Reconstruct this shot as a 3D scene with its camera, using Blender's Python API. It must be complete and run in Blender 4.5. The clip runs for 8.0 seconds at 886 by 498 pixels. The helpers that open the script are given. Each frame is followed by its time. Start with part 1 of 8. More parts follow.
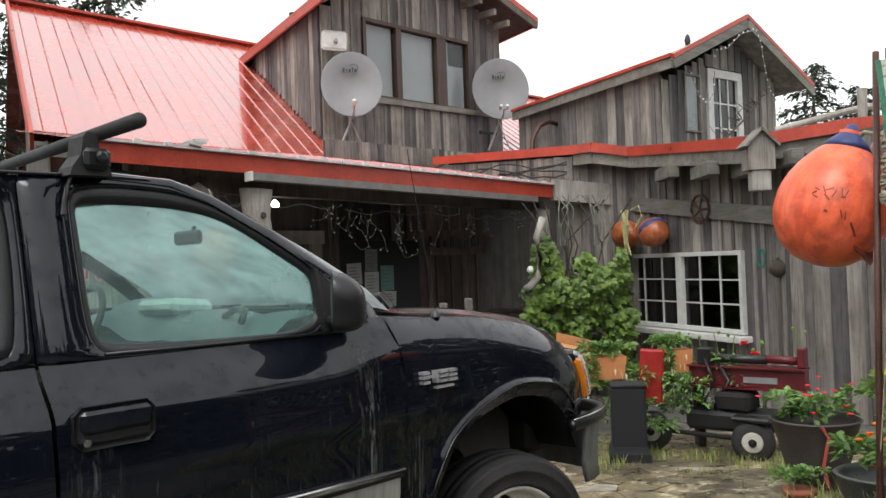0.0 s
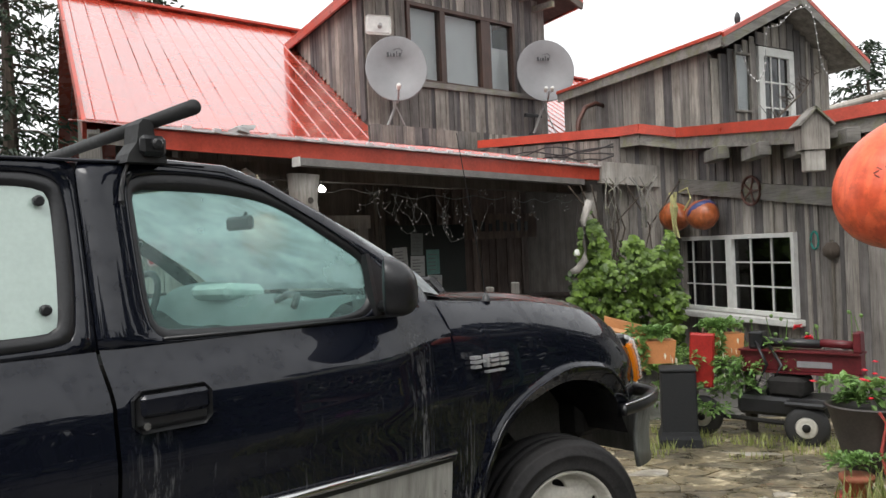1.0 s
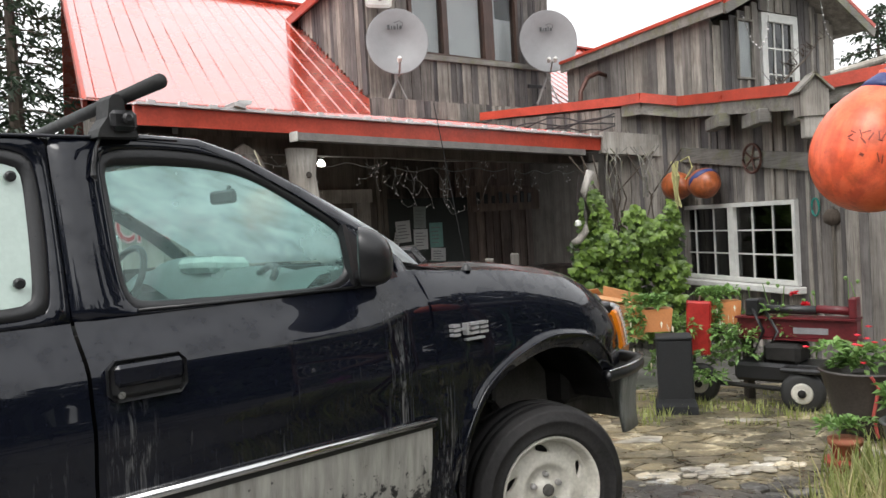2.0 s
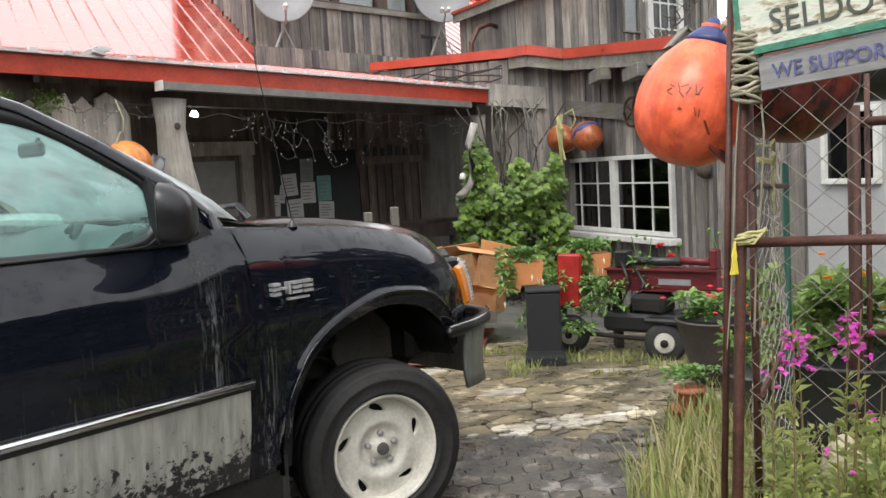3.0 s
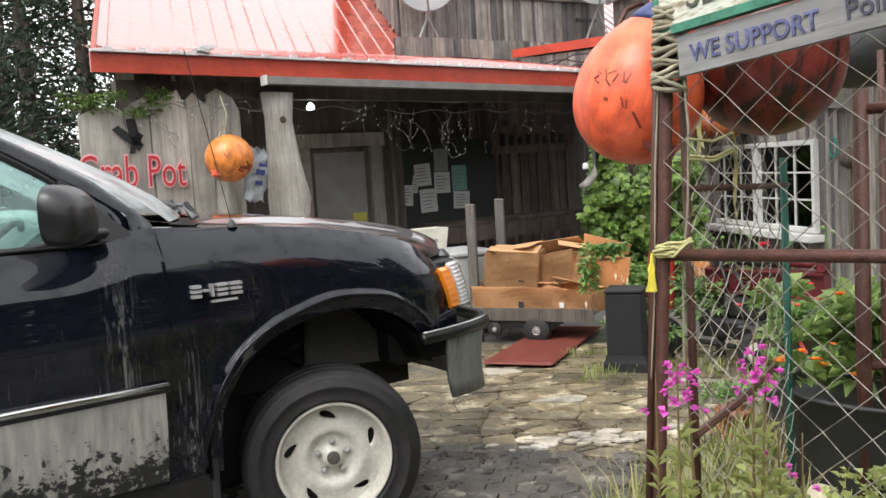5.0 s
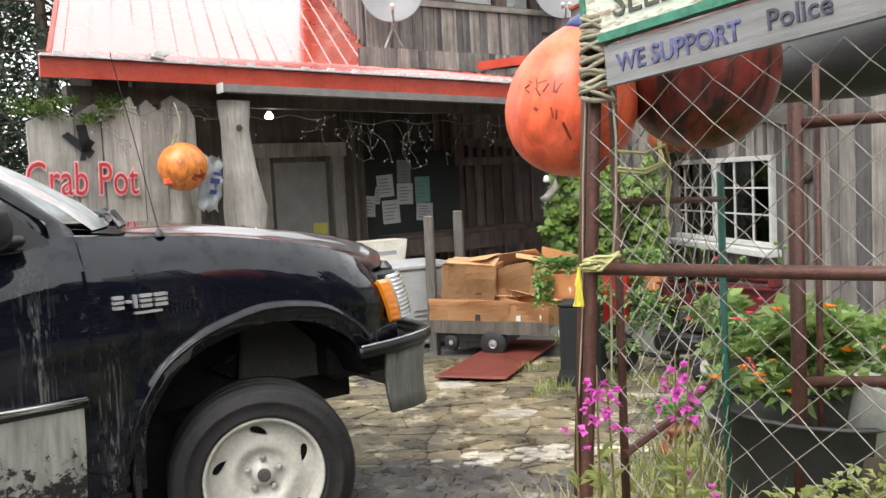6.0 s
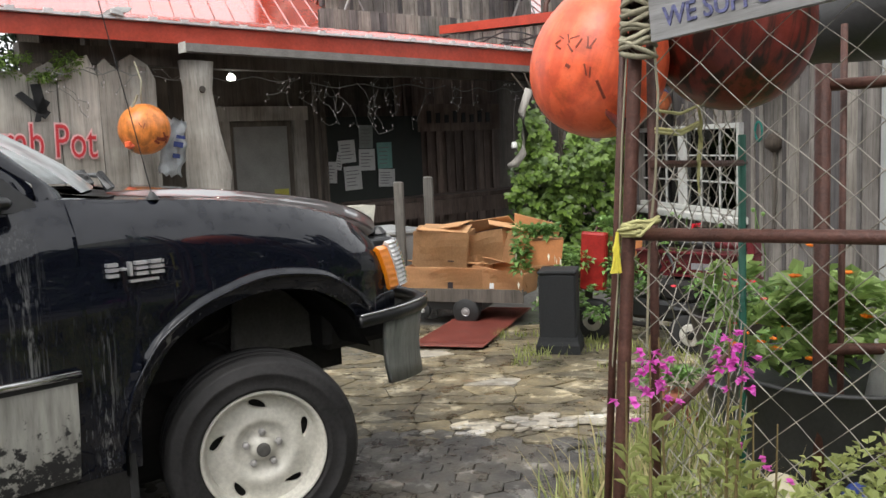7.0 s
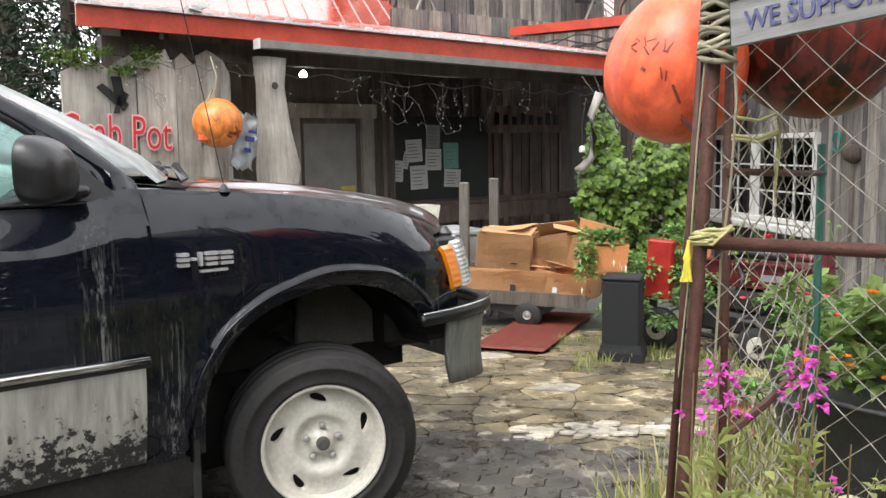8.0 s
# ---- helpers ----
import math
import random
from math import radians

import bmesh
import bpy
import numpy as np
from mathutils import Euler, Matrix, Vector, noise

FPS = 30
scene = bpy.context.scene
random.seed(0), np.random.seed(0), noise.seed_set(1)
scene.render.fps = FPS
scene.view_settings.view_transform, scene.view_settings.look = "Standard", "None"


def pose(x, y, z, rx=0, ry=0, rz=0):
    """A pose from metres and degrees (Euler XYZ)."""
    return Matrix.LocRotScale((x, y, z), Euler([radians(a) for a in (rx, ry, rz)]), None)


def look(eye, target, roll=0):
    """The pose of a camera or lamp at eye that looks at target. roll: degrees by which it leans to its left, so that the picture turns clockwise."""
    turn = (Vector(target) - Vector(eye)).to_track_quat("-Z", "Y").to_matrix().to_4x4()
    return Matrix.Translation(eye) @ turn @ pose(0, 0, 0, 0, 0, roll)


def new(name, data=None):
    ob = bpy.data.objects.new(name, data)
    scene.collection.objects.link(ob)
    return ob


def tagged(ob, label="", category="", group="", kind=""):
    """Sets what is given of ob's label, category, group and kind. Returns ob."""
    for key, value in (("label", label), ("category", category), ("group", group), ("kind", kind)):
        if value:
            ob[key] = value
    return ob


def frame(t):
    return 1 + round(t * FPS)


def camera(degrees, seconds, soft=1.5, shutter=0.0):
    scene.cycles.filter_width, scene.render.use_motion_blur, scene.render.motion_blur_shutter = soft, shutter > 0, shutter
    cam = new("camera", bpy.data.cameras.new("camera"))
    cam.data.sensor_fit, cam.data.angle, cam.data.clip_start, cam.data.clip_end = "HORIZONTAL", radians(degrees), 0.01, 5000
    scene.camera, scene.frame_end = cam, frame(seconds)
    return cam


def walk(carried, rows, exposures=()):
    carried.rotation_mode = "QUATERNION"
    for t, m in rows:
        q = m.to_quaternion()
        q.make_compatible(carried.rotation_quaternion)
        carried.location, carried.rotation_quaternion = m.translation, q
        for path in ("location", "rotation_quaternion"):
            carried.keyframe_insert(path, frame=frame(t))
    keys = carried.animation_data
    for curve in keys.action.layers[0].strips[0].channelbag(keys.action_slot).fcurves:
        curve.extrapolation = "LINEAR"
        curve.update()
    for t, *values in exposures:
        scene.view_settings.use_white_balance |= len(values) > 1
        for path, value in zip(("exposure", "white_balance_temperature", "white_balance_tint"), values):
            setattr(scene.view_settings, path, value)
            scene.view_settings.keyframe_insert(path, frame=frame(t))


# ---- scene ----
cam = camera(53.9, 8.0)
PATH = [
    (0, (0.108, 0.254, 1.584), (0.097, 2.254, 1.615), -2.1),
    (0.5, (0.084, 0.259, 1.587), (0.066, 2.259, 1.611), -0.9),
    (1, (0.082, 0.265, 1.586), (-0.031, 2.262, 1.584), -2.4),
    (1.2, (0.12, 0.239, 1.557), (-0.033, 2.233, 1.563), -3.0),
    (2.3, (0.26, 0.239, 1.566), (0.132, 2.233, 1.485), -3.7),
    (2.5, (0.316, 0.251, 1.556), (0.195, 2.246, 1.471), -5.5),
    (3, (0.554, 0.354, 1.554), (0.607, 2.345, 1.373), -3.3),
    (3.5, (0.84, 0.419, 1.545), (0.877, 2.402, 1.293), -4.1),
    (4, (1.102, 0.48, 1.558), (1.054, 2.464, 1.313), -4.2),
    (4.2, (1.194, 0.525, 1.541), (1.099, 2.512, 1.327), -3.9),
    (5.3, (1.677, 0.735, 1.539), (1.219, 2.673, 1.356), -3.6),
    (5.5, (1.717, 0.765, 1.543), (1.27, 2.702, 1.317), -3.8),
    (6, (1.692, 0.786, 1.525), (1.346, 2.75, 1.364), -2.9),
    (6.5, (1.503, 0.854, 1.52), (1.207, 2.829, 1.41), -2.5),
    (7, (1.435, 0.885, 1.514), (1.208, 2.858, 1.274), -2.5),
    (7.5, (1.417, 0.892, 1.519), (1.18, 2.861, 1.259), -2.5),
    (8, (1.422, 0.893, 1.511), (1.054, 2.845, 1.278), -0.9),
]
walk(cam, [(t, look(eye, target, roll)) for t, eye, target, roll in PATH],
     [(0, 0.64), (1, 0.7), (2.5, 1.0), (3.0, 1.05), (3.5, 1.35), (4.2, 1.35), (5.5, 1.1), (6.0, 1.33), (6.5, 0.8), (7.0, 0.92), (7.5, 1.25), (8, 1.35)])

# ---- light ----
world = bpy.data.worlds.new("overcast")
scene.world = world
world.use_nodes = True
wt = world.node_tree
sky = wt.nodes.new("ShaderNodeTexSky")
sky.sky_type, sky.sun_disc = "NISHITA", False
sky.sun_elevation, sky.sun_rotation = radians(52), radians(200)
sky.air_density, sky.dust_density, sky.ozone_density = 1.0, 4.0, 1.0
grey = wt.nodes.new("ShaderNodeHueSaturation")
grey.inputs["Saturation"].default_value = 0.12
wt.links.new(sky.outputs[0], grey.inputs["Color"])
cloud = wt.nodes.new("ShaderNodeMix")
cloud.data_type = "RGBA"
cloud.inputs[0].default_value = 0.55
cloud.inputs[7].default_value = (7.4, 7.5, 7.6, 1)
wt.links.new(grey.outputs[0], cloud.inputs[6])
wt.links.new(cloud.outputs[2], wt.nodes["Background"].inputs["Color"])
wt.nodes["Background"].inputs["Strength"].default_value = 0.15
sun = new("sun", bpy.data.lights.new("sun", "SUN"))
sun.data.energy, sun.data.angle, sun.data.color = 0.7, radians(30), (1.0, 0.97, 0.93)
sun.matrix_world = look((-3.0, -8.0, 14.0), (0, 0, 0))

# ---- materials ----


def nodes_of(m):
    m.use_nodes = True
    t = m.node_tree
    return t, t.nodes["Principled BSDF"]


def ramp(t, fac, stops):
    r = t.nodes.new("ShaderNodeValToRGB")
    while len(r.color_ramp.elements) < len(stops):
        r.color_ramp.elements.new(0.5)
    for e, (p, c) in zip(r.color_ramp.elements, stops):
        e.position, e.color = p, (*c, 1)
    t.links.new(fac, r.inputs[0])
    return r.outputs[0]


def coords(t, kind="Object", scale=(1, 1, 1), shift=False):
    tc = t.nodes.new("ShaderNodeTexCoord")
    mp = t.nodes.new("ShaderNodeMapping")
    mp.inputs["Scale"].default_value = scale
    t.links.new(tc.outputs[kind], mp.inputs["Vector"])
    if shift:
        oi = t.nodes.new("ShaderNodeObjectInfo")
        mul = t.nodes.new("ShaderNodeMath")
        mul.operation = "MULTIPLY"
        mul.inputs[1].default_value = 37.0
        t.links.new(oi.outputs["Random"], mul.inputs[0])
        t.links.new(mul.outputs[0], mp.inputs["Location"])
    return mp.outputs[0]


def noise_tex(t, vec, scale, detail=4.0, rough=0.6):
    n = t.nodes.new("ShaderNodeTexNoise")
    n.inputs["Scale"].default_value, n.inputs["Detail"].default_value, n.inputs["Roughness"].default_value = scale, detail, rough
    t.links.new(vec, n.inputs["Vector"])
    return n.outputs["Fac"]


def mixc(t, fac, a, b, mode="MIX"):
    m = t.nodes.new("ShaderNodeMix")
    m.data_type, m.blend_type = "RGBA", mode
    for sock, v in ((m.inputs[0], fac), (m.inputs[6], a), (m.inputs[7], b)):
        if isinstance(v, (int, float)):
            sock.default_value = v
        elif isinstance(v, tuple):
            sock.default_value = (*v, 1)
        else:
            t.links.new(v, sock)
    return m.outputs[2]


def bump(t, b, height, strength=0.3, distance=0.01):
    n = t.nodes.new("ShaderNodeBump")
    n.inputs["Strength"].default_value, n.inputs["Distance"].default_value = strength, distance
    t.links.new(height, n.inputs["Height"])
    t.links.new(n.outputs[0], b.inputs["Normal"])


def mat(name, base, rough=0.6, metal=0.0, vary=0.25, scale=6.0, fine=60.0, relief=0.15, kind="Object", spread=0.0, coat=0.0):
    """A surface with stains and grain at two scales; spread: how far single pieces differ."""
    m = bpy.data.materials.new(name)
    t, b = nodes_of(m)
    v = coords(t, kind, shift=kind == "Object")
    n1, n2 = noise_tex(t, v, scale, 5), noise_tex(t, v, fine, 3)
    lo, hi = tuple(c * (1 - vary) for c in base), tuple(min(1, c * (1 + vary)) for c in base)
    c = ramp(t, n1, [(0.3, lo), (0.7, hi)])
    c = mixc(t, 0.35, c, ramp(t, n2, [(0.35, lo), (0.65, hi)]))
    if spread:
        oi = t.nodes.new("ShaderNodeObjectInfo")
        c = mixc(t, 1.0, c, ramp(t, oi.outputs["Random"], [(0, (1 - spread,) * 3), (1, (1 + spread,) * 3)]), "MULTIPLY")
    t.links.new(c, b.inputs["Base Color"])
    t.links.new(ramp(t, n1, [(0.2, (max(0, rough - 0.12),) * 3), (0.8, (min(1, rough + 0.12),) * 3)]), b.inputs["Roughness"])
    b.inputs["Metallic"].default_value = metal
    if coat:
        b.inputs["Coat Weight"].default_value, b.inputs["Coat Roughness"].default_value = coat, 0.03
    if relief:
        bump(t, b, n2, relief)
    return m


def wood(name, dark, light, rough=0.85, spread=0.35, axis=2, moss=0.0):
    """Weathered timber with its grain along one local axis of the piece."""
    m = bpy.data.materials.new(name)
    t, b = nodes_of(m)
    sc = [1.0, 1.0, 1.0]
    sc[axis] = 0.06
    v = coords(t, "Object", tuple(sc), True)
    g, s = noise_tex(t, v, 55, 6, 0.7), noise_tex(t, v, 9, 4)
    blot = noise_tex(t, coords(t, "Object", (1, 1, 1), True), 2.2, 4)
    c = ramp(t, g, [(0.3, dark), (0.52, light), (0.75, tuple(x * 1.25 for x in light))])
    c = mixc(t, 0.55, c, ramp(t, s, [(0.35, dark), (0.7, light)]))
    c = mixc(t, 0.62, c, ramp(t, blot, [(0.3, (0.34, 0.31, 0.28)), (0.65, (1, 1, 1))]), "MULTIPLY")
    if moss:
        mo = noise_tex(t, coords(t, "Object", (1, 1, 1), True), 5.0, 5)
        c = mixc(t, ramp(t, mo, [(0.5, (0, 0, 0)), (0.62, (moss,) * 3)]), c, (0.16, 0.17, 0.05))
    oi = t.nodes.new("ShaderNodeObjectInfo")
    c = mixc(t, 1.0, c, ramp(t, oi.outputs["Random"], [(0, (1 - spread, 1 - spread, 1 - spread * 0.9)), (1, (1 + spread, 1 + spread * 0.93, 1 + spread * 0.85))]), "MULTIPLY")
    t.links.new(c, b.inputs["Base Color"])
    b.inputs["Roughness"].default_value = rough
    bump(t, b, g, 0.5, 0.006)
    return m


def plain(name, base, rough=0.5, metal=0.0, coat=0.0):
    return mat(name, base, rough, metal, vary=0.12, scale=8, fine=90, relief=0.05, coat=coat)


def glow(name, colour, strength):
    m = bpy.data.materials.new(name)
    t, b = nodes_of(m)
    b.inputs["Emission Color"].default_value = (*colour, 1)
    b.inputs["Emission Strength"].default_value = strength
    return m


def glass(name, tint=(1, 1, 1), rough=0.02, through_share=0.5, ior=1.5):
    """Thin pane: part clear, part mirror by Fresnel."""
    m = bpy.data.materials.new(name)
    m.use_nodes = True
    t = m.node_tree
    t.nodes.clear()
    out = t.nodes.new("ShaderNodeOutputMaterial")
    tr, gl, mx = t.nodes.new("ShaderNodeBsdfTransparent"), t.nodes.new("ShaderNodeBsdfGlossy"), t.nodes.new("ShaderNodeMixShader")
    lw, pw, fr = t.nodes.new("ShaderNodeLayerWeight"), t.nodes.new("ShaderNodeMath"), t.nodes.new("ShaderNodeMapRange")
    pw.operation, pw.inputs[1].default_value = "POWER", 4.5
    fr.inputs["To Min"].default_value = ((ior - 1) / (ior + 1)) ** 2
    t.links.new(lw.outputs["Facing"], pw.inputs[0])
    t.links.new(pw.outputs[0], fr.inputs["Value"])
    tr.inputs["Color"].default_value = (*(c * through_share for c in tint), 1)
    gl.inputs["Roughness"].default_value = rough
    t.links.new(fr.outputs[0], mx.inputs[0])
    t.links.new(tr.outputs[0], mx.inputs[1])
    t.links.new(gl.outputs[0], mx.inputs[2])
    t.links.new(mx.outputs[0], out.inputs["Surface"])
    return m


GREYWOOD = wood("weathered_grey_board", (0.058, 0.052, 0.046), (0.31, 0.292, 0.265), spread=0.58)
GREYBEAM = wood("weathered_beam", (0.09, 0.085, 0.078), (0.3, 0.287, 0.262), spread=0.15, axis=0, moss=0.35)
PALELOG = wood("pale_driftwood", (0.2, 0.19, 0.17), (0.52, 0.49, 0.44), spread=0.15)
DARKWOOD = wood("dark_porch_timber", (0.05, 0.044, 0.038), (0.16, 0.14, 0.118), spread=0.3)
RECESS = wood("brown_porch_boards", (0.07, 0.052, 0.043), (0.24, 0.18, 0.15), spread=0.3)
BROWNWOOD = wood("brown_window_timber", (0.035, 0.02, 0.015), (0.1, 0.055, 0.04), rough=0.5, spread=0.1)
REDTRIM = mat("red_painted_trim", (0.42, 0.055, 0.03), 0.35, vary=0.35, scale=3, fine=40, relief=0.1)
WHITEPAINT = mat("chipped_white_paint", (0.6, 0.6, 0.57), 0.5, vary=0.18, scale=9)
GALV = mat("weathered_gutter_metal", (0.33, 0.32, 0.31), 0.4, 0.4, vary=0.3)
GUTTER = mat("dark_gutter_metal", (0.2, 0.19, 0.18), 0.5, 0.2, vary=0.35)
# near-black colour that stands for the shade inside unlit rooms
BLACKVOID = mat("interior_shade_black", (0.025, 0.023, 0.022), 0.8, vary=0.3)
SHEETWHITE = mat("bare_zinc_edge", (0.68, 0.64, 0.64), 0.35, 0.3)
RUST = mat("rusty_pipe", (0.085, 0.036, 0.026), 0.5, 0.2, vary=0.5, scale=14, fine=90, relief=0.35)
BLACKRUB = mat("black_rubber", (0.02, 0.02, 0.02), 0.65, vary=0.3, scale=20)
CHROME = plain("dull_chrome", (0.6, 0.6, 0.6), 0.18, 1.0)
BLACKPLASTIC = mat("black_plastic", (0.015, 0.015, 0.016), 0.35, vary=0.3)

# ---- building blocks ----


def mesh_ob(name, bm, material, parent=None, label="", smooth=False):
    me = bpy.data.meshes.new(name)
    bm.to_mesh(me)
    bm.free()
    for mt in (material if isinstance(material, (list, tuple)) else [material]):
        me.materials.append(mt)
    if smooth:
        for p in me.polygons:
            p.use_smooth = True
    ob = new(name, me)
    if parent:
        ob.parent = parent
    if label:
        ob["label"] = label
    return ob


def part(name, bm, material, parent, label="", smooth=False):
    return mesh_ob(name, bm, material, parent, label, smooth)


def base(name, m, label, category, group="", kind=""):
    ob = new(name)
    ob.empty_display_size = 0.1
    ob.matrix_world = m
    return tagged(ob, label, category, group, kind)


def box(x0, x1, y0, y1, z0, z1, bevel=0.0, bm=None, m=None):
    bm = bm or bmesh.new()
    r = bmesh.ops.create_cube(bm, size=1)
    vs = r["verts"]
    bmesh.ops.transform(bm, verts=vs, matrix=Matrix.LocRotScale(((x0 + x1) / 2, (y0 + y1) / 2, (z0 + z1) / 2), None, (x1 - x0, y1 - y0, z1 - z0)))
    if bevel:
        es = list({e for v in vs for e in v.link_edges})
        bmesh.ops.bevel(bm, geom=es, offset=bevel, segments=1, affect="EDGES")
    if m:
        bmesh.ops.transform(bm, verts=bm.verts[:], matrix=m)
    return bm


def prism(pts, h, bm=None):
    """A closed outline of (x, z) pushed along y from 0 to h."""
    bm = bm or bmesh.new()
    a = [bm.verts.new((x, 0, z)) for x, z in pts]
    b = [bm.verts.new((x, h, z)) for x, z in pts]
    n = len(pts)
    bm.faces.new(a)
    bm.faces.new(b[::-1])
    for i in range(n):
        bm.faces.new((a[i], b[i], b[(i + 1) % n], a[(i + 1) % n]))
    bmesh.ops.recalc_face_normals(bm, faces=bm.faces[:])
    return bm


def beam(a, b, w, h, bm=None, bevel=0.0):
    """A squared bar from a to b, w wide and h high."""
    bm = bm or bmesh.new()
    a, b = Vector(a), Vector(b)
    d = (b - a)
    side = d.cross(Vector((0, 0, 1)))
    side = side.normalized() if side.length > 1e-6 else Vector((1, 0, 0))
    up = side.cross(d).normalized()
    q = [(-w / 2, -h / 2), (w / 2, -h / 2), (w / 2, h / 2), (-w / 2, h / 2)]
    va = [bm.verts.new(a + side * i + up * j) for i, j in q]
    vb = [bm.verts.new(b + side * i + up * j) for i, j in q]
    f = [bm.faces.new(va[::-1]), bm.faces.new(vb)]
    f += [bm.faces.new((va[i], va[(i + 1) % 4], vb[(i + 1) % 4], vb[i])) for i in range(4)]
    bmesh.ops.recalc_face_normals(bm, faces=f)
    if bevel:
        bmesh.ops.bevel(bm, geom=list({e for x in f for e in x.edges}), offset=bevel, segments=1, affect="EDGES")
    return bm


def tube(points, r, sides=8, bm=None, close=False):
    """A round bar along points; r is one radius or one per point."""
    bm = bm or bmesh.new()
    pts = [Vector(p) for p in points]
    rs = r if isinstance(r, (list, tuple)) else [r] * len(pts)
    rings, up = [], Vector((0.013, 0.021, 1))
    for i, p in enumerate(pts):
        if close:
            d = pts[(i + 1) % len(pts)] - pts[i - 1]
        else:
            d = pts[min(i + 1, len(pts) - 1)] - pts[max(i - 1, 0)]
        d = d.normalized()
        s = d.cross(up)
        if s.length < 0.05:
            s = d.cross(Vector((1, 0.1, 0)))
        s.normalize()
        u = s.cross(d).normalized()
        rings.append([bm.verts.new(p + (s * math.cos(k * math.tau / sides) + u * math.sin(k * math.tau / sides)) * rs[i]) for k in range(sides)])
    n = len(rings)
    for i in range(n if close else n - 1):
        a, b = rings[i], rings[(i + 1) % n]
        for k in range(sides):
            bm.faces.new((a[k], a[(k + 1) % sides], b[(k + 1) % sides], b[k]))
    if not close:
        bm.faces.new(rings[0][::-1])
        bm.faces.new(rings[-1])
    return bm


def lathe(profile, sides=24, bm=None, m=None):
    """A turned form from (radius, z) pairs."""
    bm = bm or bmesh.new()
    rings = []
    for r, z in profile:
        rings.append([bm.verts.new((r * math.cos(k * math.tau / sides), r * math.sin(k * math.tau / sides), z)) for k in range(sides)])
    for a, b in zip(rings, rings[1:]):
        for k in range(sides):
            bm.faces.new((a[k], a[(k + 1) % sides], b[(k + 1) % sides], b[k]))
    bm.faces.new(rings[0][::-1])
    bm.faces.new(rings[-1])
    if m:
        bmesh.ops.transform(bm, verts=[v for r in rings for v in r], matrix=m)
    return bm


def rag(bm, amount, scale=3.0, axis=None):
    """Worn, uneven edges."""
    for v in bm.verts:
        d = noise.noise_vector(v.co * scale) * amount
        if axis is not None:
            d = Vector([c if i in axis else 0 for i, c in enumerate(d)])
        v.co += d
    return bm


def board(parent, x, w, z0, z1, y=0.0, th=0.025, material=None, name="board"):
    """One upright board: its foot centre at x, y."""
    rnd = random.random
    bm = bmesh.new()
    q = w / 2
    lean = (rnd() - 0.5) * 0.012
    dz0 = (rnd() - 0.5) * 0.03
    h = z1 - z0
    nick = 0.006
    out = [(-q, 0), (q, dz0), (q + lean, h), (-q + lean, h + (rnd() - 0.5) * 0.02)]
    t0, t1 = th * (0.8 + 0.5 * rnd()), th * (0.8 + 0.5 * rnd())
    front = [bm.verts.new((px + (rnd() - 0.5) * nick, -t0 if i in (0, 3) else -t1, pz)) for i, (px, pz) in enumerate(out)]
    back = [bm.verts.new((px, 0, pz)) for px, pz in out]
    bm.faces.new(front)
    bm.faces.new(back[::-1])
    for i in range(4):
        bm.faces.new((front[i], back[i], back[(i + 1) % 4], front[(i + 1) % 4]))
    bmesh.ops.recalc_face_normals(bm, faces=bm.faces[:])
    ob = part(name, bm, material or GREYWOOD, parent)
    ob.location = (x, y, z0)
    return ob


def boards(parent, x0, x1, low, high, y=0.0, width=0.2, material=None, battens=True, holes=()):
    """A row of upright boards between two height lines, cut round openings (x0, x1, z0, z1)."""
    x = x0
    while x < x1 - 0.02:
        w = min(width * random.uniform(0.7, 1.2), x1 - x)
        c = x + w / 2
        spans = [(low(c), high(c))]
        for hx0, hx1, hz0, hz1 in holes:
            if hx0 < c < hx1:
                spans = [p for a, b in spans for p in ((a, min(b, hz0)), (max(a, hz1), b)) if p[1] - p[0] > 0.04]
        for a, b in spans:
            board(parent, c, w - 0.008, a, b, y, 0.022, material)
            if battens and x > x0 + 0.05 and random.random() < 0.75:
                board(parent, x, 0.055, a, b - 0.01, y - 0.022, 0.018, material, "batten")
        x += w


def frame_matrix(x, y, degrees, z=0.0):
    return pose(x, y, z, 0, 0, degrees)


def text_mesh(body, size, depth=0.002, bold=0.0, shear=0.0):
    c = bpy.data.curves.new("lettering", "FONT")
    c.body, c.size, c.extrude, c.offset, c.shear = body, size, depth, bold, shear
    c.resolution_u = 3
    ob = bpy.data.objects.new("lettering", c)
    scene.collection.objects.link(ob)
    dg = bpy.context.evaluated_depsgraph_get()
    me = bpy.data.meshes.new_from_object(ob.evaluated_get(dg))
    bpy.data.objects.remove(ob)
    return me


def lettering(name, body, size, material, parent, m, bold=0.0, label="", squash=1.0):
    """Raised letters that read along local x and stand up along local z, facing -y."""
    me = text_mesh(body, size, 0.002, bold)
    me.transform(pose(0, 0, 0, 90) @ Matrix.Diagonal((squash, 1, 1, 1)))
    me.transform(m)
    me.materials.clear()
    me.materials.append(material)
    ob = new(name, me)
    ob.parent = parent
    if label:
        ob["label"] = label
    return ob


# ---- ground ----


def lie(x, y):
    """Height of the ground."""
    return -0.04 * min(max(0.0, y - 4.6), 5.0)


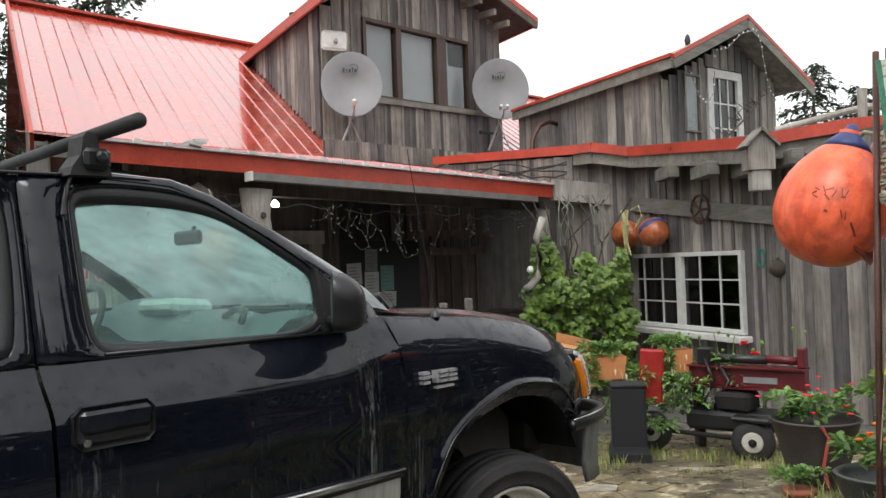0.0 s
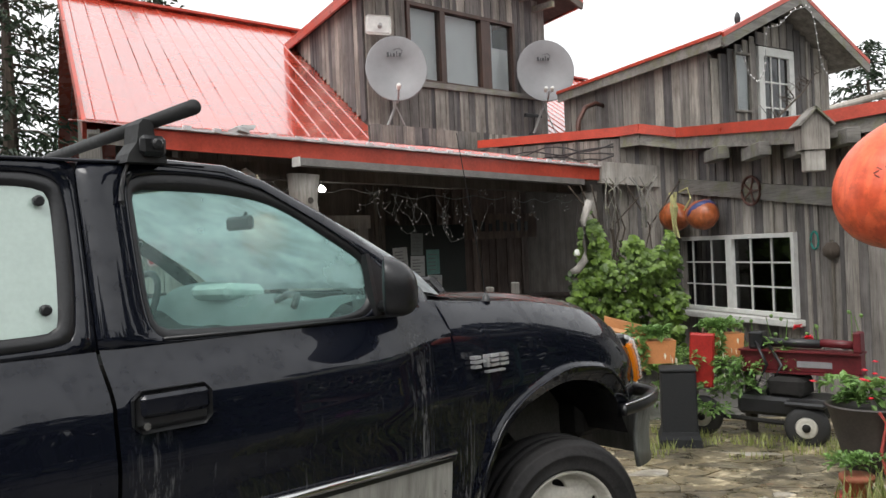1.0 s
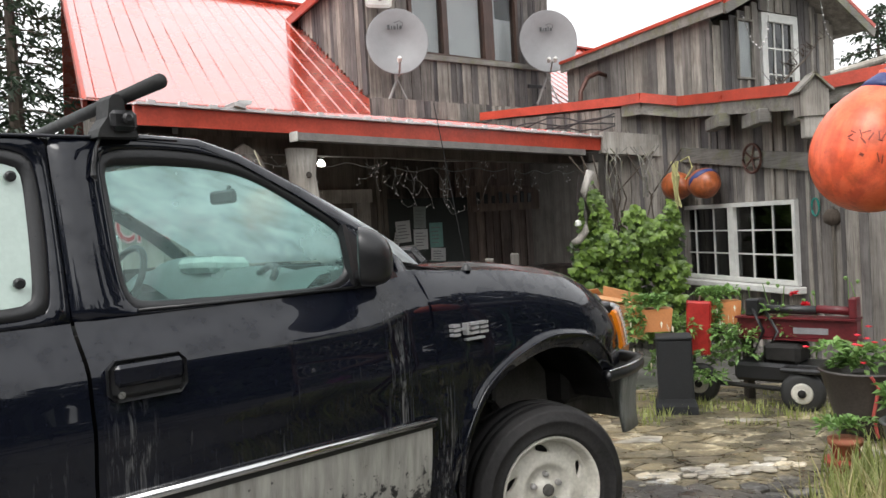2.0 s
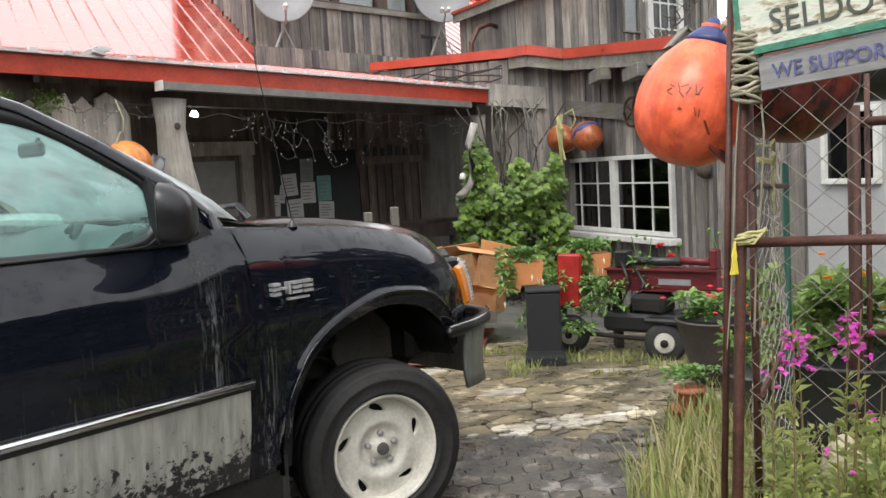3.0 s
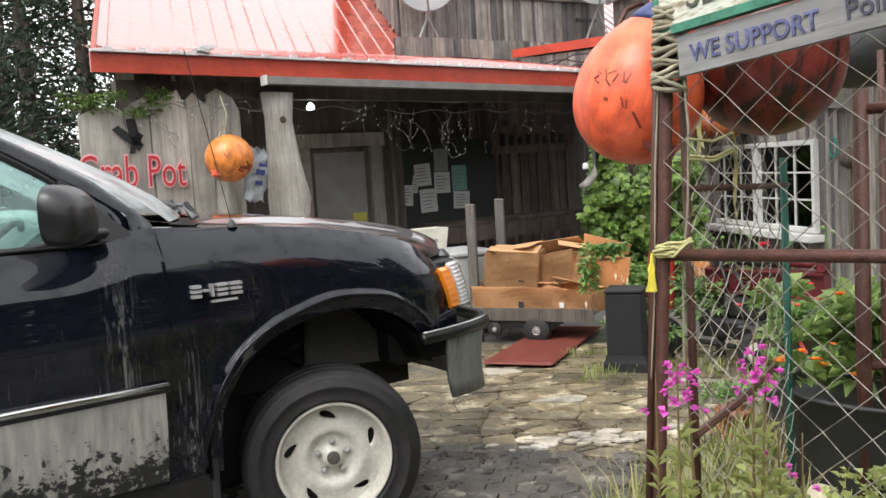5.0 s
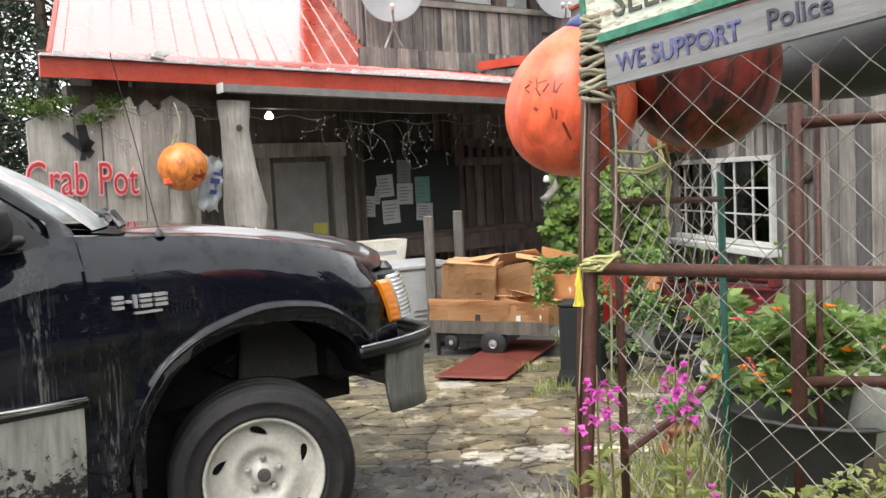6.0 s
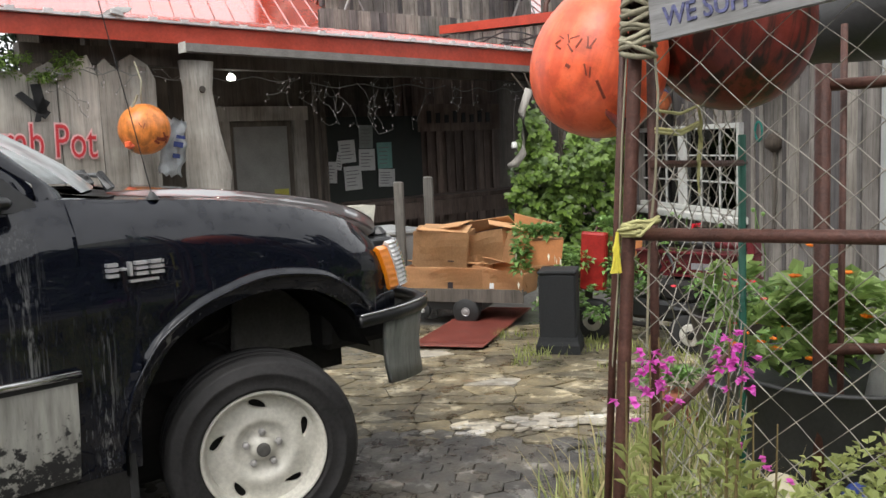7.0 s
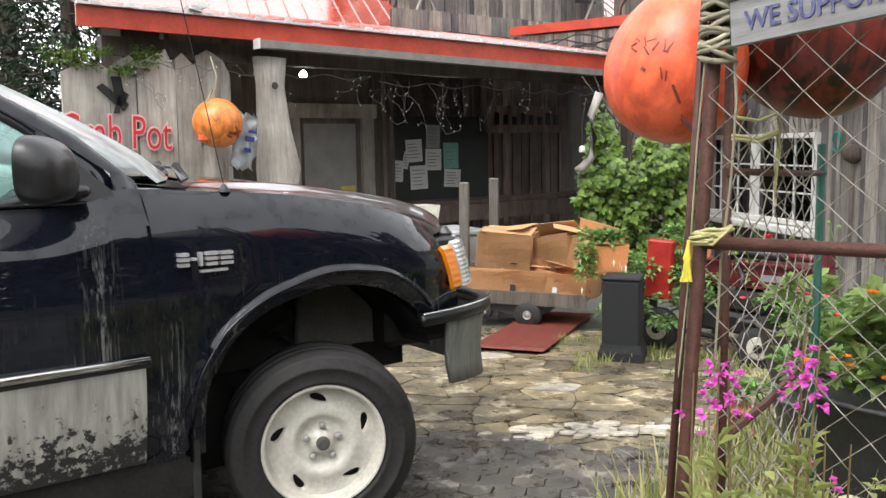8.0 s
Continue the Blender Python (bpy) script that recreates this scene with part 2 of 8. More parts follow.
def ground_material():
    m = bpy.data.materials.new("wet_yard")
    t, b = nodes_of(m)
    v = coords(t, "Object")
    big, mid, fine = noise_tex(t, v, 0.55, 5), noise_tex(t, v, 2.4, 6, 0.65), noise_tex(t, v, 38, 4)
    c = ramp(t, mid, [(0.3, (0.035, 0.034, 0.033)), (0.55, (0.1, 0.095, 0.088)), (0.75, (0.2, 0.185, 0.16))])
    c = mixc(t, 0.4, c, ramp(t, fine, [(0.35, (0.03, 0.03, 0.03)), (0.7, (0.22, 0.21, 0.19))]))
    t.links.new(c, b.inputs["Base Color"])
    t.links.new(ramp(t, big, [(0.4, (0.12,) * 3), (0.62, (0.6,) * 3)]), b.inputs["Roughness"])
    bump(t, b, mid, 0.35, 0.02)
    return m


GROUND = ground_material()
gm = bmesh.new()
xs = [-400, -60, -20] + [-10 + i * 0.5 for i in range(49)] + [30, 70, 400]
ys = [-400, -60, -12] + [-6 + i * 0.5 for i in range(45)] + [25, 60, 400]
grid = [[gm.verts.new((x, y, lie(x, y) + noise.noise(Vector((x * 0.8, y * 0.8, 0))) * 0.012)) for x in xs] for y in ys]
for r0, r1 in zip(grid, grid[1:]):
    for i in range(len(xs) - 1):
        gm.faces.new((r0[i], r0[i + 1], r1[i + 1], r1[i]))
ground = tagged(mesh_ob("ground", gm, GROUND, smooth=True), "wet dark paved yard with puddles and grit", "ground", kind="structure")

# ---- red-roofed main building; its frame runs along the porch front ----
HOUSE = frame_matrix(0, 0, 47)


def roof_metal():
    m = bpy.data.materials.new("wet_red_sheet_metal")
    t, b = nodes_of(m)
    v = coords(t, "Object")
    n1, n2 = noise_tex(t, v, 1.3, 5), noise_tex(t, v, 30, 3)
    c = ramp(t, n1, [(0.3, (0.36, 0.03, 0.014)), (0.7, (0.55, 0.07, 0.035))])
    c = mixc(t, 0.25, c, ramp(t, n2, [(0.4, (0.3, 0.03, 0.02)), (0.7, (0.62, 0.12, 0.08))]))
    t.links.new(c, b.inputs["Base Color"])
    t.links.new(ramp(t, n1, [(0.3, (0.2,) * 3), (0.75, (0.34,) * 3)]), b.inputs["Roughness"])
    b.inputs["Metallic"].default_value = 0.0
    b.inputs["Coat Weight"].default_value, b.inputs["Coat Roughness"].default_value = 1.0, 0.1
    b.inputs["Coat IOR"].default_value = 3.2
    bump(t, b, n1, 0.12, 0.02)
    return m


ROOF = roof_metal()


def ribbed(corners, pitch=0.3, high=0.016, bm=None):
    """Standing-rib sheet over the quad low-left, low-right, top-right, top-left."""
    bm = bm or bmesh.new()
    a, b, c, d = [Vector(p) for p in corners]
    nrm = (b - a).cross(d - a).normalized()
    n = max(2, round((b - a).length / pitch))
    prof = []
    for i in range(n):
        for f, h in ((0.0, 0), (0.42, 0), (0.46, high), (0.54, high), (0.58, 0)):
            prof.append(((i + f) / n, h))
    prof.append((1.0, 0))
    lo = [bm.verts.new(a.lerp(b, u) + nrm * h) for u, h in prof]
    hi = [bm.verts.new(d.lerp(c, u) + nrm * h) for u, h in prof]
    fs = [bm.faces.new((lo[i], lo[i + 1], hi[i + 1], hi[i])) for i in range(len(prof) - 1)]
    ex = bmesh.ops.extrude_face_region(bm, geom=fs)
    bmesh.ops.translate(bm, verts=[g for g in ex["geom"] if isinstance(g, bmesh.types.BMVert)], vec=nrm * -0.012)
    bmesh.ops.recalc_face_normals(bm, faces=bm.faces[:])
    return bm


house = base("house", HOUSE, "rambling weathered timber house with wet red metal roofs", "house")


def roof_z(n):
    return 3.24 + 0.57 * (n - 10.84)


# main roof, left of the dormer, right of it and above
RIDGE = 17.0
part("main_roof", ribbed([(4.54, 10.84, 3.24), (23, 10.84, 3.24), (25, RIDGE, roof_z(RIDGE)), (6.6, RIDGE, roof_z(RIDGE))]), ROOF, house, "wet red ribbed metal roof reflecting the sky")
part("back_roof", ribbed([(25, 23, 3.24), (8.6, 23, 3.24), (6.6, RIDGE + 0.01, roof_z(RIDGE)), (25, RIDGE + 0.01, roof_z(RIDGE))], 0.6), ROOF, house)
part("ridge_cap", beam((6.5, RIDGE, roof_z(RIDGE) + 0.03), (23, RIDGE, roof_z(RIDGE) + 0.03), 0.3, 0.05), REDTRIM, house)
part("rake_trim", beam((4.5, 10.8, 3.2), (6.57, RIDGE, roof_z(RIDGE) - 0.03), 0.05, 0.2), REDTRIM, house)
# left gable end under the roof
gb = bmesh.new()
q = [gb.verts.new(p) for p in ((4.75, 10.9, -0.4), (4.75, 10.9, 3.1), (6.8, 16.9, roof_z(16.9) - 0.15), (6.8, 16.9, -0.4))]
gb.faces.new(q)
bmesh.ops.solidify(gb, geom=gb.faces[:], thickness=0.15)
part("gable_wall", gb, GREYWOOD, house, "dark weathered boarded gable wall")

# porch roof with its fascia and gutter
P0, P1 = (3.62, 7.4), (10.6, 7.4)


def porch_edge(s):
    return 2.755 - 0.019 * (s - 3.62)


part("porch_roof", ribbed([(P0[0], 7.36, porch_edge(3.62)), (P1[0], 7.36, porch_edge(10.6)), (10.9, 11.3, 3.38), (4.5, 11.3, 3.42)], 0.3, 0.02), ROOF, house, "low red ribbed porch roof with a bent edge")
bm = beam((3.6, 7.37, porch_edge(3.6) + 0.004), (10.62, 7.37, porch_edge(10.62) + 0.004), 0.07, 0.022)
for i in range(24):
    s = 3.7 + i * 0.3
    if s < 10.5:
        beam((s, 7.335, porch_edge(s) + 0.012), (s + 0.075, 7.335, porch_edge(s + 0.075) + 0.012), 0.03, 0.034 + random.uniform(-0.006, 0.012), bm)
part("sheet_edge", rag(bm, 0.008, 2.5, (2,)), SHEETWHITE, house, "pale bare metal roof edge")
part("fascia", beam((3.6, 7.4, porch_edge(3.6) - 0.1), (10.62, 7.4, porch_edge(10.62) - 0.1), 0.04, 0.17), REDTRIM, house, "red painted porch fascia board")
bm = bmesh.new()
for (x0, z0, x1, z1) in ((4.6, 2.79, 4.74, 2.83), (4.55, 2.77, 4.66, 2.8)):
    box(x0, x1, 7.3, 7.5, z0 - 0.03, z1, 0.01, bm)
part("crumpled_flashing", rag(bm, 0.045, 9), GALV, house, "crumpled bare metal flashing")
gut = beam((5.2, 7.33, 2.5), (9.8, 7.33, 2.4), 0.12, 0.075)
part("gutter", gut, GUTTER, house, "grey metal gutter under the fascia")
part("gutter_cap", beam((5.185, 7.33, 2.5), (5.2, 7.33, 2.5), 0.13, 0.095), WHITEPAINT, house)
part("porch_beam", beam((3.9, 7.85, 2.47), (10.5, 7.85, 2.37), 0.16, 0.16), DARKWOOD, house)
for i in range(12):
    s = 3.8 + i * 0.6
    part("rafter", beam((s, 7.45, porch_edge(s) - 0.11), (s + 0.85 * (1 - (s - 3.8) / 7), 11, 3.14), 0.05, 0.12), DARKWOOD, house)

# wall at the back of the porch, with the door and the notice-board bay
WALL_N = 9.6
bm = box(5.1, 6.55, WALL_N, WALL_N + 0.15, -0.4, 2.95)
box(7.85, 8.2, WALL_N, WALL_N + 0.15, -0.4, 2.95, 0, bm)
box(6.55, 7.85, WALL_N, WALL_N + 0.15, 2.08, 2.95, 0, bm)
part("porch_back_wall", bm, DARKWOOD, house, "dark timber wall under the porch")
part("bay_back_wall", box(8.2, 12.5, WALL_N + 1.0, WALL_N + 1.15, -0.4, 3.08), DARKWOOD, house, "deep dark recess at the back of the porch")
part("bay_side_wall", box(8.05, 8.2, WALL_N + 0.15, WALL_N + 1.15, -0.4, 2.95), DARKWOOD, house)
# floor added in dark timber, since wet and shade darken the porch ground
part("porch_floor", box(4.9, 12.4, 7.75, 10.7, -0.3, -0.13, 0.01), DARKWOOD, house, "porch floor coloured dark for wet and shade")
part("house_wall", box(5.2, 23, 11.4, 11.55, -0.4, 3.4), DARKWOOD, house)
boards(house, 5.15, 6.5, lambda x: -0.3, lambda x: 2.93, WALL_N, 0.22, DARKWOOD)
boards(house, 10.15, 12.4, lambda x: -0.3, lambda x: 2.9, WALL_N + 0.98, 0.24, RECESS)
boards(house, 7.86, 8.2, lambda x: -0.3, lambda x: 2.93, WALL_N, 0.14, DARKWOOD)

# upper dormer
D_N = 11.7
DL, DR = 9.7, 14.5
PEAK_S, PEAK_Z = 11.75, 7.5


def dormer_top(s):
    return min(4.83 + 0.68 * (s - 7.85), 6.9 + 0.4 * (14.9 - s) * 0.5 + 0.0) if s < PEAK_S else 6.45 + 0.36 * (14.9 - s)


WIN = (10.62, 13.5, 4.58, 6.02)
bm = bmesh.new()
box(DL, WIN[0], D_N, D_N + 0.14, 3.2, 5.95, 0, bm)
box(WIN[1], DR, D_N, D_N + 0.14, 3.2, 6.4, 0, bm)
box(WIN[0], WIN[1], D_N, D_N + 0.14, 3.2, WIN[2], 0, bm)
box(WIN[0], WIN[1], D_N, D_N + 0.14, WIN[3], 6.7, 0, bm)
part("dormer_wall", bm, DARKWOOD, house)
boards(house, DL, DR, lambda s: 3.3, lambda s: dormer_top(s) - 0.1, D_N, 0.23, None, True, [WIN])
boards(house, 8.98, 13.4, lambda s: 2.75, lambda s: 3.6, 10.78, 0.21, None, True)
part("knee_wall", box(8.98, 13.4, 10.79, 10.83, 2.75, 3.58), DARKWOOD, house)
part("sill_ledge", beam((10.4, D_N - 0.06, 4.55), (14.3, D_N - 0.06, 4.6), 0.06, 0.1), GREYBEAM, house)
# left cheek of the dormer; the house is out of square, so all that runs back leans sideways by SKEW
SKEW = 0.333
EAVE_Z = 6.0


def back(s, n, n0=D_N):
    return s + SKEW * (n - n0)


bm = bmesh.new()
v = [bm.verts.new(p) for p in ((DL, D_N, 3.5), (DL, D_N, EAVE_Z), (back(DL, 15.6), 15.6, EAVE_Z), (back(DL, 15.6), 15.6, roof_z(15.6) - 0.1))]
bm.faces.new(v)
bmesh.ops.solidify(bm, geom=bm.faces[:], thickness=-0.12)
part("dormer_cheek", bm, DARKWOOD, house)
n = D_N
while n < 15.4:
    w = random.uniform(0.14, 0.24)
    ob = board(house, 0, w * 1.05 - 0.01, roof_z(n + w / 2) + 0.02, EAVE_Z, 0, 0.025)
    ob.matrix_basis = pose(back(DL, n + w / 2) - 0.02, n + w / 2, ob.location.z, 0, 0, -90 - math.degrees(math.atan(SKEW)))
    n += w
part("dormer_right_cheek", box(DR - 0.1, DR, D_N + 0.14, 16.2, 3.4, 6.3), DARKWOOD, house)
# dormer roof: two slopes with an overhang
F_N = 11.1


def slab(p, th, name, material, parent, label=""):
    bm = bmesh.new()
    bm.faces.new([bm.verts.new(x) for x in p])
    bmesh.ops.recalc_face_normals(bm, faces=bm.faces[:])
    bmesh.ops.solidify(bm, geom=bm.faces[:], thickness=th)
    return part(name, bm, material, parent, label)


LE, RE = (9.3, 5.95), (15.0, 6.5)
B_N = 17.5
LB, RB, PB = back(LE[0], B_N, F_N), back(RE[0], B_N, F_N), back(PEAK_S, B_N, F_N)
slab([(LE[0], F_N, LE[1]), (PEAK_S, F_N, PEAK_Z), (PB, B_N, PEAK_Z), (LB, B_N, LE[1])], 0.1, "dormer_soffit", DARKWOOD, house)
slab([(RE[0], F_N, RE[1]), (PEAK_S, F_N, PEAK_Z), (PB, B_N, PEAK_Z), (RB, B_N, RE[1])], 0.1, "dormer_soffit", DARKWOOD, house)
part("dormer_roof", ribbed([(LB, B_N, LE[1] + 0.13), (LE[0], F_N, LE[1] + 0.13), (PEAK_S, F_N, PEAK_Z + 0.13), (PB, B_N, PEAK_Z + 0.13)]), ROOF, house)
part("dormer_roof", ribbed([(RE[0], F_N, RE[1] + 0.13), (RB, B_N, RE[1] + 0.13), (PB, B_N, PEAK_Z + 0.13), (PEAK_S, F_N, PEAK_Z + 0.13)]), ROOF, house)
part("barge_edge", beam((LE[0] - 0.05, F_N - 0.02, LE[1] + 0.11), (PEAK_S, F_N - 0.02, PEAK_Z + 0.11), 0.06, 0.1), REDTRIM, house, "red metal roof edge")
part("barge_board", beam((LE[0] - 0.05, F_N - 0.02, LE[1] - 0.0), (PEAK_S, F_N - 0.02, PEAK_Z - 0.0), 0.05, 0.16), DARKWOOD, house, "dark weathered barge board")
part("barge_edge", beam((PEAK_S, F_N - 0.02, PEAK_Z + 0.11), (RE[0] + 0.05, F_N - 0.02, RE[1] + 0.11), 0.06, 0.1), REDTRIM, house, "red metal roof edge")
part("barge_board", beam((PEAK_S, F_N - 0.02, PEAK_Z - 0.0), (RE[0] + 0.05, F_N - 0.02, RE[1] - 0.0), 0.05, 0.16), DARKWOOD, house, "dark weathered barge board")
part("eave_board", beam((LE[0] - 0.03, F_N, LE[1] + 0.04), (LB - 0.03, B_N, LE[1] + 0.04), 0.05, 0.18), REDTRIM, house, "red painted eave board")
part("eave_board", beam((RE[0] + 0.02, F_N, RE[1] + 0.05), (RB + 0.02, B_N, RE[1] + 0.05), 0.05, 0.16), REDTRIM, house)
for k in range(5):
    s = 12.5 + k * 0.42
    part("lookout", beam((s, F_N + 0.05, PEAK_Z - 0.36 * (s - PEAK_S) - 0.2), (s, D_N + 0.05, PEAK_Z - 0.36 * (s - PEAK_S) - 0.2), 0.08, 0.12), GREYBEAM, house)


def window(parent, name, x0, x1, z0, z1, y, bars_x, bars_z, fw, material, pane_material, depth=0.07, bar=0.02, label="", posts=()):
    """A window with frame, sash bars and single panes in the plane y of its parent."""
    w = new(name)
    w.parent = parent
    if label:
        w["label"] = label
    bm = bmesh.new()
    box(x0, x1, y - depth, y + depth, z0, z0 + fw, 0.004, bm)
    box(x0, x1, y - depth, y + depth, z1 - fw, z1, 0.004, bm)
    box(x0, x0 + fw, y - depth, y + depth, z0 + fw, z1 - fw, 0, bm)
    box(x1 - fw, x1, y - depth, y + depth, z0 + fw, z1 - fw, 0, bm)
    for px, pw in posts:
        box(px - pw / 2, px + pw / 2, y - depth * 0.9, y + depth * 0.9, z0 + fw, z1 - fw, 0, bm)
    part("window_frame", bm, material, w)
    edges = sorted([x0 + fw] + [p for p, _ in posts] + [x1 - fw])
    for a, b in zip(edges, edges[1:]):
        cols = [a + (b - a) * i / bars_x for i in range(bars_x + 1)]
        rows = [z0 + fw + (z1 - z0 - 2 * fw) * i / bars_z for i in range(bars_z + 1)]
        for cx in cols[1:-1]:
            part("sash_bar", box(cx - bar / 2, cx + bar / 2, y - 0.02, y + 0.02, z0 + fw, z1 - fw), material, w)
        for rz in rows[1:-1]:
            part("sash_bar", box(a, b, y - 0.017, y + 0.017, rz - bar / 2, rz + bar / 2), material, w)
        for ca, cb in zip(cols, cols[1:]):
            for ra, rb in zip(rows, rows[1:]):
                ob = part("pane", box(ca, cb, y - 0.004, y + 0.004, ra, rb), pane_material, w)
                ob.visible_shadow = False
    return w


PANE = glass("window_glass", (0.9, 0.95, 0.95), 0.015, 0.3, 1.7)
DORMERPANE = glass("clear_dormer_glass", (0.95, 0.97, 0.97), 0.015, 0.85, 1.5)
CURTAIN = mat("pale_curtain", (0.62, 0.63, 0.63), 0.9, vary=0.15, scale=3)
window(house, "dormer_window", *WIN, D_N - 0.0, 1, 1, 0.07, BROWNWOOD, DORMERPANE, 0.08, 0.03, "brown timber three-light window with pale blinds", ((11.5, 0.13), (12.66, 0.26)))
part("blind", box(WIN[0], WIN[1] - 0.5, D_N + 0.09, D_N + 0.11, 4.5, 6.1), CURTAIN, house, "pale sheet behind the glass")
part("blind", box(WIN[1] - 0.5, WIN[1], D_N + 0.09, D_N + 0.11, 4.5, 5.5), CURTAIN, house, "half-drawn pale blind")
# near-black sheet for the unlit room behind the dormer window
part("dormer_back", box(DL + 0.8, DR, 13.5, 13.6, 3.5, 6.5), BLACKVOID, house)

# ---- wing with the small upper gable ----
G2 = frame_matrix(3.64, 13.2, 39)
wing_top = base("upper_cabin", G2, "small weathered boarded upper cabin with a red roof", "cabin")
boards(wing_top, -0.45, 2.6, lambda x: 2.6, lambda x: min(4.3 + 0.45 * x, 5.02 - 0.47 * (x - 1.2)), 0, 0.2, None, True, [(0.06, 0.46, 3.4, 4.28), (0.66, 1.58, 2.6, 4.45)])
# near-black sheet behind boards and door, in place of a shaded room
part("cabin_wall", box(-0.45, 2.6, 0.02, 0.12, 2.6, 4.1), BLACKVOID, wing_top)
# side wall of the cabin, out of square too
SK2 = 0.25
n = 0.0
while n < 3.8:
    w = random.uniform(0.15, 0.24)
    ob = board(wing_top, 0, w * 1.03 - 0.01, 2.9, 4.3, 0, 0.025)
    ob.matrix_basis = pose(SK2 * (n + w / 2) - 0.45, n + w / 2, 2.9, 0, 0, -90 - math.degrees(math.atan(SK2)))
    n += w
slab([(-0.42, 0.05, 2.7), (-0.42, 0.05, 4.2), (-0.42 + 3.9 * SK2, 3.9, 4.2), (-0.42 + 3.9 * SK2, 3.9, 2.7)], 0.06, "cabin_side", DARKWOOD, wing_top)
slab([(2.55, 0.05, 2.7), (2.55, 0.05, 4.2), (2.55 + 3.9 * SK2, 3.9, 4.2), (2.55 + 3.9 * SK2, 3.9, 2.7)], 0.06, "cabin_side", DARKWOOD, wing_top)
GP = (1.17, 5.17)
FO, BO = -0.42, 4.0
SB = SK2 * (BO - FO)
EL, ER = (-0.66, 4.37), (3.0, 4.33)
GB = 4.55
slab([(EL[0], FO, EL[1] - 0.07), (GP[0], FO, GP[1] - 0.1), (GP[0] + SB, BO, GB - 0.1), (EL[0] + SB, BO, EL[1] - 0.07)], 0.06, "cabin_soffit", GREYWOOD, wing_top)
slab([(ER[0], FO, ER[1] - 0.07), (GP[0], FO, GP[1] - 0.1), (GP[0] + SB, BO, GB - 0.1), (ER[0] + SB, BO, ER[1] - 0.07)], 0.06, "cabin_soffit", GREYWOOD, wing_top)
part("cabin_roof", ribbed([(EL[0] - 0.05 + SB, BO, EL[1]), (EL[0] - 0.05, FO, EL[1]), (GP[0], FO, GP[1]), (GP[0] + SB, BO, GB)]), ROOF, wing_top)
part("cabin_roof", ribbed([(ER[0] + 0.05, FO, ER[1]), (ER[0] + 0.05 + SB, BO, ER[1]), (GP[0] + SB, BO, GB), (GP[0], FO, GP[1])]), ROOF, wing_top)
part("barge_edge", beam((EL[0] - 0.07, FO - 0.02, EL[1] - 0.02), (GP[0], FO - 0.02, GP[1] + 0.02), 0.05, 0.06), REDTRIM, wing_top, "red metal roof edge")
part("barge_board", beam((EL[0] - 0.07, FO - 0.02, EL[1] - 0.13), (GP[0], FO - 0.02, GP[1] - 0.09), 0.04, 0.13), GREYBEAM, wing_top, "weathered grey barge board")
part("barge_edge", beam((GP[0], FO - 0.02, GP[1] + 0.02), (ER[0] + 0.07, FO - 0.02, ER[1] - 0.02), 0.05, 0.06), REDTRIM, wing_top, "red metal roof edge")
part("barge_board", beam((GP[0], FO - 0.02, GP[1] - 0.09), (ER[0] + 0.07, FO - 0.02, ER[1] - 0.13), 0.04, 0.13), GREYBEAM, wing_top, "weathered grey barge board")
part("eave_board", beam((EL[0] - 0.06, FO, EL[1] - 0.1), (EL[0] - 0.06 + SB, BO, EL[1] - 0.1), 0.04, 0.15), GREYBEAM, wing_top)
part("eave_edge", beam((EL[0] - 0.09, FO, EL[1] + 0.0), (EL[0] - 0.09 + SB, BO, EL[1] + 0.0), 0.04, 0.05), REDTRIM, wing_top, "thin red roof edge")
window(wing_top, "cabin_window", 0.06, 0.46, 3.4, 4.28, -0.02, 1, 1, 0.03, GREYWOOD, DORMERPANE, 0.04)
# pale sheet added so that this pane looks bright
part("blind", box(0.08, 0.44, 0.005, 0.015, 3.42, 4.26), CURTAIN, wing_top, "pale sheet behind the glass")
cd = window(wing_top, "cabin_door", 0.66, 1.58, 2.6, 4.42, 0.0, 3, 4, 0.13, WHITEPAINT, PANE, 0.05, 0.025, "white glazed door with small panes")

# ---- wing wall with the white window ----
WX = pose(3.6, 10.6, 0, 0, 0, -70)
wing = base("wing", WX, "crooked weathered board wing with a red-edged roof", "house wing")
WWIN = (-2.56, 0.06, 0.6, 1.6)
part("wing_wall", (lambda b: (box(-4.4, WWIN[0], 0.0, 0.12, -0.5, 3.0, 0, b), box(WWIN[1], 4.5, 0, 0.12, -0.5, 2.75, 0, b), box(WWIN[0], WWIN[1], 0, 0.12, -0.5, WWIN[2], 0, b), box(WWIN[0], WWIN[1], 0, 0.12, WWIN[3], 2.9, 0, b), b)[-1])(bmesh.new()), DARKWOOD, wing)
boards(wing, -4.4, 4.5, lambda x: -0.35, lambda x: 2.85 - 0.03 * (x + 4), 0, 0.2, None, True, [(WWIN[0] - 0.05, WWIN[1] + 0.02, WWIN[2] - 0.06, WWIN[3])])
window(wing, "white_window", *WWIN, -0.02, 3, 3, 0.055, WHITEPAINT, PANE, 0.06, 0.018, "white painted two-sash window with small panes", ((-1.2, 0.13),))
part("window_sill", box(WWIN[0] - 0.05, WWIN[1] + 0.08, -0.2, 0.0, WWIN[2] - 0.09, WWIN[2] - 0.01, 0.01), WHITEPAINT, wing)
# near-black sheet that gives the white window its dark room
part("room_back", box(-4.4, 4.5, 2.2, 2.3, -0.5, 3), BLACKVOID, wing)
part("wing_beam", beam((-4.3, -0.05, 2.56), (0.75, -0.05, 1.96), 0.08, 0.2), GREYBEAM, wing, "long weathered beam across the wall")

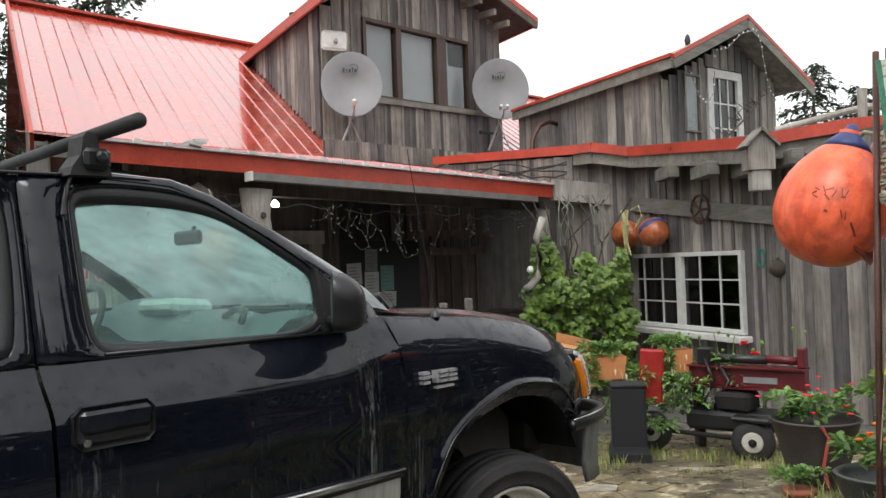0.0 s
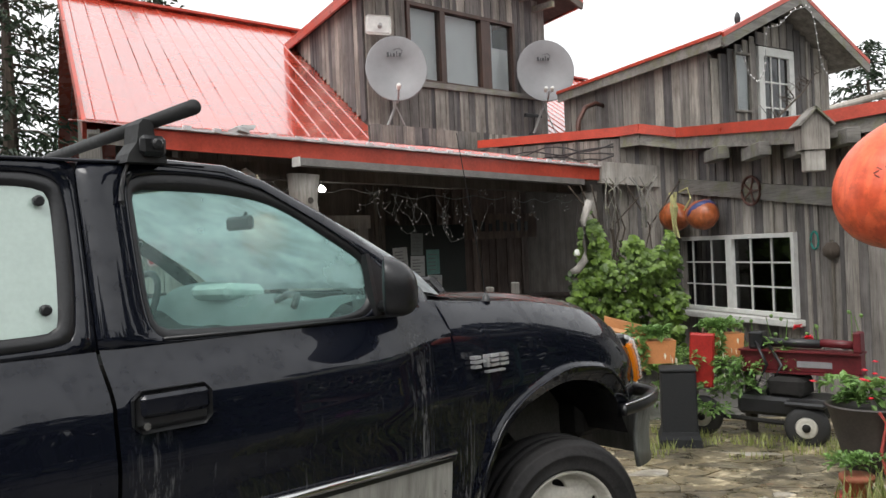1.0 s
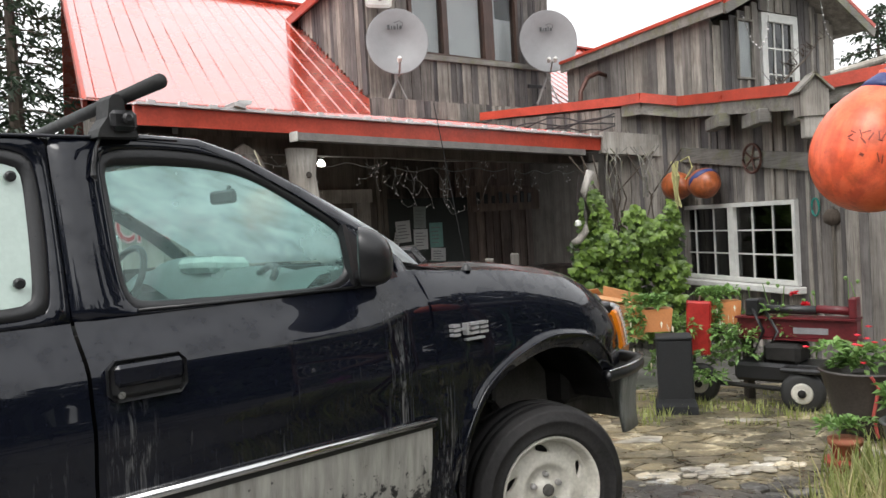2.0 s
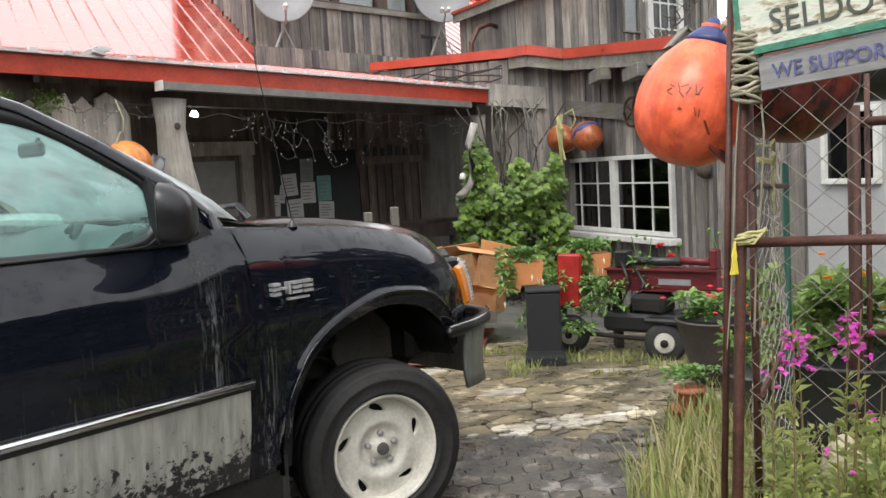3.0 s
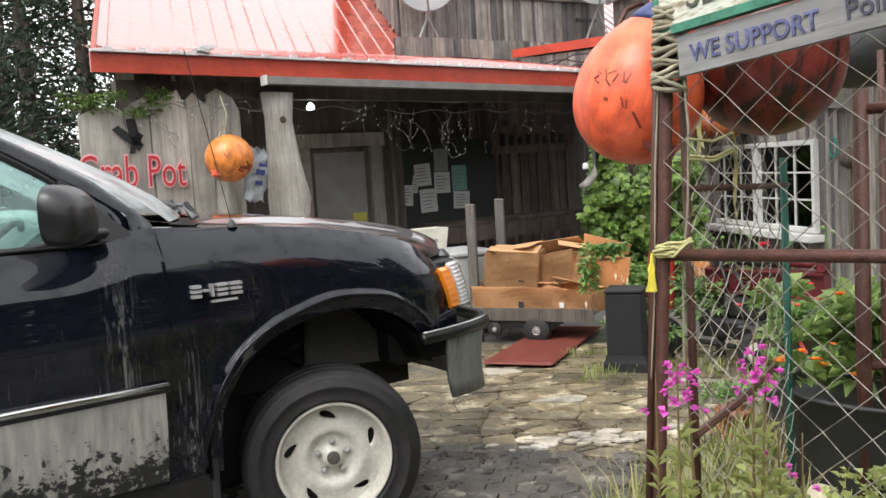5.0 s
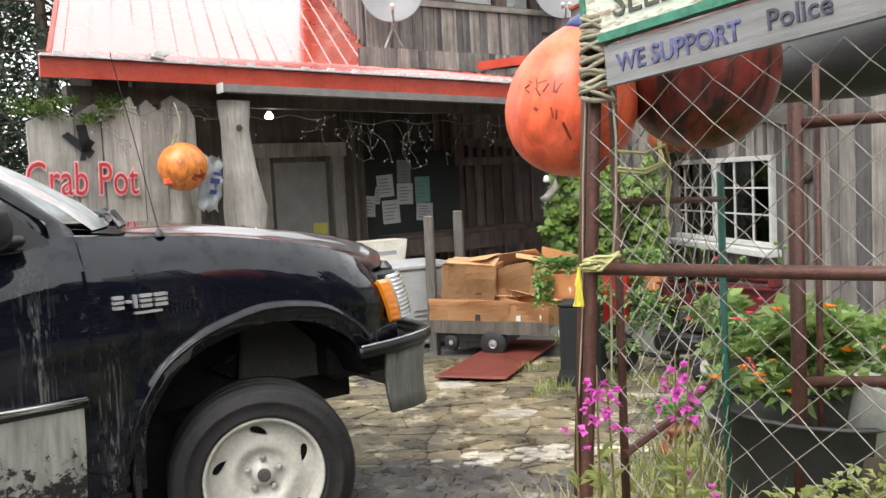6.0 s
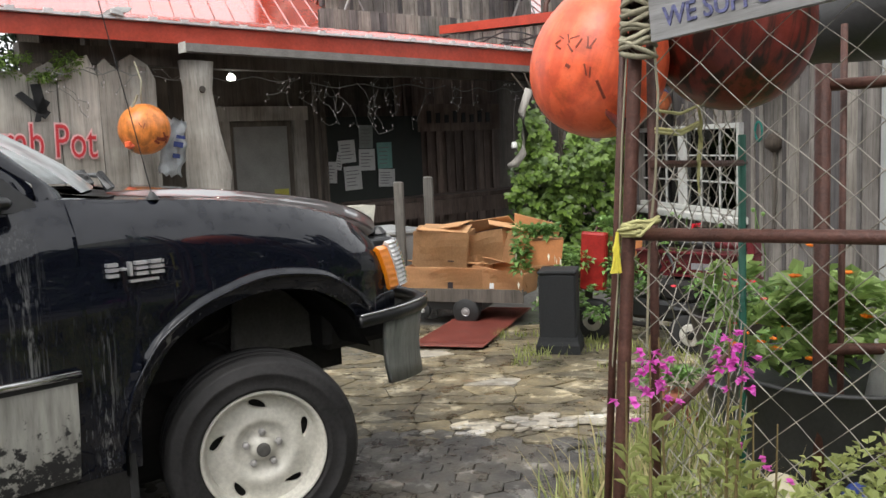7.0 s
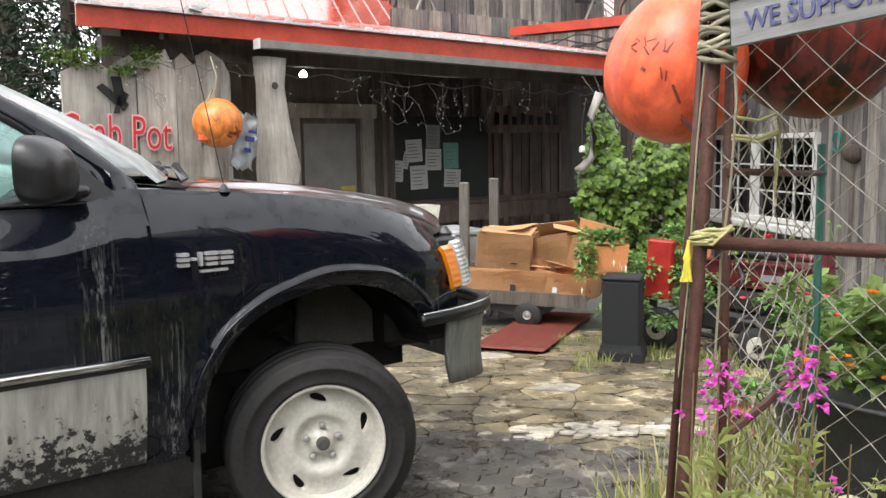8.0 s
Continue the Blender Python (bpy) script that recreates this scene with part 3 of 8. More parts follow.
# ---- deck edge and roof line of the wing, in world places ----


def fascia_run(pts, h, th, material, name, parent, label=""):
    for a, b in zip(pts, pts[1:]):
        part(name, beam(a, b, th, h), material, parent, label)


deck = base("deck", pose(0, 0, 0), "flat deck roof over the wing with a red painted edge", "deck")
EDGE = [(-0.08, 15.0, 3.31), (1.95, 12.75, 3.13), (2.18, 12.5, 3.13), (2.66, 12.35, 3.03), (3.34, 9.6, 2.75), (4.2, 9.15, 2.83), (6.2, 8.0, 2.85)]
fascia_run([(x, y, z + 0.0) for x, y, z in EDGE], 0.13, 0.04, REDTRIM, "red_edge", deck, "red painted deck edge board")
fascia_run([(x + 0.02, y + 0.05, z - 0.14) for x, y, z in EDGE[1:]], 0.16, 0.04, GREYBEAM, "grey_fascia", deck, "weathered grey fascia board")
bm = bmesh.new()
top = [(x, y + 0.08, z - 0.02) for x, y, z in EDGE] + [(9, 12, 3.0), (8, 16, 3.2), (2, 18, 3.3)]
bm.faces.new([bm.verts.new(p) for p in top])
bmesh.ops.recalc_face_normals(bm, faces=bm.faces[:])
bmesh.ops.triangulate(bm, faces=bm.faces[:])
bmesh.ops.solidify(bm, geom=bm.faces[:], thickness=0.05)
part("deck_boards", bm, GREYBEAM, deck)
# boarding under the first stretch of the edge
deck_skirt = base("skirt", pose(-0.08, 15.0, 0, 0, 0, math.degrees(math.atan2(12.75 - 15.0, 1.95 + 0.08))), "short boarded skirt wall over the porch roof", "wall")
corner_wall = base("corner_wall", pose(1.7, 12.95, 0, 0, 0, -12), "weathered boards at the corner of porch and wing", "wall")
boards(corner_wall, 0, 1.5, lambda x: -0.4, lambda x: 3.05, 0.0, 0.2, None, True)
boards(deck_skirt, 0, 3.0, lambda x: 2.6, lambda x: 3.22 - 0.06 * x, 0.06, 0.16, None, True)
cab = base("cable_run", pose(0, 0, 0), "loose dark cables strung along the deck skirt", "cable")
random.seed(151)
for k in range(4):
    z0 = 3.12 - 0.05 * k
    part("cable", tube([(-0.12 + 2.05 * f - 0.09, 15.0 - 2.27 * f - 0.09, z0 - 0.16 * f + 0.05 * math.sin(f * 13 + k * 2) - 0.05 * random.random()) for f in [i / 14 for i in range(15)]], 0.012, 5), BLACKPLASTIC, cab, "", True)
part("cable", tube([(-1.6, 14.6, 3.05), (-1.0, 14.6, 3.3), (-0.5, 14.9, 3.25), (-0.1, 14.95, 3.2)], 0.012, 5), BLACKPLASTIC, cab, "", True)
part("header_beam", beam((1.62, 12.55, 2.55), (2.7, 12.9, 2.45), 0.14, 0.3), PALELOG, deck, "pale squared header beam")
for x, y, z in ((2.95, 11.2, 2.62), (3.17, 10.3, 2.55), (3.45, 9.65, 2.5), (3.75, 9.35, 2.55)):
    part("rafter_end", box(x - 0.07, x + 0.07, y - 0.12, y + 0.6, z - 0.08, z + 0.08, 0.01), GREYBEAM, deck)

# ---- black pickup truck ----
TM = pose(0.36, 4.058, 0, 0, 0, 48)


def truck_paint():
    m = bpy.data.materials.new("wet_black_paint")
    t, b = nodes_of(m)
    v = coords(t, "Object")
    streak = noise_tex(t, coords(t, "Object", (55, 55, 2.0)), 1.0, 5, 0.7)
    blot = noise_tex(t, v, 2.2, 4)
    sep = t.nodes.new("ShaderNodeSeparateXYZ")
    t.links.new(v, sep.inputs[0])
    low = t.nodes.new("ShaderNodeMapRange")
    low.inputs["From Min"].default_value, low.inputs["From Max"].default_value = 1.08, 0.6
    t.links.new(sep.outputs["Z"], low.inputs["Value"])
    dirt = t.nodes.new("ShaderNodeMath")
    dirt.operation = "MULTIPLY"
    t.links.new(ramp(t, streak, [(0.6, (0, 0, 0)), (0.7, (1, 1, 1))]), dirt.inputs[0])
    t.links.new(low.outputs[0], dirt.inputs[1])
    dirt2 = t.nodes.new("ShaderNodeMath")
    dirt2.operation = "MULTIPLY"
    t.links.new(dirt.outputs[0], dirt2.inputs[0])
    t.links.new(ramp(t, blot, [(0.4, (0.15,) * 3), (0.62, (1, 1, 1))]), dirt2.inputs[1])
    # runs of dirty water below the mirror and along the shut line
    runs = noise_tex(t, coords(t, "Object", (90, 90, 1.6)), 1.0, 5, 0.75)
    last = dirt2.outputs[0]
    for x0, half, top, gain in ((-0.835, 0.075, 1.33, 0.75), (-0.6, 0.05, 1.02, 0.9), (-1.87, 0.09, 1.14, 0.8)):
        off, band, rise, a, b2, tot = [t.nodes.new("ShaderNodeMath") for _ in range(6)]
        off.operation, off.inputs[1].default_value = "SUBTRACT", x0
        t.links.new(sep.outputs["X"], off.inputs[0])
        band.operation = "ABSOLUTE"
        t.links.new(off.outputs[0], band.inputs[0])
        edge = t.nodes.new("ShaderNodeMapRange")
        edge.inputs["From Min"].default_value, edge.inputs["From Max"].default_value = half, 0.0
        t.links.new(band.outputs[0], edge.inputs["Value"])
        high = t.nodes.new("ShaderNodeMapRange")
        high.inputs["From Min"].default_value, high.inputs["From Max"].default_value = top, top - 0.15
        t.links.new(sep.outputs["Z"], high.inputs["Value"])
        a.operation = b2.operation = "MULTIPLY"
        t.links.new(edge.outputs[0], a.inputs[0])
        t.links.new(high.outputs[0], a.inputs[1])
        t.links.new(a.outputs[0], b2.inputs[0])
        t.links.new(ramp(t, runs, [(0.52, (0, 0, 0)), (0.68, (gain,) * 3)]), b2.inputs[1])
        tot.operation = "MAXIMUM"
        t.links.new(last, tot.inputs[0])
        t.links.new(b2.outputs[0], tot.inputs[1])
        last = tot.outputs[0]
    c = mixc(t, last, (0.004, 0.005, 0.0095), (0.24, 0.24, 0.235))
    t.links.new(c, b.inputs["Base Color"])
    t.links.new(ramp(t, last, [(0.0, (0.35,) * 3), (0.5, (0.7,) * 3)]), b.inputs["Roughness"])
    b.inputs["Coat Weight"].default_value, b.inputs["Coat Roughness"].default_value = 1.0, 0.02
    b.inputs["Coat IOR"].default_value = 1.5
    t.links.new(ramp(t, noise_tex(t, v, 14, 6, 0.7), [(0.38, (0.72,) * 3), (0.55, (1.0,) * 3)]), b.inputs["Coat Weight"])
    b.inputs["Specular IOR Level"].default_value = 0.05
    return m


def beaded_paint(grain, relief, blur):
    """Black paint on level panels, wet with rain."""
    m = bpy.data.materials.new("rain_wet_black_paint")
    t, b = nodes_of(m)
    v = coords(t, "Object")
    drops, film = noise_tex(t, v, grain, 2), noise_tex(t, v, 6, 4)
    t.links.new(ramp(t, film, [(0.3, (0.004,) * 3), (0.7, (0.009,) * 3)]), b.inputs["Base Color"])
    b.inputs["Roughness"].default_value = 0.3
    b.inputs["Coat Weight"].default_value, b.inputs["Coat Roughness"].default_value = 1.0, blur
    b.inputs["Coat IOR"].default_value = 1.6
    bump(t, b, drops, relief, 0.004)
    return m


def dirty_panel():
    m = bpy.data.materials.new("dirty_pale_lower_panel")
    t, b = nodes_of(m)
    v = coords(t, "Object")
    splash, streak = noise_tex(t, v, 26, 5, 0.7), noise_tex(t, coords(t, "Object", (20, 20, 2)), 1.5, 5)
    sep = t.nodes.new("ShaderNodeSeparateXYZ")
    t.links.new(v, sep.inputs[0])
    rise = t.nodes.new("ShaderNodeMapRange")
    rise.inputs["From Min"].default_value, rise.inputs["From Max"].default_value = 0.42, 0.8
    rise.inputs["To Min"].default_value, rise.inputs["To Max"].default_value = 0.2, -0.16
    t.links.new(sep.outputs["Z"], rise.inputs["Value"])
    add = t.nodes.new("ShaderNodeMath")
    t.links.new(splash, add.inputs[0])
    t.links.new(rise.outputs[0], add.inputs[1])
    c = ramp(t, streak, [(0.3, (0.19, 0.185, 0.165)), (0.7, (0.41, 0.4, 0.36))])
    c = mixc(t, ramp(t, add.outputs[0], [(0.55, (0, 0, 0)), (0.62, (1, 1, 1))]), c, (0.02, 0.02, 0.02))
    t.links.new(c, b.inputs["Base Color"])
    b.inputs["Roughness"].default_value = 0.45
    return m


PAINT, LOWER, BEADED = truck_paint(), dirty_panel(), beaded_paint(170, 0.55, 0.16)
WETHOOD = beaded_paint(60, 0.1, 0.04)
MIRRORBLACK = mat("glossy_black_moulding", (0.007, 0.007, 0.008), 0.38, vary=0.3, scale=9, coat=0.15)



def fogged(name, tint, share, ior=1.5):
    """Glass with a pale film: side-glass mist, painted sky reflection on the windscreen."""
    m = glass(name, tint, 0.01, 0.85, ior)
    t = m.node_tree
    out = t.nodes["Material Output"]
    shine = out.inputs["Surface"].links[0].from_node
    mist, mix = t.nodes.new("ShaderNodeBsdfTranslucent"), t.nodes.new("ShaderNodeMixShader")
    dif, both = t.nodes.new("ShaderNodeBsdfDiffuse"), t.nodes.new("ShaderNodeMixShader")
    mist.inputs["Color"].default_value = dif.inputs["Color"].default_value = (*tint, 1)
    n = noise_tex(t, coords(t, "Object"), 5.0, 4)
    t.links.new(ramp(t, n, [(0.3, (share * 0.6,) * 3), (0.7, (share * 1.3,) * 3)]), mix.inputs[0])
    t.links.new(mist.outputs[0], both.inputs[1])
    t.links.new(dif.outputs[0], both.inputs[2])
    t.links.new(shine.outputs[0], mix.inputs[1])
    t.links.new(both.outputs[0], mix.inputs[2])
    t.links.new(mix.outputs[0], out.inputs["Surface"])
    return m


FOG = fogged("fogged_truck_glass", (0.6, 0.9, 0.85), 0.2)
# windscreen film is a pale colour put in for reflected sky
TGLASS = fogged("wet_sky_sheen_windscreen", (0.9, 0.95, 0.96), 0.6, 2.3)
AMBER = mat("amber_lens", (0.85, 0.25, 0.01), 0.15, vary=0.1, coat=1.0)
LENS = mat("ribbed_clear_lens", (0.7, 0.72, 0.72), 0.2, 0.1, vary=0.1, coat=1.0)
RIM = mat("cream_painted_steel", (0.52, 0.5, 0.44), 0.4, vary=0.28, scale=7, fine=60, coat=0.2)
# grime taken near-black, so it also carries the shade below the truck
UNDER = mat("underbody_grime_shade", (0.018, 0.017, 0.016), 0.7, vary=0.5, scale=12)
UNDERPALE = mat("dusty_wheel_liner", (0.075, 0.072, 0.066), 0.7, vary=0.4, scale=7)
CLOTH = mat("grey_seat_cloth", (0.2, 0.21, 0.2), 0.9, vary=0.2)
DASH = mat("grey_dashboard", (0.38, 0.43, 0.42), 0.6, vary=0.2)
TYRE = mat("worn_tyre_rubber", (0.024, 0.023, 0.023), 0.6, vary=0.5, scale=9, fine=70, relief=0.2)
# weak sheen darkens the sill, underbody, liner and tyres
for dull in (UNDER, UNDERPALE, TYRE):
    for n in dull.node_tree.nodes:
        if n.type == "BSDF_PRINCIPLED":
            n.inputs["Specular IOR Level"].default_value = 0.2
truck = base("pickup_truck", TM, "wet black extended-cab pickup truck with mud-streaked sides", "truck")
LINE = [(-4.6, 1.33), (-2.3, 1.34), (-1.0, 1.345), (-0.72, 1.385), (-0.44, 1.366), (-0.12, 1.342), (0.2, 1.293), (0.46, 1.228), (0.6, 1.168), (0.68, 1.112), (0.76, 1.05)]
CREST = [(-0.55, 0.45), (-0.54, 0.64), (-0.5, 0.745), (-0.39, 0.89), (-0.2, 0.995), (0.04, 1.045), (0.25, 1.022), (0.46, 0.905), (0.55, 0.82), (0.8, 0.815)]
ARCH = [(-0.49, 0.45), (-0.48, 0.63), (-0.44, 0.725), (-0.34, 0.855), (-0.17, 0.945), (0.04, 0.985), (0.22, 0.962), (0.42, 0.86), (0.5, 0.79), (0.8, 0.785)]


def along(table, x):
    if x <= table[0][0]:
        return table[0][1]
    for (xa, za), (xb, zb) in zip(table, table[1:]):
        if x <= xb:
            k, h, f = table.index((xa, za)), xb - xa, (x - xa) / (xb - xa)
            g = [(q[1] - p[1]) / (q[0] - p[0]) for p, q in zip(table, table[1:])]
            ma = 2 * g[k - 1] * g[k] / (g[k - 1] + g[k]) if k and g[k - 1] * g[k] > 0 else (0 if k else g[0])
            mb = 2 * g[k + 1] * g[k] / (g[k + 1] + g[k]) if k + 1 < len(g) and g[k + 1] * g[k] > 0 else (0 if k + 1 < len(g) else g[k])
            return (2 * f**3 - 3 * f**2 + 1) * za + (f**3 - 2 * f**2 + f) * h * ma + (3 * f**2 - 2 * f**3) * zb + (f**3 - f**2) * h * mb
    return table[-1][1]


def nose_in(x):
    """How far the wing turns in towards the nose."""
    return 0.62 * max(0.0, x - 0.25) ** 2.2


def side_y(x, z, top):
    """How far the flank lies inside its widest plane."""
    u = max(0.0, (z - top + 0.2) / 0.2)
    wing = 0.11 * u ** 2.2
    u = min(1.2, max(0.0, (z - top + 0.17) / 0.17))
    cab = 0.1 * (3 * u * u - 2 * u ** 3) + 0.045 * (u ** 3 - u * u)
    f = min(1.0, max(0.0, (x + 0.95) / 0.45))
    f = f * f * (3 - 2 * f)
    y = cab * (1 - f) + wing * f
    if z < 0.85:
        y += 0.05 * ((0.85 - z) / 0.4) ** 2
    y += -0.016 * math.exp(-((z - 1.02) / 0.09) ** 2)
    y += nose_in(x)
    if -0.62 < x < 0.62 and z > 0.45:
        out = z - along(CREST, x) if x < 0.55 else 1.0
        near = 1.0 if out <= 0 else max(0.0, 1 - out / 0.022)
        y -= 0.02 * near * near * (3 - 2 * near)
        y += 0.45 * min(0.07, max(0.0, -out))
    return y


def skin(x0, x1, cols, low, rows=22, inset=0.0, mirror=False):
    bm = bmesh.new()
    g = []
    for i in range(cols + 1):
        x = x0 + (x1 - x0) * i / cols
        t_, b_ = along(LINE, x), low(x)
        col = []
        for j in range(rows + 1):
            z = b_ + (t_ - b_) * j / rows
            y = side_y(x, z, t_) + inset
            col.append(bm.verts.new((x, 2.0 - y if mirror else y, z)))
        g.append(col)
    for a, b in zip(g, g[1:]):
        for j in range(rows):
            bm.faces.new((a[j], b[j], b[j + 1], a[j + 1]))
    bmesh.ops.recalc_face_normals(bm, faces=bm.faces[:])
    return bm


def arch_low(x):
    return along(ARCH, x) if x > -0.49 else 0.42


body = part("body", skin(-4.6, -1.984, 20, lambda x: 0.5), PAINT, truck, "wet black painted rear cab side", True)
door = part("door", skin(-1.972, -0.665, 30, lambda x: 0.8, 30), PAINT, truck, "wet black passenger door streaked with dirt", True)
fender = part("fender", skin(-0.652, 0.76, 96, arch_low, 48), PAINT, truck, "wet black front fender", True)
part("lower_panel", skin(-1.972, -0.7, 20, lambda x: 0.44, 10), LOWER, door, "pale lower door panel splashed with mud", True)
lp = door.children[0]
for v in lp.data.vertices:
    f = (v.co.z - 0.44) / (along(LINE, v.co.x) - 0.44)
    v.co.z = 0.44 + f * 0.345
    v.co.y = side_y(v.co.x, v.co.z, 1.34) - 0.012
part("rocker", skin(-0.71, -0.48, 6, lambda x: 0.42, 8), PAINT, fender)
part("sill", box(-2.1, -0.5, 0.06, 0.24, 0.24, 0.47, 0.03), UNDER, truck, "black sill kept matt and dark")
part("far_side", skin(-4.6, 0.76, 40, lambda x: 0.45, 8, 0, True), PAINT, truck, "", True)
part("trim_strip", (lambda b: tube([(-1.972, -0.012, 0.82), (-1.4, -0.016, 0.818), (-0.69, -0.016, 0.815)], 0.016, 8, b))(bmesh.new()), CHROME, door, "bright side moulding strip", True)
part("trim_base", box(-1.972, -0.68, -0.012, 0.02, 0.785, 0.81), BLACKPLASTIC, door)
# dark body inside the skin
bm = box(-4.5, -0.62, 0.08, 1.92, 0.5, 1.3)
part("inner_body", bm, UNDER, truck)
part("engine_bay", box(-0.62, 0.5, 0.44, 1.56, 0.6, 1.1), UNDER, truck)
# hood and fender tops; its back edge follows the foot of the windscreen


def screen_foot(y):
    return -0.575 + 0.26 * (1 - ((y - 1.0) / 0.86) ** 2)


bm = bmesh.new()
g = []
for i in range(41):
    row = []
    for j in range(49):
        f = j / 48
        e = min(f, 1 - f) * 2
        reach = 0.665 + 0.255 * (1 - (1 - e) ** 5)
        rear = screen_foot(0.12 + 1.76 * f) + (0.05 if 0.04 < f < 0.96 else -0.1)
        x = rear + (reach - rear) * i / 40
        xl = x if x < 0.3 else 0.3 + (x - 0.3) * 0.375 / (reach - 0.3)
        a = 0.11 + nose_in(min(xl, 0.7))
        y = a + (2 - 2 * a) * f
        u = min(y - a, 2 - a - y)
        lift = min(1.0, max(0.0, u - 0.11) / 0.16)
        grow = min(1.0, max(0.0, (x + 0.45) / 0.8))
        hump = 0.008 * min(1, u / 0.1) + (0.012 + 0.038 * grow) * lift * lift * (3 - 2 * lift) + 0.018 * (1 - abs(y - 1) / 0.9)
        gap = -0.014 * math.exp(-((u - 0.09) / 0.012) ** 2)
        row.append(bm.verts.new((x, y, along(LINE, xl) + hump + gap)))
    g.append(row)
for a, b in zip(g, g[1:]):
    for j in range(48):
        bm.faces.new((a[j], b[j], b[j + 1], a[j + 1]))
bmesh.ops.recalc_face_normals(bm, faces=bm.faces[:])
part("hood", bm, WETHOOD, truck, "wet black bonnet", True)
part("nose", box(0.8, 0.88, 0.3, 1.7, 0.85, 1.14, 0.03), BLACKPLASTIC, truck)


def glass_y(z):
    return 0.1 + 0.21 * (z - 1.35)


def rounded(pts, times=2):
    """Cut the corners of a closed outline."""
    for _ in range(times):
        pts = [q for a, b in zip(pts, pts[1:] + pts[:1]) for q in ((a[0] * 0.78 + b[0] * 0.22, a[1] * 0.78 + b[1] * 0.22), (a[0] * 0.22 + b[0] * 0.78, a[1] * 0.22 + b[1] * 0.78))]
    return pts


def polar(pts, centre, n=120):
    """An outline resampled at even angles round a centre."""
    out = []
    for k in range(n):
        d = Vector((math.cos(k * math.tau / n), math.sin(k * math.tau / n)))
        far = 0.0
        for a, b in zip(pts, pts[1:] + pts[:1]):
            a, b = Vector(a) - Vector(centre), Vector(b) - Vector(centre)
            e = b - a
            det = d.x * -e.y + d.y * e.x
            if abs(det) < 1e-9:
                continue
            r = (a.x * -e.y + a.y * e.x) / det
            w = (d.x * a.y - d.y * a.x) / det
            if r > far and -1e-6 <= w <= 1 + 1e-6:
                far = r
        out.append((centre[0] + d.x * far, centre[1] + d.y * far))
    return out


def rim_panel(name, loops, material, parent, label=""):
    """A sheet lofted through closed loops of (x, z), each with its own inset."""
    bm = bmesh.new()
    rows_ = [[bm.verts.new((x, glass_y(z) + inset, z)) for x, z in pts] for pts, inset in loops]
    n = len(rows_[0])
    for a, b in zip(rows_, rows_[1:]):
        for k in range(n):
            bm.faces.new((a[k], a[(k + 1) % n], b[(k + 1) % n], b[k]))
    bmesh.ops.recalc_face_normals(bm, faces=bm.faces[:])
    return part(name, bm, material, parent, label, True)


def between(a, b, f):
    return [(p[0] + (q[0] - p[0]) * f, p[1] + (q[1] - p[1]) * f) for p, q in zip(a, b)]


# door above the belt: painted shell, black surround, glass
MID = (-1.4, 1.56)
SHELL = polar([(-1.975, 1.335), (-1.975, 1.87), (-1.96, 1.886), (-1.7, 1.884), (-1.49, 1.868), (-1.36, 1.82), (-1.12, 1.69), (-0.9, 1.557), (-0.74, 1.44), (-0.72, 1.345), (-1.2, 1.337)], MID)
EDGE_O = polar(rounded([(-1.828, 1.7), (-1.826, 1.83), (-1.76, 1.851), (-1.611, 1.853), (-1.475, 1.842), (-1.363, 1.815), (-1.278, 1.776), (-1.118, 1.685), (-0.962, 1.582), (-0.945, 1.54), (-0.935, 1.346), (-1.3, 1.345), (-1.69, 1.342), (-1.79, 1.352), (-1.822, 1.43)]), MID)
EDGE_G = polar(rounded([(-1.808, 1.7), (-1.812, 1.802), (-1.747, 1.803), (-1.619, 1.8), (-1.483, 1.793), (-1.341, 1.77), (-1.226, 1.72), (-1.094, 1.637), (-0.971, 1.562), (-0.955, 1.52), (-0.968, 1.357), (-1.417, 1.362), (-1.7, 1.372), (-1.785, 1.382), (-1.805, 1.45)]), MID)
rim_panel("door_frame", [(SHELL, 0.012), (SHELL, 0.0), (between(SHELL, EDGE_O, 0.5), -0.004), (between(SHELL, EDGE_O, 0.93), -0.002), (EDGE_O, 0.004), (EDGE_O, 0.02)], PAINT, door)
rim_panel("window_seal", [(EDGE_O, 0.006), (between(EDGE_O, EDGE_G, 0.45), 0.004), (EDGE_G, 0.012), (EDGE_G, 0.03)], BLACKPLASTIC, door, "black rubber window surround")
bm = bmesh.new()
bm.faces.new([bm.verts.new((x, glass_y(z) + 0.022, z)) for x, z in EDGE_G])
tg = part("side_glass", bm, FOG, door, "greenish fogged side glass")
tg.visible_shadow = False
part("division_bar", beam((-0.952, glass_y(1.35) - 0.002, 1.35), (-0.957, glass_y(1.57) - 0.002, 1.575), 0.02, 0.03), BLACKPLASTIC, door)
part("pillar_inner", beam((-1.978, 0.155, 1.32), (-1.978, 0.268, 1.875), 0.03, 0.07), BLACKRUB, truck)
part("belt_seal", tube([(-1.78, glass_y(1.352) - 0.004, 1.352), (-1.4, glass_y(1.348) - 0.006, 1.347), (-0.74, glass_y(1.345) - 0.006, 1.343)], 0.006, 6), BLACKPLASTIC, door, "weathered belt moulding", True)
# rear quarter: painted panel, gasket, fogged glass
MIDQ = (-2.5, 1.6)
QSHELL = polar([(-3.05, 1.335), (-3.05, 1.886), (-1.992, 1.886), (-1.981, 1.87), (-1.981, 1.335)], MIDQ)
QEDGE = polar(rounded([(-2.95, 1.355), (-2.95, 1.85), (-2.3, 1.852), (-2.03, 1.845), (-2.014, 1.745), (-2.015, 1.56), (-2.03, 1.4), (-2.05, 1.36), (-2.3, 1.352)]), MIDQ)
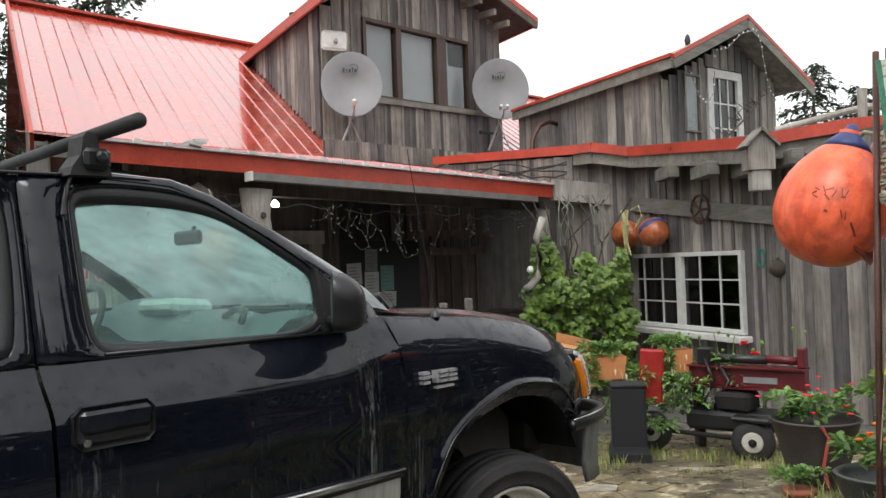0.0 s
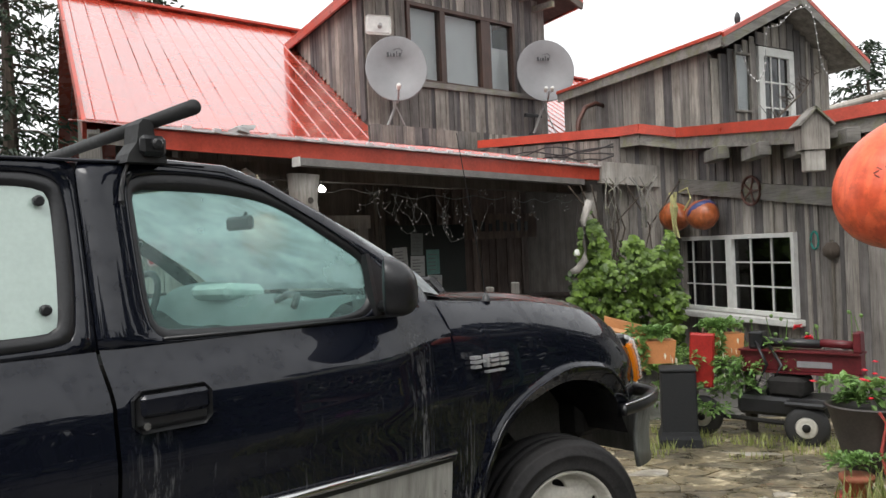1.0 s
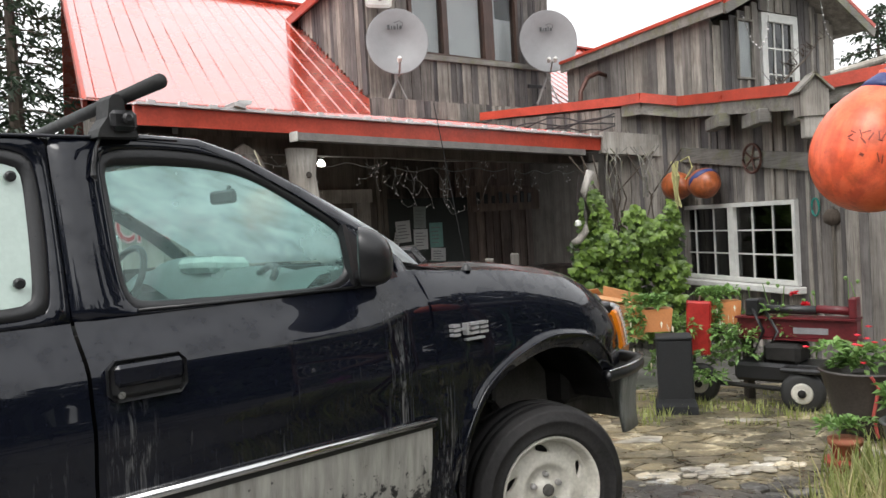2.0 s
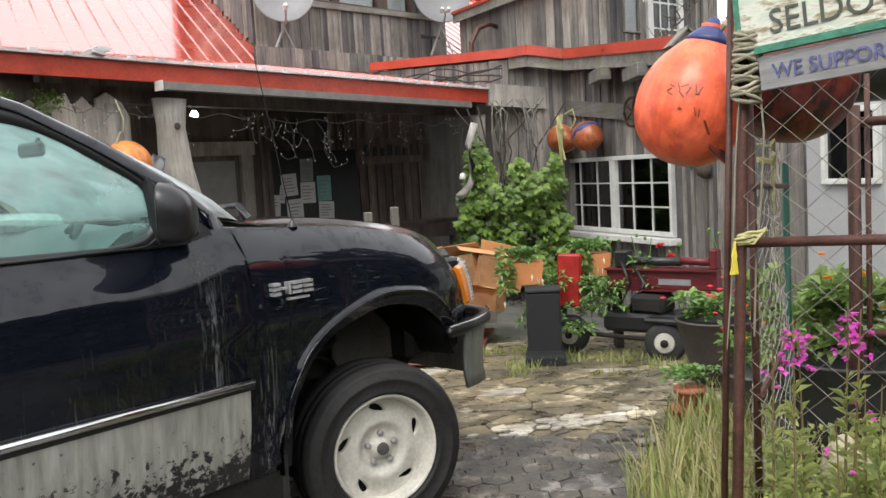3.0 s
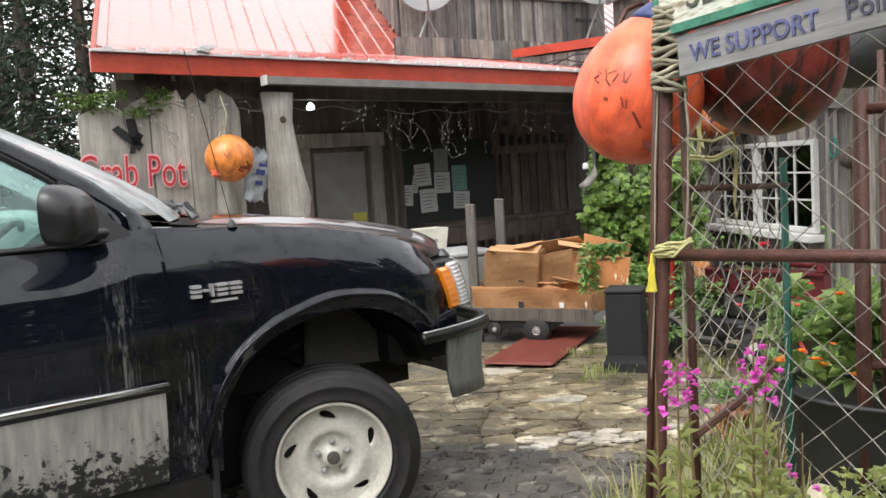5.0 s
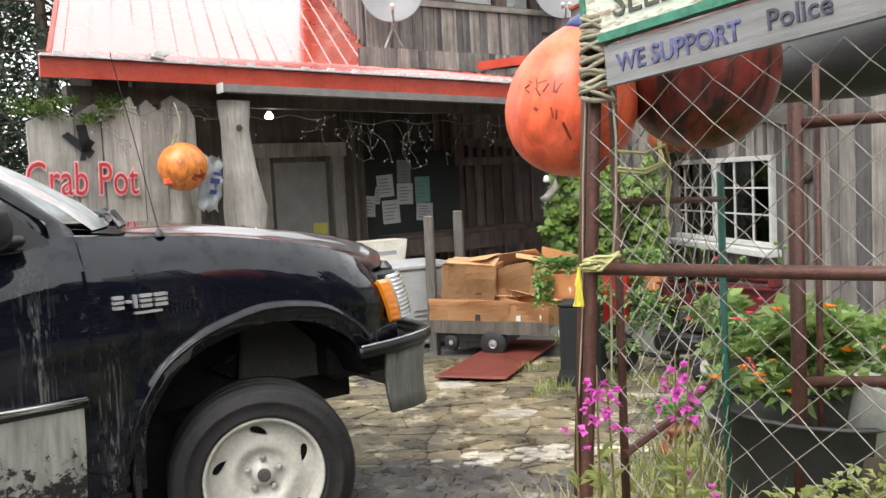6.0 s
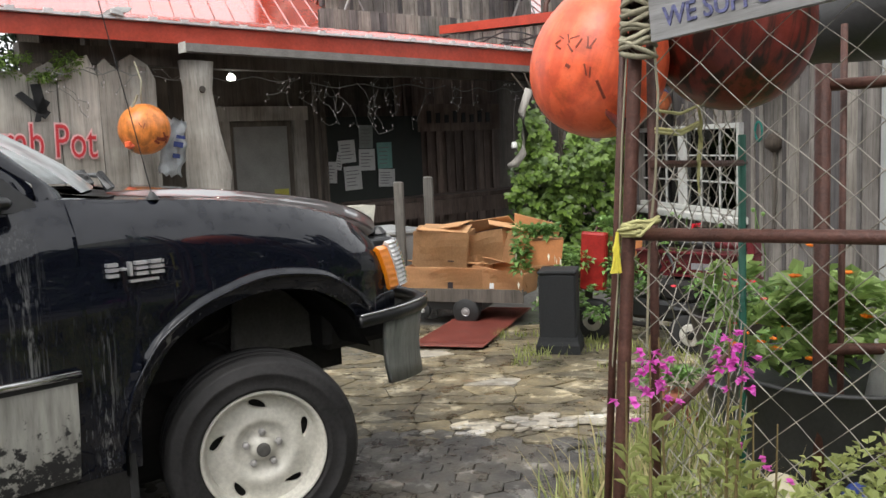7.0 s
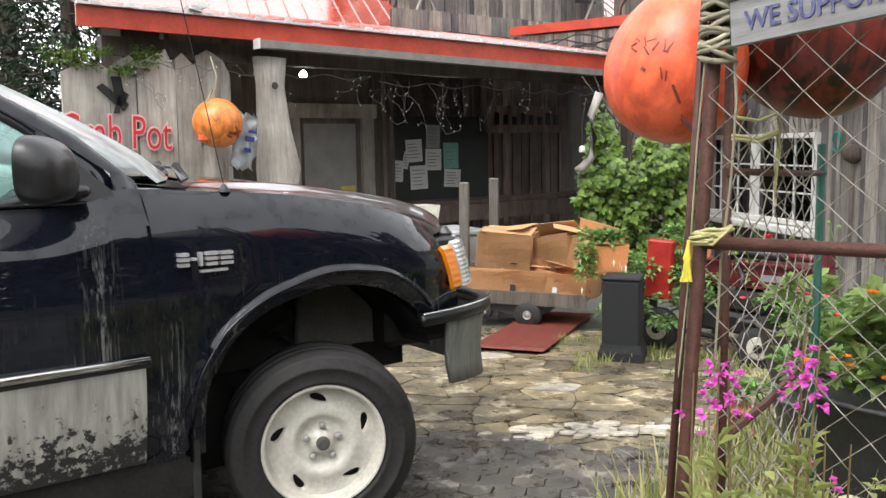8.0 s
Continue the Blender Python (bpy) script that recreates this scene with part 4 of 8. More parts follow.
QGLASS = polar(rounded([(-2.9, 1.395), (-2.9, 1.81), (-2.3, 1.81), (-2.065, 1.805), (-2.056, 1.745), (-2.062, 1.562), (-2.073, 1.42), (-2.09, 1.395), (-2.3, 1.392)]), MIDQ)
rim_panel("quarter_frame", [(QSHELL, 0.012), (QSHELL, 0.0), (between(QSHELL, QEDGE, 0.9), -0.002), (QEDGE, 0.006)], PAINT, truck)
rim_panel("quarter_gasket", [(QEDGE, 0.006), (between(QEDGE, QGLASS, 0.3), -0.004), (between(QEDGE, QGLASS, 0.8), 0.0), (QGLASS, 0.01)], BLACKPLASTIC, truck, "black rubber gasket")
bm = bmesh.new()
bm.faces.new([bm.verts.new((x, glass_y(z) + 0.008, z)) for x, z in QGLASS])
q = part("quarter_glass", bm, mat("fogged_quarter_glass", (0.42, 0.52, 0.47), 0.12, vary=0.08, coat=1.0), truck, "fogged rear quarter glass")
for x, z in ((-2.092, 1.765), (-2.108, 1.462)):
    part("clip", lathe([(0.016, 0), (0.016, 0.012), (0.01, 0.016)], 12, None, pose(x, glass_y(z) - 0.002, z, 90)), BLACKPLASTIC, q)
# roof
bm = bmesh.new()
g = []
for i in range(21):
    x = -3.05 + 1.58 * i / 20
    zt = along([(-3.05, 1.876), (-2.0, 1.88), (-1.6, 1.884), (-1.47, 1.862)], x)
    g.append([bm.verts.new((x, 0.21 + 1.58 * j / 16, zt + 0.05 * (1 - (abs(j - 8) / 8) ** 2.2))) for j in range(17)])
for a, b in zip(g, g[1:]):
    for j in range(16):
        bm.faces.new((a[j], b[j], b[j + 1], a[j + 1]))
bmesh.ops.recalc_face_normals(bm, faces=bm.faces[:])
part("roof", bm, BEADED, truck, "wet black cab roof", True)
part("headliner", box(-3.0, -1.55, 0.24, 1.76, 1.83, 1.85), CLOTH, truck)
# windscreen
bm = bmesh.new()
g = []
for i in range(9):
    f = i / 8
    x, z = -0.575 - 0.85 * f, 1.4 + 0.475 * f ** 0.8
    g.append([bm.verts.new((x + 0.26 * (1 - ((j - 6) / 6) ** 2), 0.15 + 0.07 * f + (1.7 - 0.14 * f) * j / 12, z + 0.01 * (1 - ((j - 6) / 6) ** 2))) for j in range(13)])
for a, b in zip(g, g[1:]):
    for j in range(12):
        bm.faces.new((a[j], b[j], b[j + 1], a[j + 1]))
bmesh.ops.recalc_face_normals(bm, faces=bm.faces[:])
ws = part("windscreen", bm, TGLASS, truck, "raked windscreen glass", True)
ws.visible_shadow = False
PIN = [(-0.73, 1.345), (-0.745, 1.44), (-0.9, 1.555), (-1.12, 1.688), (-1.36, 1.818), (-1.49, 1.866), (-1.7, 1.88)]
POUT = [(-0.6, 1.37), (-0.625, 1.405), (-0.805, 1.57), (-1.04, 1.718), (-1.3, 1.845), (-1.47, 1.895), (-1.7, 1.905)]
for flip in (False, True):
    bm = bmesh.new()
    rows_ = []
    for (xa, za), (xb, zb) in zip(PIN, POUT):
        ya = glass_y(za) - 0.004
        row = []
        for f in (0, 0.35, 0.7, 1.0):
            y = ya + 0.055 * f ** 2
            row.append(bm.verts.new((xa + (xb - xa) * f * 0.8, 2 - y if flip else y, za + (zb - za) * f * 0.8 + 0.012 * math.sin(math.pi * f))))
        rows_.append(row)
    for a, b in zip(rows_, rows_[1:]):
        for j in range(3):
            bm.faces.new((a[j], a[j + 1], b[j + 1], b[j]))
    bmesh.ops.recalc_face_normals(bm, faces=bm.faces[:])
    part("pillar", bm, PAINT, truck, "", True)
    yy = 1.79 if flip else 0.21
    part("drip_rail", tube([(-1.56, yy, 1.884), (-1.7, yy, 1.886), (-2.4, yy, 1.886), (-3.05, yy, 1.884)], 0.006, 6), PAINT, truck, "", True)
part("far_glass_frame", beam((-2.05, 1.84, 1.33), (-2.05, 1.76, 1.86), 0.16, 0.05), PAINT, truck)
part("back_panel", box(-3.05, -3.0, 0.2, 1.8, 1.3, 1.5), PAINT, truck)
# cowl, wipers
bm = bmesh.new()
g = [[bm.verts.new((screen_foot(0.14 + 1.72 * j / 20) + 0.1 * k - 0.01, 0.14 + 1.72 * j / 20, 1.392 - 0.012 * k)) for k in range(2)] for j in range(21)]
for a, b in zip(g, g[1:]):
    bm.faces.new((a[0], a[1], b[1], b[0]))
bmesh.ops.solidify(bm, geom=bm.faces[:], thickness=0.02)
part("cowl", bm, BLACKPLASTIC, truck, "black cowl below the windscreen")
for y0 in (0.3, 0.98):
    wp = part("wiper_arm", tube([(screen_foot(y0) + 0.07, y0, 1.4), (screen_foot(y0) + 0.05, y0 + 0.03, 1.455), (screen_foot(y0 + 0.2) + 0.03, y0 + 0.22, 1.45), (screen_foot(y0 + 0.4) - 0.01, y0 + 0.4, 1.45)], [0.02, 0.016, 0.012, 0.008], 6), BLACKPLASTIC, truck, "black wiper arm")
    part("blade", tube([(screen_foot(y0 + f) - 0.02, y0 + f, 1.445 + 0.01 * f) for f in (0.06, 0.2, 0.35, 0.5, 0.62)], 0.009, 5), BLACKRUB, wp, "rubber wiper blade")
# cabin
bm = bmesh.new()
g = [[bm.verts.new((-1.16 + 0.42 * i / 10, 0.2 + 1.6 * j / 24, 1.36 + 0.05 * math.sin(i / 10 * 2.6) - 0.2 * max(0.0, 0.3 - i / 10) + 0.05 * math.exp(-((j / 24 - 0.74) / 0.12) ** 2) + 0.012 * math.sin(j * 0.8))) for i in range(11)] for j in range(25)]
for a, b in zip(g, g[1:]):
    for i in range(10):
        bm.faces.new((a[i], a[i + 1], b[i + 1], b[i]))
bmesh.ops.solidify(bm, geom=bm.faces[:], thickness=0.22)
bmesh.ops.recalc_face_normals(bm, faces=bm.faces[:])
part("dashboard", bm, DASH, truck, "grey dashboard", True)
# far door card near-black, as a silhouette against the light
part("far_door_card", box(-2.0, -0.9, 1.74, 1.8, 1.0, 1.42, 0.02), UNDER, truck)
part("grab_handle", tube([(-1.14, 0.34, 1.395), (-1.08, 0.4, 1.43), (-1.02, 0.55, 1.43), (-1.0, 0.66, 1.4)], 0.014, 8), BLACKPLASTIC, truck, "black grab handle", True)
rv = part("rear_view_mirror", box(-0.985, -0.955, 0.86, 1.06, 1.7, 1.76, 0.012), BLACKPLASTIC, truck, "small inside mirror")
part("stalk", tube([(-0.955, 0.96, 1.74), (-0.93, 0.96, 1.79)], 0.008, 6), BLACKPLASTIC, rv)
bm = rag(box(-1.06, -0.86, 0.95, 1.25, 1.4, 1.46, 0.02), 0.02, 9)
part("papers", bm, mat("pale_papers", (0.6, 0.68, 0.63), 0.7), truck, "pale papers on the dashboard")
st = part("steering_wheel", tube([(0.19 * math.cos(k * math.tau / 24), 0.19 * math.sin(k * math.tau / 24), 0) for k in range(24)], 0.016, 8, None, True), BLACKPLASTIC, truck, "black steering wheel", True)
st.matrix_basis = pose(-1.28, 1.38, 1.36, 0, -62, 0)
for yy in (0.55, 1.4):
    seat = part("seat", box(-2.0, -1.45, yy - 0.27, yy + 0.27, 0.9, 1.08, 0.05), CLOTH, truck, "grey cloth seat")
    part("seat_back", box(-2.1, -1.95, yy - 0.26, yy + 0.26, 1.05, 1.55, 0.05), CLOTH, seat)
    part("headrest", box(-2.1, -2.0, yy - 0.12, yy + 0.12, 1.57, 1.7, 0.04), CLOTH, seat)
# mirror: a rounded shell swept forward from a flat glass face
bm = bmesh.new()
bmesh.ops.create_uvsphere(bm, u_segments=36, v_segments=24, radius=1)
for v in bm.verts:
    cx, cy, cz = [math.copysign(abs(c) ** e, c) for c, e in zip(v.co, (0.75, 0.62, 0.6))]
    wide = 0.125 * (1 - 0.12 * max(0.0, cz) * max(0.0, cx))
    v.co = Vector((cx * (0.112 if cx > 0 else 0.012) * (1 - 0.25 * max(0.0, cz) ** 2), cy * wide, cz * 0.104 - 0.012 * max(0.0, cx)))
mir = part("mirror", bm, MIRRORBLACK, door, "glossy black door mirror housing", True)
mir.matrix_basis = pose(-1.009, -0.027, 1.462, 0, 0, -40)
part("mirror_arm", rag(box(-0.95, -0.83, 0.02, 0.115, 1.365, 1.405, 0.015), 0.004, 9), BLACKPLASTIC, door, "", True)
bm = prism([(-0.962, 1.35), (-0.735, 1.352), (-0.75, 1.385), (-0.95, 1.572), (-0.962, 1.572)], 0.012)
for v in bm.verts:
    v.co.y += glass_y(v.co.z) - 0.012
part("sail", bm, MIRRORBLACK, door, "black mirror mounting panel")
# handle
hd = part("handle_dish", box(-1.935, -1.695, -0.028, 0.0, 1.105, 1.225, 0.024), BLACKPLASTIC, door, "black door handle")
part("handle_flap", box(-1.92, -1.71, -0.042, -0.02, 1.15, 1.215, 0.012), PAINT, hd)
part("lock", lathe([(0.011, 0), (0.011, 0.012)], 10, None, pose(-1.905, -0.026, 1.128, 90)), CHROME, hd)
# badge: plain bright bars
BADGE = plain("bright_badge_metal", (0.6, 0.6, 0.61), 0.35, 0.6)
for x0, x1, z0, z1 in ((-0.574, -0.538, 1.116, 1.163), (-0.53, -0.51, 1.136, 1.144), (-0.5, -0.49, 1.115, 1.162), (-0.477, -0.436, 1.114, 1.161), (-0.424, -0.378, 1.113, 1.16), (-0.5, -0.4, 1.092, 1.1)):
    bm = bmesh.new()
    if z1 - z0 > 0.03 and x1 - x0 > 0.02:
        for c in (z1 - 0.011, (z0 + z1) / 2 - 0.005, z0):
            box(x0, x1, -0.03, 0.0, c, c + 0.011, 0, bm)
    else:
        box(x0, x1, -0.03, 0.0, z0, z1, 0, bm)
    part("badge_bar", bm, BADGE, fender)
# lamps and bumper
LAMP = [(0.615, 0.058), (0.65, 0.07), (0.685, 0.086), (0.72, 0.104), (0.765, 0.138), (0.815, 0.19), (0.86, 0.265), (0.89, 0.36), (0.905, 0.5), (0.91, 0.68)]


def lens_strip(pts, z_top, z_low, cols, rows, ripple, name, material, label):
    """Lamp glass that wraps round the corner of the nose, leaning back towards its top."""
    bm = bmesh.new()
    g = []
    for i in range(cols + 1):
        f = i / cols * (len(pts) - 1)
        k = min(len(pts) - 2, int(f))
        a, b = Vector(pts[k]), Vector(pts[k + 1])
        p, d = a.lerp(b, f - k), (b - a).normalized()
        nrm = Vector((d.y, -d.x))
        col = []
        for j in range(rows + 1):
            h = j / rows
            out = ripple * math.sin(j * math.pi) + (ripple if j % 2 else 0) + 0.008 * math.sin(h * math.pi)
            edge = 0.012 if j in (0, rows) else 0.0
            col.append(bm.verts.new((p.x + nrm.x * (out - edge) + 0.062 * (1 - h), p.y + nrm.y * (out - edge), z_low + (z_top - z_low) * h)))
        g.append(col)
    for a, b in zip(g, g[1:]):
        for j in range(rows):
            bm.faces.new((a[j], b[j], b[j + 1], a[j + 1]))
    bmesh.ops.recalc_face_normals(bm, faces=bm.faces[:])
    bmesh.ops.solidify(bm, geom=bm.faces[:], thickness=0.02)
    return part(name, bm, material, truck, label)


lens_strip(LAMP[:3], 1.085, 0.886, 10, 14, 0.0015, "corner_lamp", AMBER, "amber corner lamp")
lens_strip([(x + 0.004, y) for x, y in LAMP[2:]], 1.1, 0.886, 14, 22, 0.004, "headlamp", LENS, "ribbed clear headlamp")
part("lamp_backing", box(0.7, 0.84, 0.22, 1.78, 0.86, 1.1, 0.01), BLACKPLASTIC, truck)
bump_pts = [(0.46, 0.0, 0.79), (0.62, 0.0, 0.795), (0.76, 0.03, 0.8), (0.89, 0.09, 0.8), (0.98, 0.19, 0.8), (1.03, 0.4, 0.8), (1.045, 0.7, 0.8), (1.045, 1.3, 0.8), (1.03, 1.6, 0.8), (0.89, 1.91, 0.8), (0.62, 2.0, 0.795)]


def smooth_path(pts, times=2):
    pts = [Vector(p) for p in pts]
    for _ in range(times):
        pts = [pts[0]] + [q for a, b in zip(pts, pts[1:]) for q in (a.lerp(b, 0.25), a.lerp(b, 0.75))] + [pts[-1]]
    return pts


bar = smooth_path(bump_pts)
bm = bmesh.new()
rows_ = []
for k, p in enumerate(bar):
    d = bar[min(k + 1, len(bar) - 1)] - bar[max(k - 1, 0)]
    o = Vector((d.y, -d.x, 0)).normalized()
    rows_.append([bm.verts.new(p + o * a + Vector((0, 0, b))) for a, b in ((-0.035, 0.022), (-0.008, 0.024), (0.01, 0.016), (0.016, -0.004), (0.012, -0.026), (-0.035, -0.03))])
for a, b in zip(rows_, rows_[1:]):
    for k in range(6):
        bm.faces.new((a[k], b[k], b[(k + 1) % 6], a[(k + 1) % 6]))
bm.faces.new(rows_[0])
bm.faces.new(rows_[-1][::-1])
bmesh.ops.recalc_face_normals(bm, faces=bm.faces[:])
part("bumper", bm, MIRRORBLACK, truck, "black front bumper", True)
part("bumper_strip", tube([p + Vector((0, -0.012, 0.026)) for p in smooth_path(bump_pts[:5])], 0.005, 6), CHROME, truck, "bright bumper strip", True)
bm = bmesh.new()
lo = smooth_path([(0.655, 0.05, 0.475), (0.78, 0.08, 0.468), (0.93, 0.15, 0.46), (1.01, 0.3, 0.455), (1.02, 0.7, 0.455), (1.02, 1.3, 0.455)])
hi = smooth_path([(0.62, 0.02, 0.775), (0.78, 0.045, 0.775), (0.93, 0.13, 0.775), (1.01, 0.3, 0.775), (1.03, 0.7, 0.775), (1.03, 1.3, 0.775)])
g = [[bm.verts.new(p.lerp(q, j / 4) - Vector((0.012 * math.sin(j / 4 * math.pi), -0.012 * math.sin(j / 4 * math.pi), 0))) for p, q in zip(lo, hi)] for j in range(5)]
for a, b in zip(g, g[1:]):
    for i in range(len(lo) - 1):
        bm.faces.new((a[i], a[i + 1], b[i + 1], b[i]))
bmesh.ops.recalc_face_normals(bm, faces=bm.faces[:])
bmesh.ops.solidify(bm, geom=bm.faces[:], thickness=0.02)
part("valance", bm, wood("scraped_grey_valance", (0.08, 0.085, 0.08), (0.3, 0.31, 0.29), 0.5, 0.0), truck, "scraped grey lower bumper valance", True)
# wheel arch
bm = bmesh.new()
g = []
for k in range(17):
    a = radians(24 + 160 * k / 16)
    g.append([bm.verts.new((0.02 + 0.56 * math.cos(a), y, 0.44 + 0.56 * math.sin(a))) for y in (0.03, 0.25, 0.5)])
for a, b in zip(g, g[1:]):
    for j in range(2):
        bm.faces.new((a[j], a[j + 1], b[j + 1], b[j]))
bmesh.ops.solidify(bm, geom=bm.faces[:], thickness=0.01)
part("arch_liner", bm, UNDER, truck, "", True)
part("liner_panel", rag(rag(box(0.08, 0.48, 0.4, 0.43, 0.66, 0.97, 0.012), 0.09, 3), 0.03, 9), UNDERPALE, truck, "dusty inner wheel liner")
part("spring", tube([(-0.02 + 0.06 * math.cos(k * 0.9), 0.36 + 0.06 * math.sin(k * 0.9), 0.45 + k * 0.018) for k in range(28)], 0.012, 6), UNDER, truck)
part("axle", tube([(0, 0.25, 0.36), (0, 1.75, 0.36)], 0.05, 10), UNDER, truck)
part("control_arm", beam((0.0, 0.3, 0.5), (-0.3, 0.6, 0.62), 0.08, 0.06), UNDER, truck)
part("steering_arm", beam((0.1, 0.3, 0.55), (0.42, 0.5, 0.66), 0.06, 0.05), UNDERPALE, truck)
# dark boxes and sheet added to block views and stand for underside shade
part("bumper_bracket", box(0.46, 0.86, 0.26, 1.7, 0.62, 0.83, 0.03), UNDER, truck)
part("cross_member", box(-0.75, 0.4, 0.5, 0.72, 0.17, 0.5, 0.03), UNDER, truck)
part("mud_flap", box(-0.53, -0.5, 0.05, 0.36, 0.16, 0.66, 0.006), BLACKRUB, truck, "black sheet filling the dark behind the wheel")
part("floor_pan", box(-4.0, -0.5, 0.25, 1.75, 0.36, 0.46), UNDER, truck)
part("frame_rail", box(-4.4, 0.7, 0.5, 0.62, 0.48, 0.62), UNDER, truck)


def wheel(m, truck):
    w = new("wheel")
    w.parent = truck
    w.matrix_basis = m
    R = 0.352
    prof = [(0.222, -0.09), (0.235, -0.115), (0.242, -0.12), (0.246, -0.117), (0.285, -0.125), (0.289, -0.128), (0.296, -0.128), (0.3, -0.124), (0.325, -0.116), (0.333, -0.112), (0.335, -0.106), (0.346, -0.09), (R, -0.06), (R - 0.008, -0.056), (R - 0.008, -0.048), (R, -0.044), (R, -0.01), (R - 0.008, -0.006), (R - 0.008, 0.004), (R, 0.008), (R, 0.05), (0.346, 0.09), (0.325, 0.118), (0.29, 0.125), (0.235, 0.115), (0.222, 0.09)]
    bm = bmesh.new()
    rings = [[bm.verts.new((r * math.cos(k * math.tau / 64), y, r * math.sin(k * math.tau / 64))) for k in range(64)] for r, y in prof]
    for i in range(len(rings)):
        a, b = rings[i], rings[(i + 1) % len(rings)]
        for k in range(64):
            bm.faces.new((a[k], b[k], b[(k + 1) % 64], a[(k + 1) % 64]))
    bmesh.ops.recalc_face_normals(bm, faces=bm.faces[:])
    part("tyre", bm, TYRE, w, "worn black tyre", True)
    # disc with five slanted oval slots
    face = [(0.228, -0.1), (0.222, -0.112), (0.212, -0.1), (0.206, -0.066), (0.198, -0.05), (0.17, -0.051), (0.137, -0.06), (0.12, -0.066), (0.1, -0.06), (0.088, -0.045), (0.07, -0.042), (0.045, -0.042), (0.04, -0.062), (0.012, -0.066)]

    def depth(r):
        for (ra, ya), (rb, yb) in zip(face, face[1:]):
            if rb <= r <= ra:
                return ya + (yb - ya) * (r - ra) / (rb - ra)
        return face[-1][1]

    bm = bmesh.new()
    for prof in (face[:5], face[6:]):
        rings = [[bm.verts.new((r * math.cos(k * math.tau / 80), y, r * math.sin(k * math.tau / 80))) for k in range(80)] for r, y in prof]
        for p, q in zip(rings, rings[1:]):
            for k in range(80):
                bm.faces.new((p[k], q[k], q[(k + 1) % 80], p[(k + 1) % 80]))
    bm.faces.new(rings[-1])
    ha, hb = radians(36) * 0.168, 0.0315
    corner = math.atan2(hb, ha)
    dirs = sorted([k * math.tau / 36 for k in range(36)] + [corner, math.pi - corner, math.pi + corner, -corner % math.tau])
    ca, sa = math.cos(0.45), math.sin(0.45)
    for sector in range(5):
        rings = []
        for f, sink in ((1.0, 0.0), (0.5, 0.0), (0.1, 0.0), (0.0, 0.002), (-0.06, 0.016)):
            row = []
            for a in dirs:
                c, s_ = math.cos(a), math.sin(a)
                k = min(ha / max(1e-9, abs(c)), hb / max(1e-9, abs(s_)))
                u, w_ = 0.036 * c, 0.0135 * s_ * (1 + 0.35 * c)
                ou, ow = u * ca - w_ * sa, u * sa + w_ * ca
                pa, pb = ou + (k * c - ou) * f, ow + (k * s_ - ow) * f
                r, th = 0.1675 + pb, pa / 0.168 + sector * math.tau / 5 + 0.35
                row.append(bm.verts.new((r * math.cos(th), depth(r) + sink, r * math.sin(th))))
            rings.append(row)
        for p, q in zip(rings, rings[1:]):
            for k in range(len(dirs)):
                j = (k + 1) % len(dirs)
                bm.faces.new((p[k], q[k], q[j], p[j]))
    bmesh.ops.recalc_face_normals(bm, faces=bm.faces[:])
    rim = part("rim", bm, RIM, w, "cream painted steel wheel with five slots", True)
    part("drum", lathe([(0.2, 0.02), (0.2, -0.02)], 32, None, pose(0, 0, 0, 90)), UNDER, w)
    for k in range(5):
        a = k * math.tau / 5 + 0.3
        part("lug_nut", lathe([(0.014, 0), (0.013, 0.018), (0.006, 0.022)], 6, None, pose(0.062 * math.cos(a), -0.042, 0.062 * math.sin(a), 90)), GALV, rim)
    part("hub_cap", lathe([(0.026, 0), (0.025, 0.012), (0.017, 0.016)], 16, None, pose(0, -0.062, 0, 90)), UNDERPALE, rim)
    return w


wheel(pose(-0.008, 0.06, 0.372, 0, 0, -20) @ Matrix.Scale(1.068, 4), truck)
wheel(pose(-3.5, 0.14, 0.372) @ Matrix.Scale(1.068, 4), truck)
wheel(pose(0.0, 1.9, 0.372, 0, 0, 160) @ Matrix.Scale(1.068, 4), truck)
wheel(pose(-3.5, 1.86, 0.372, 0, 0, 180) @ Matrix.Scale(1.068, 4), truck)
part("arch_lip", tube([(x, side_y(x, along(CREST, x), 1.3) - 0.003, along(CREST, x)) for x in [-0.545 + 1.06 * (k / 48) ** 1.6 for k in range(49)]], 0.006, 6), PAINT, truck, "", True)
# aerial
ae = part("aerial_foot", lathe([(0.024, 0), (0.02, 0.01), (0.007, 0.028)], 14, None, pose(-0.34, 0.115, 1.36)), BLACKPLASTIC, truck)
part("aerial", tube([(-0.34, 0.115, 1.38), (-0.4, 0.118, 1.7), (-0.47, 0.12, 2.05)], 0.002, 5), BLACKPLASTIC, ae, "thin whip aerial")
# roof rack
rk = part("rack_tower", rag((lambda b_: b_)(prism([(-1.845, 1.87), (-1.715, 1.87), (-1.722, 1.895), (-1.75, 1.93), (-1.757, 1.985), (-1.77, 2.0), (-1.79, 2.0), (-1.803, 1.985), (-1.812, 1.93), (-1.838, 1.895)], 0.09)), 0.004, 8), BLACKRUB, truck, "black roof rack foot")
rk.location = (0, 0.15, 0.01)
part("rack_bar", tube([(-1.77, -0.27, 2.0), (-1.5, 1.5, 2.05)], 0.022, 16), BLACKRUB, rk, "black roof rack bar", True)
part("clamp", rag(box(-1.81, -1.73, -0.03, 0.0, 1.89, 1.95, 0.012), 0.006, 12), BLACKPLASTIC, rk)
part("clamp_knob", lathe([(0.018, 0), (0.018, 0.012), (0.01, 0.018)], 12, None, pose(-1.765, -0.03, 1.925, 90)), BLACKPLASTIC, rk)
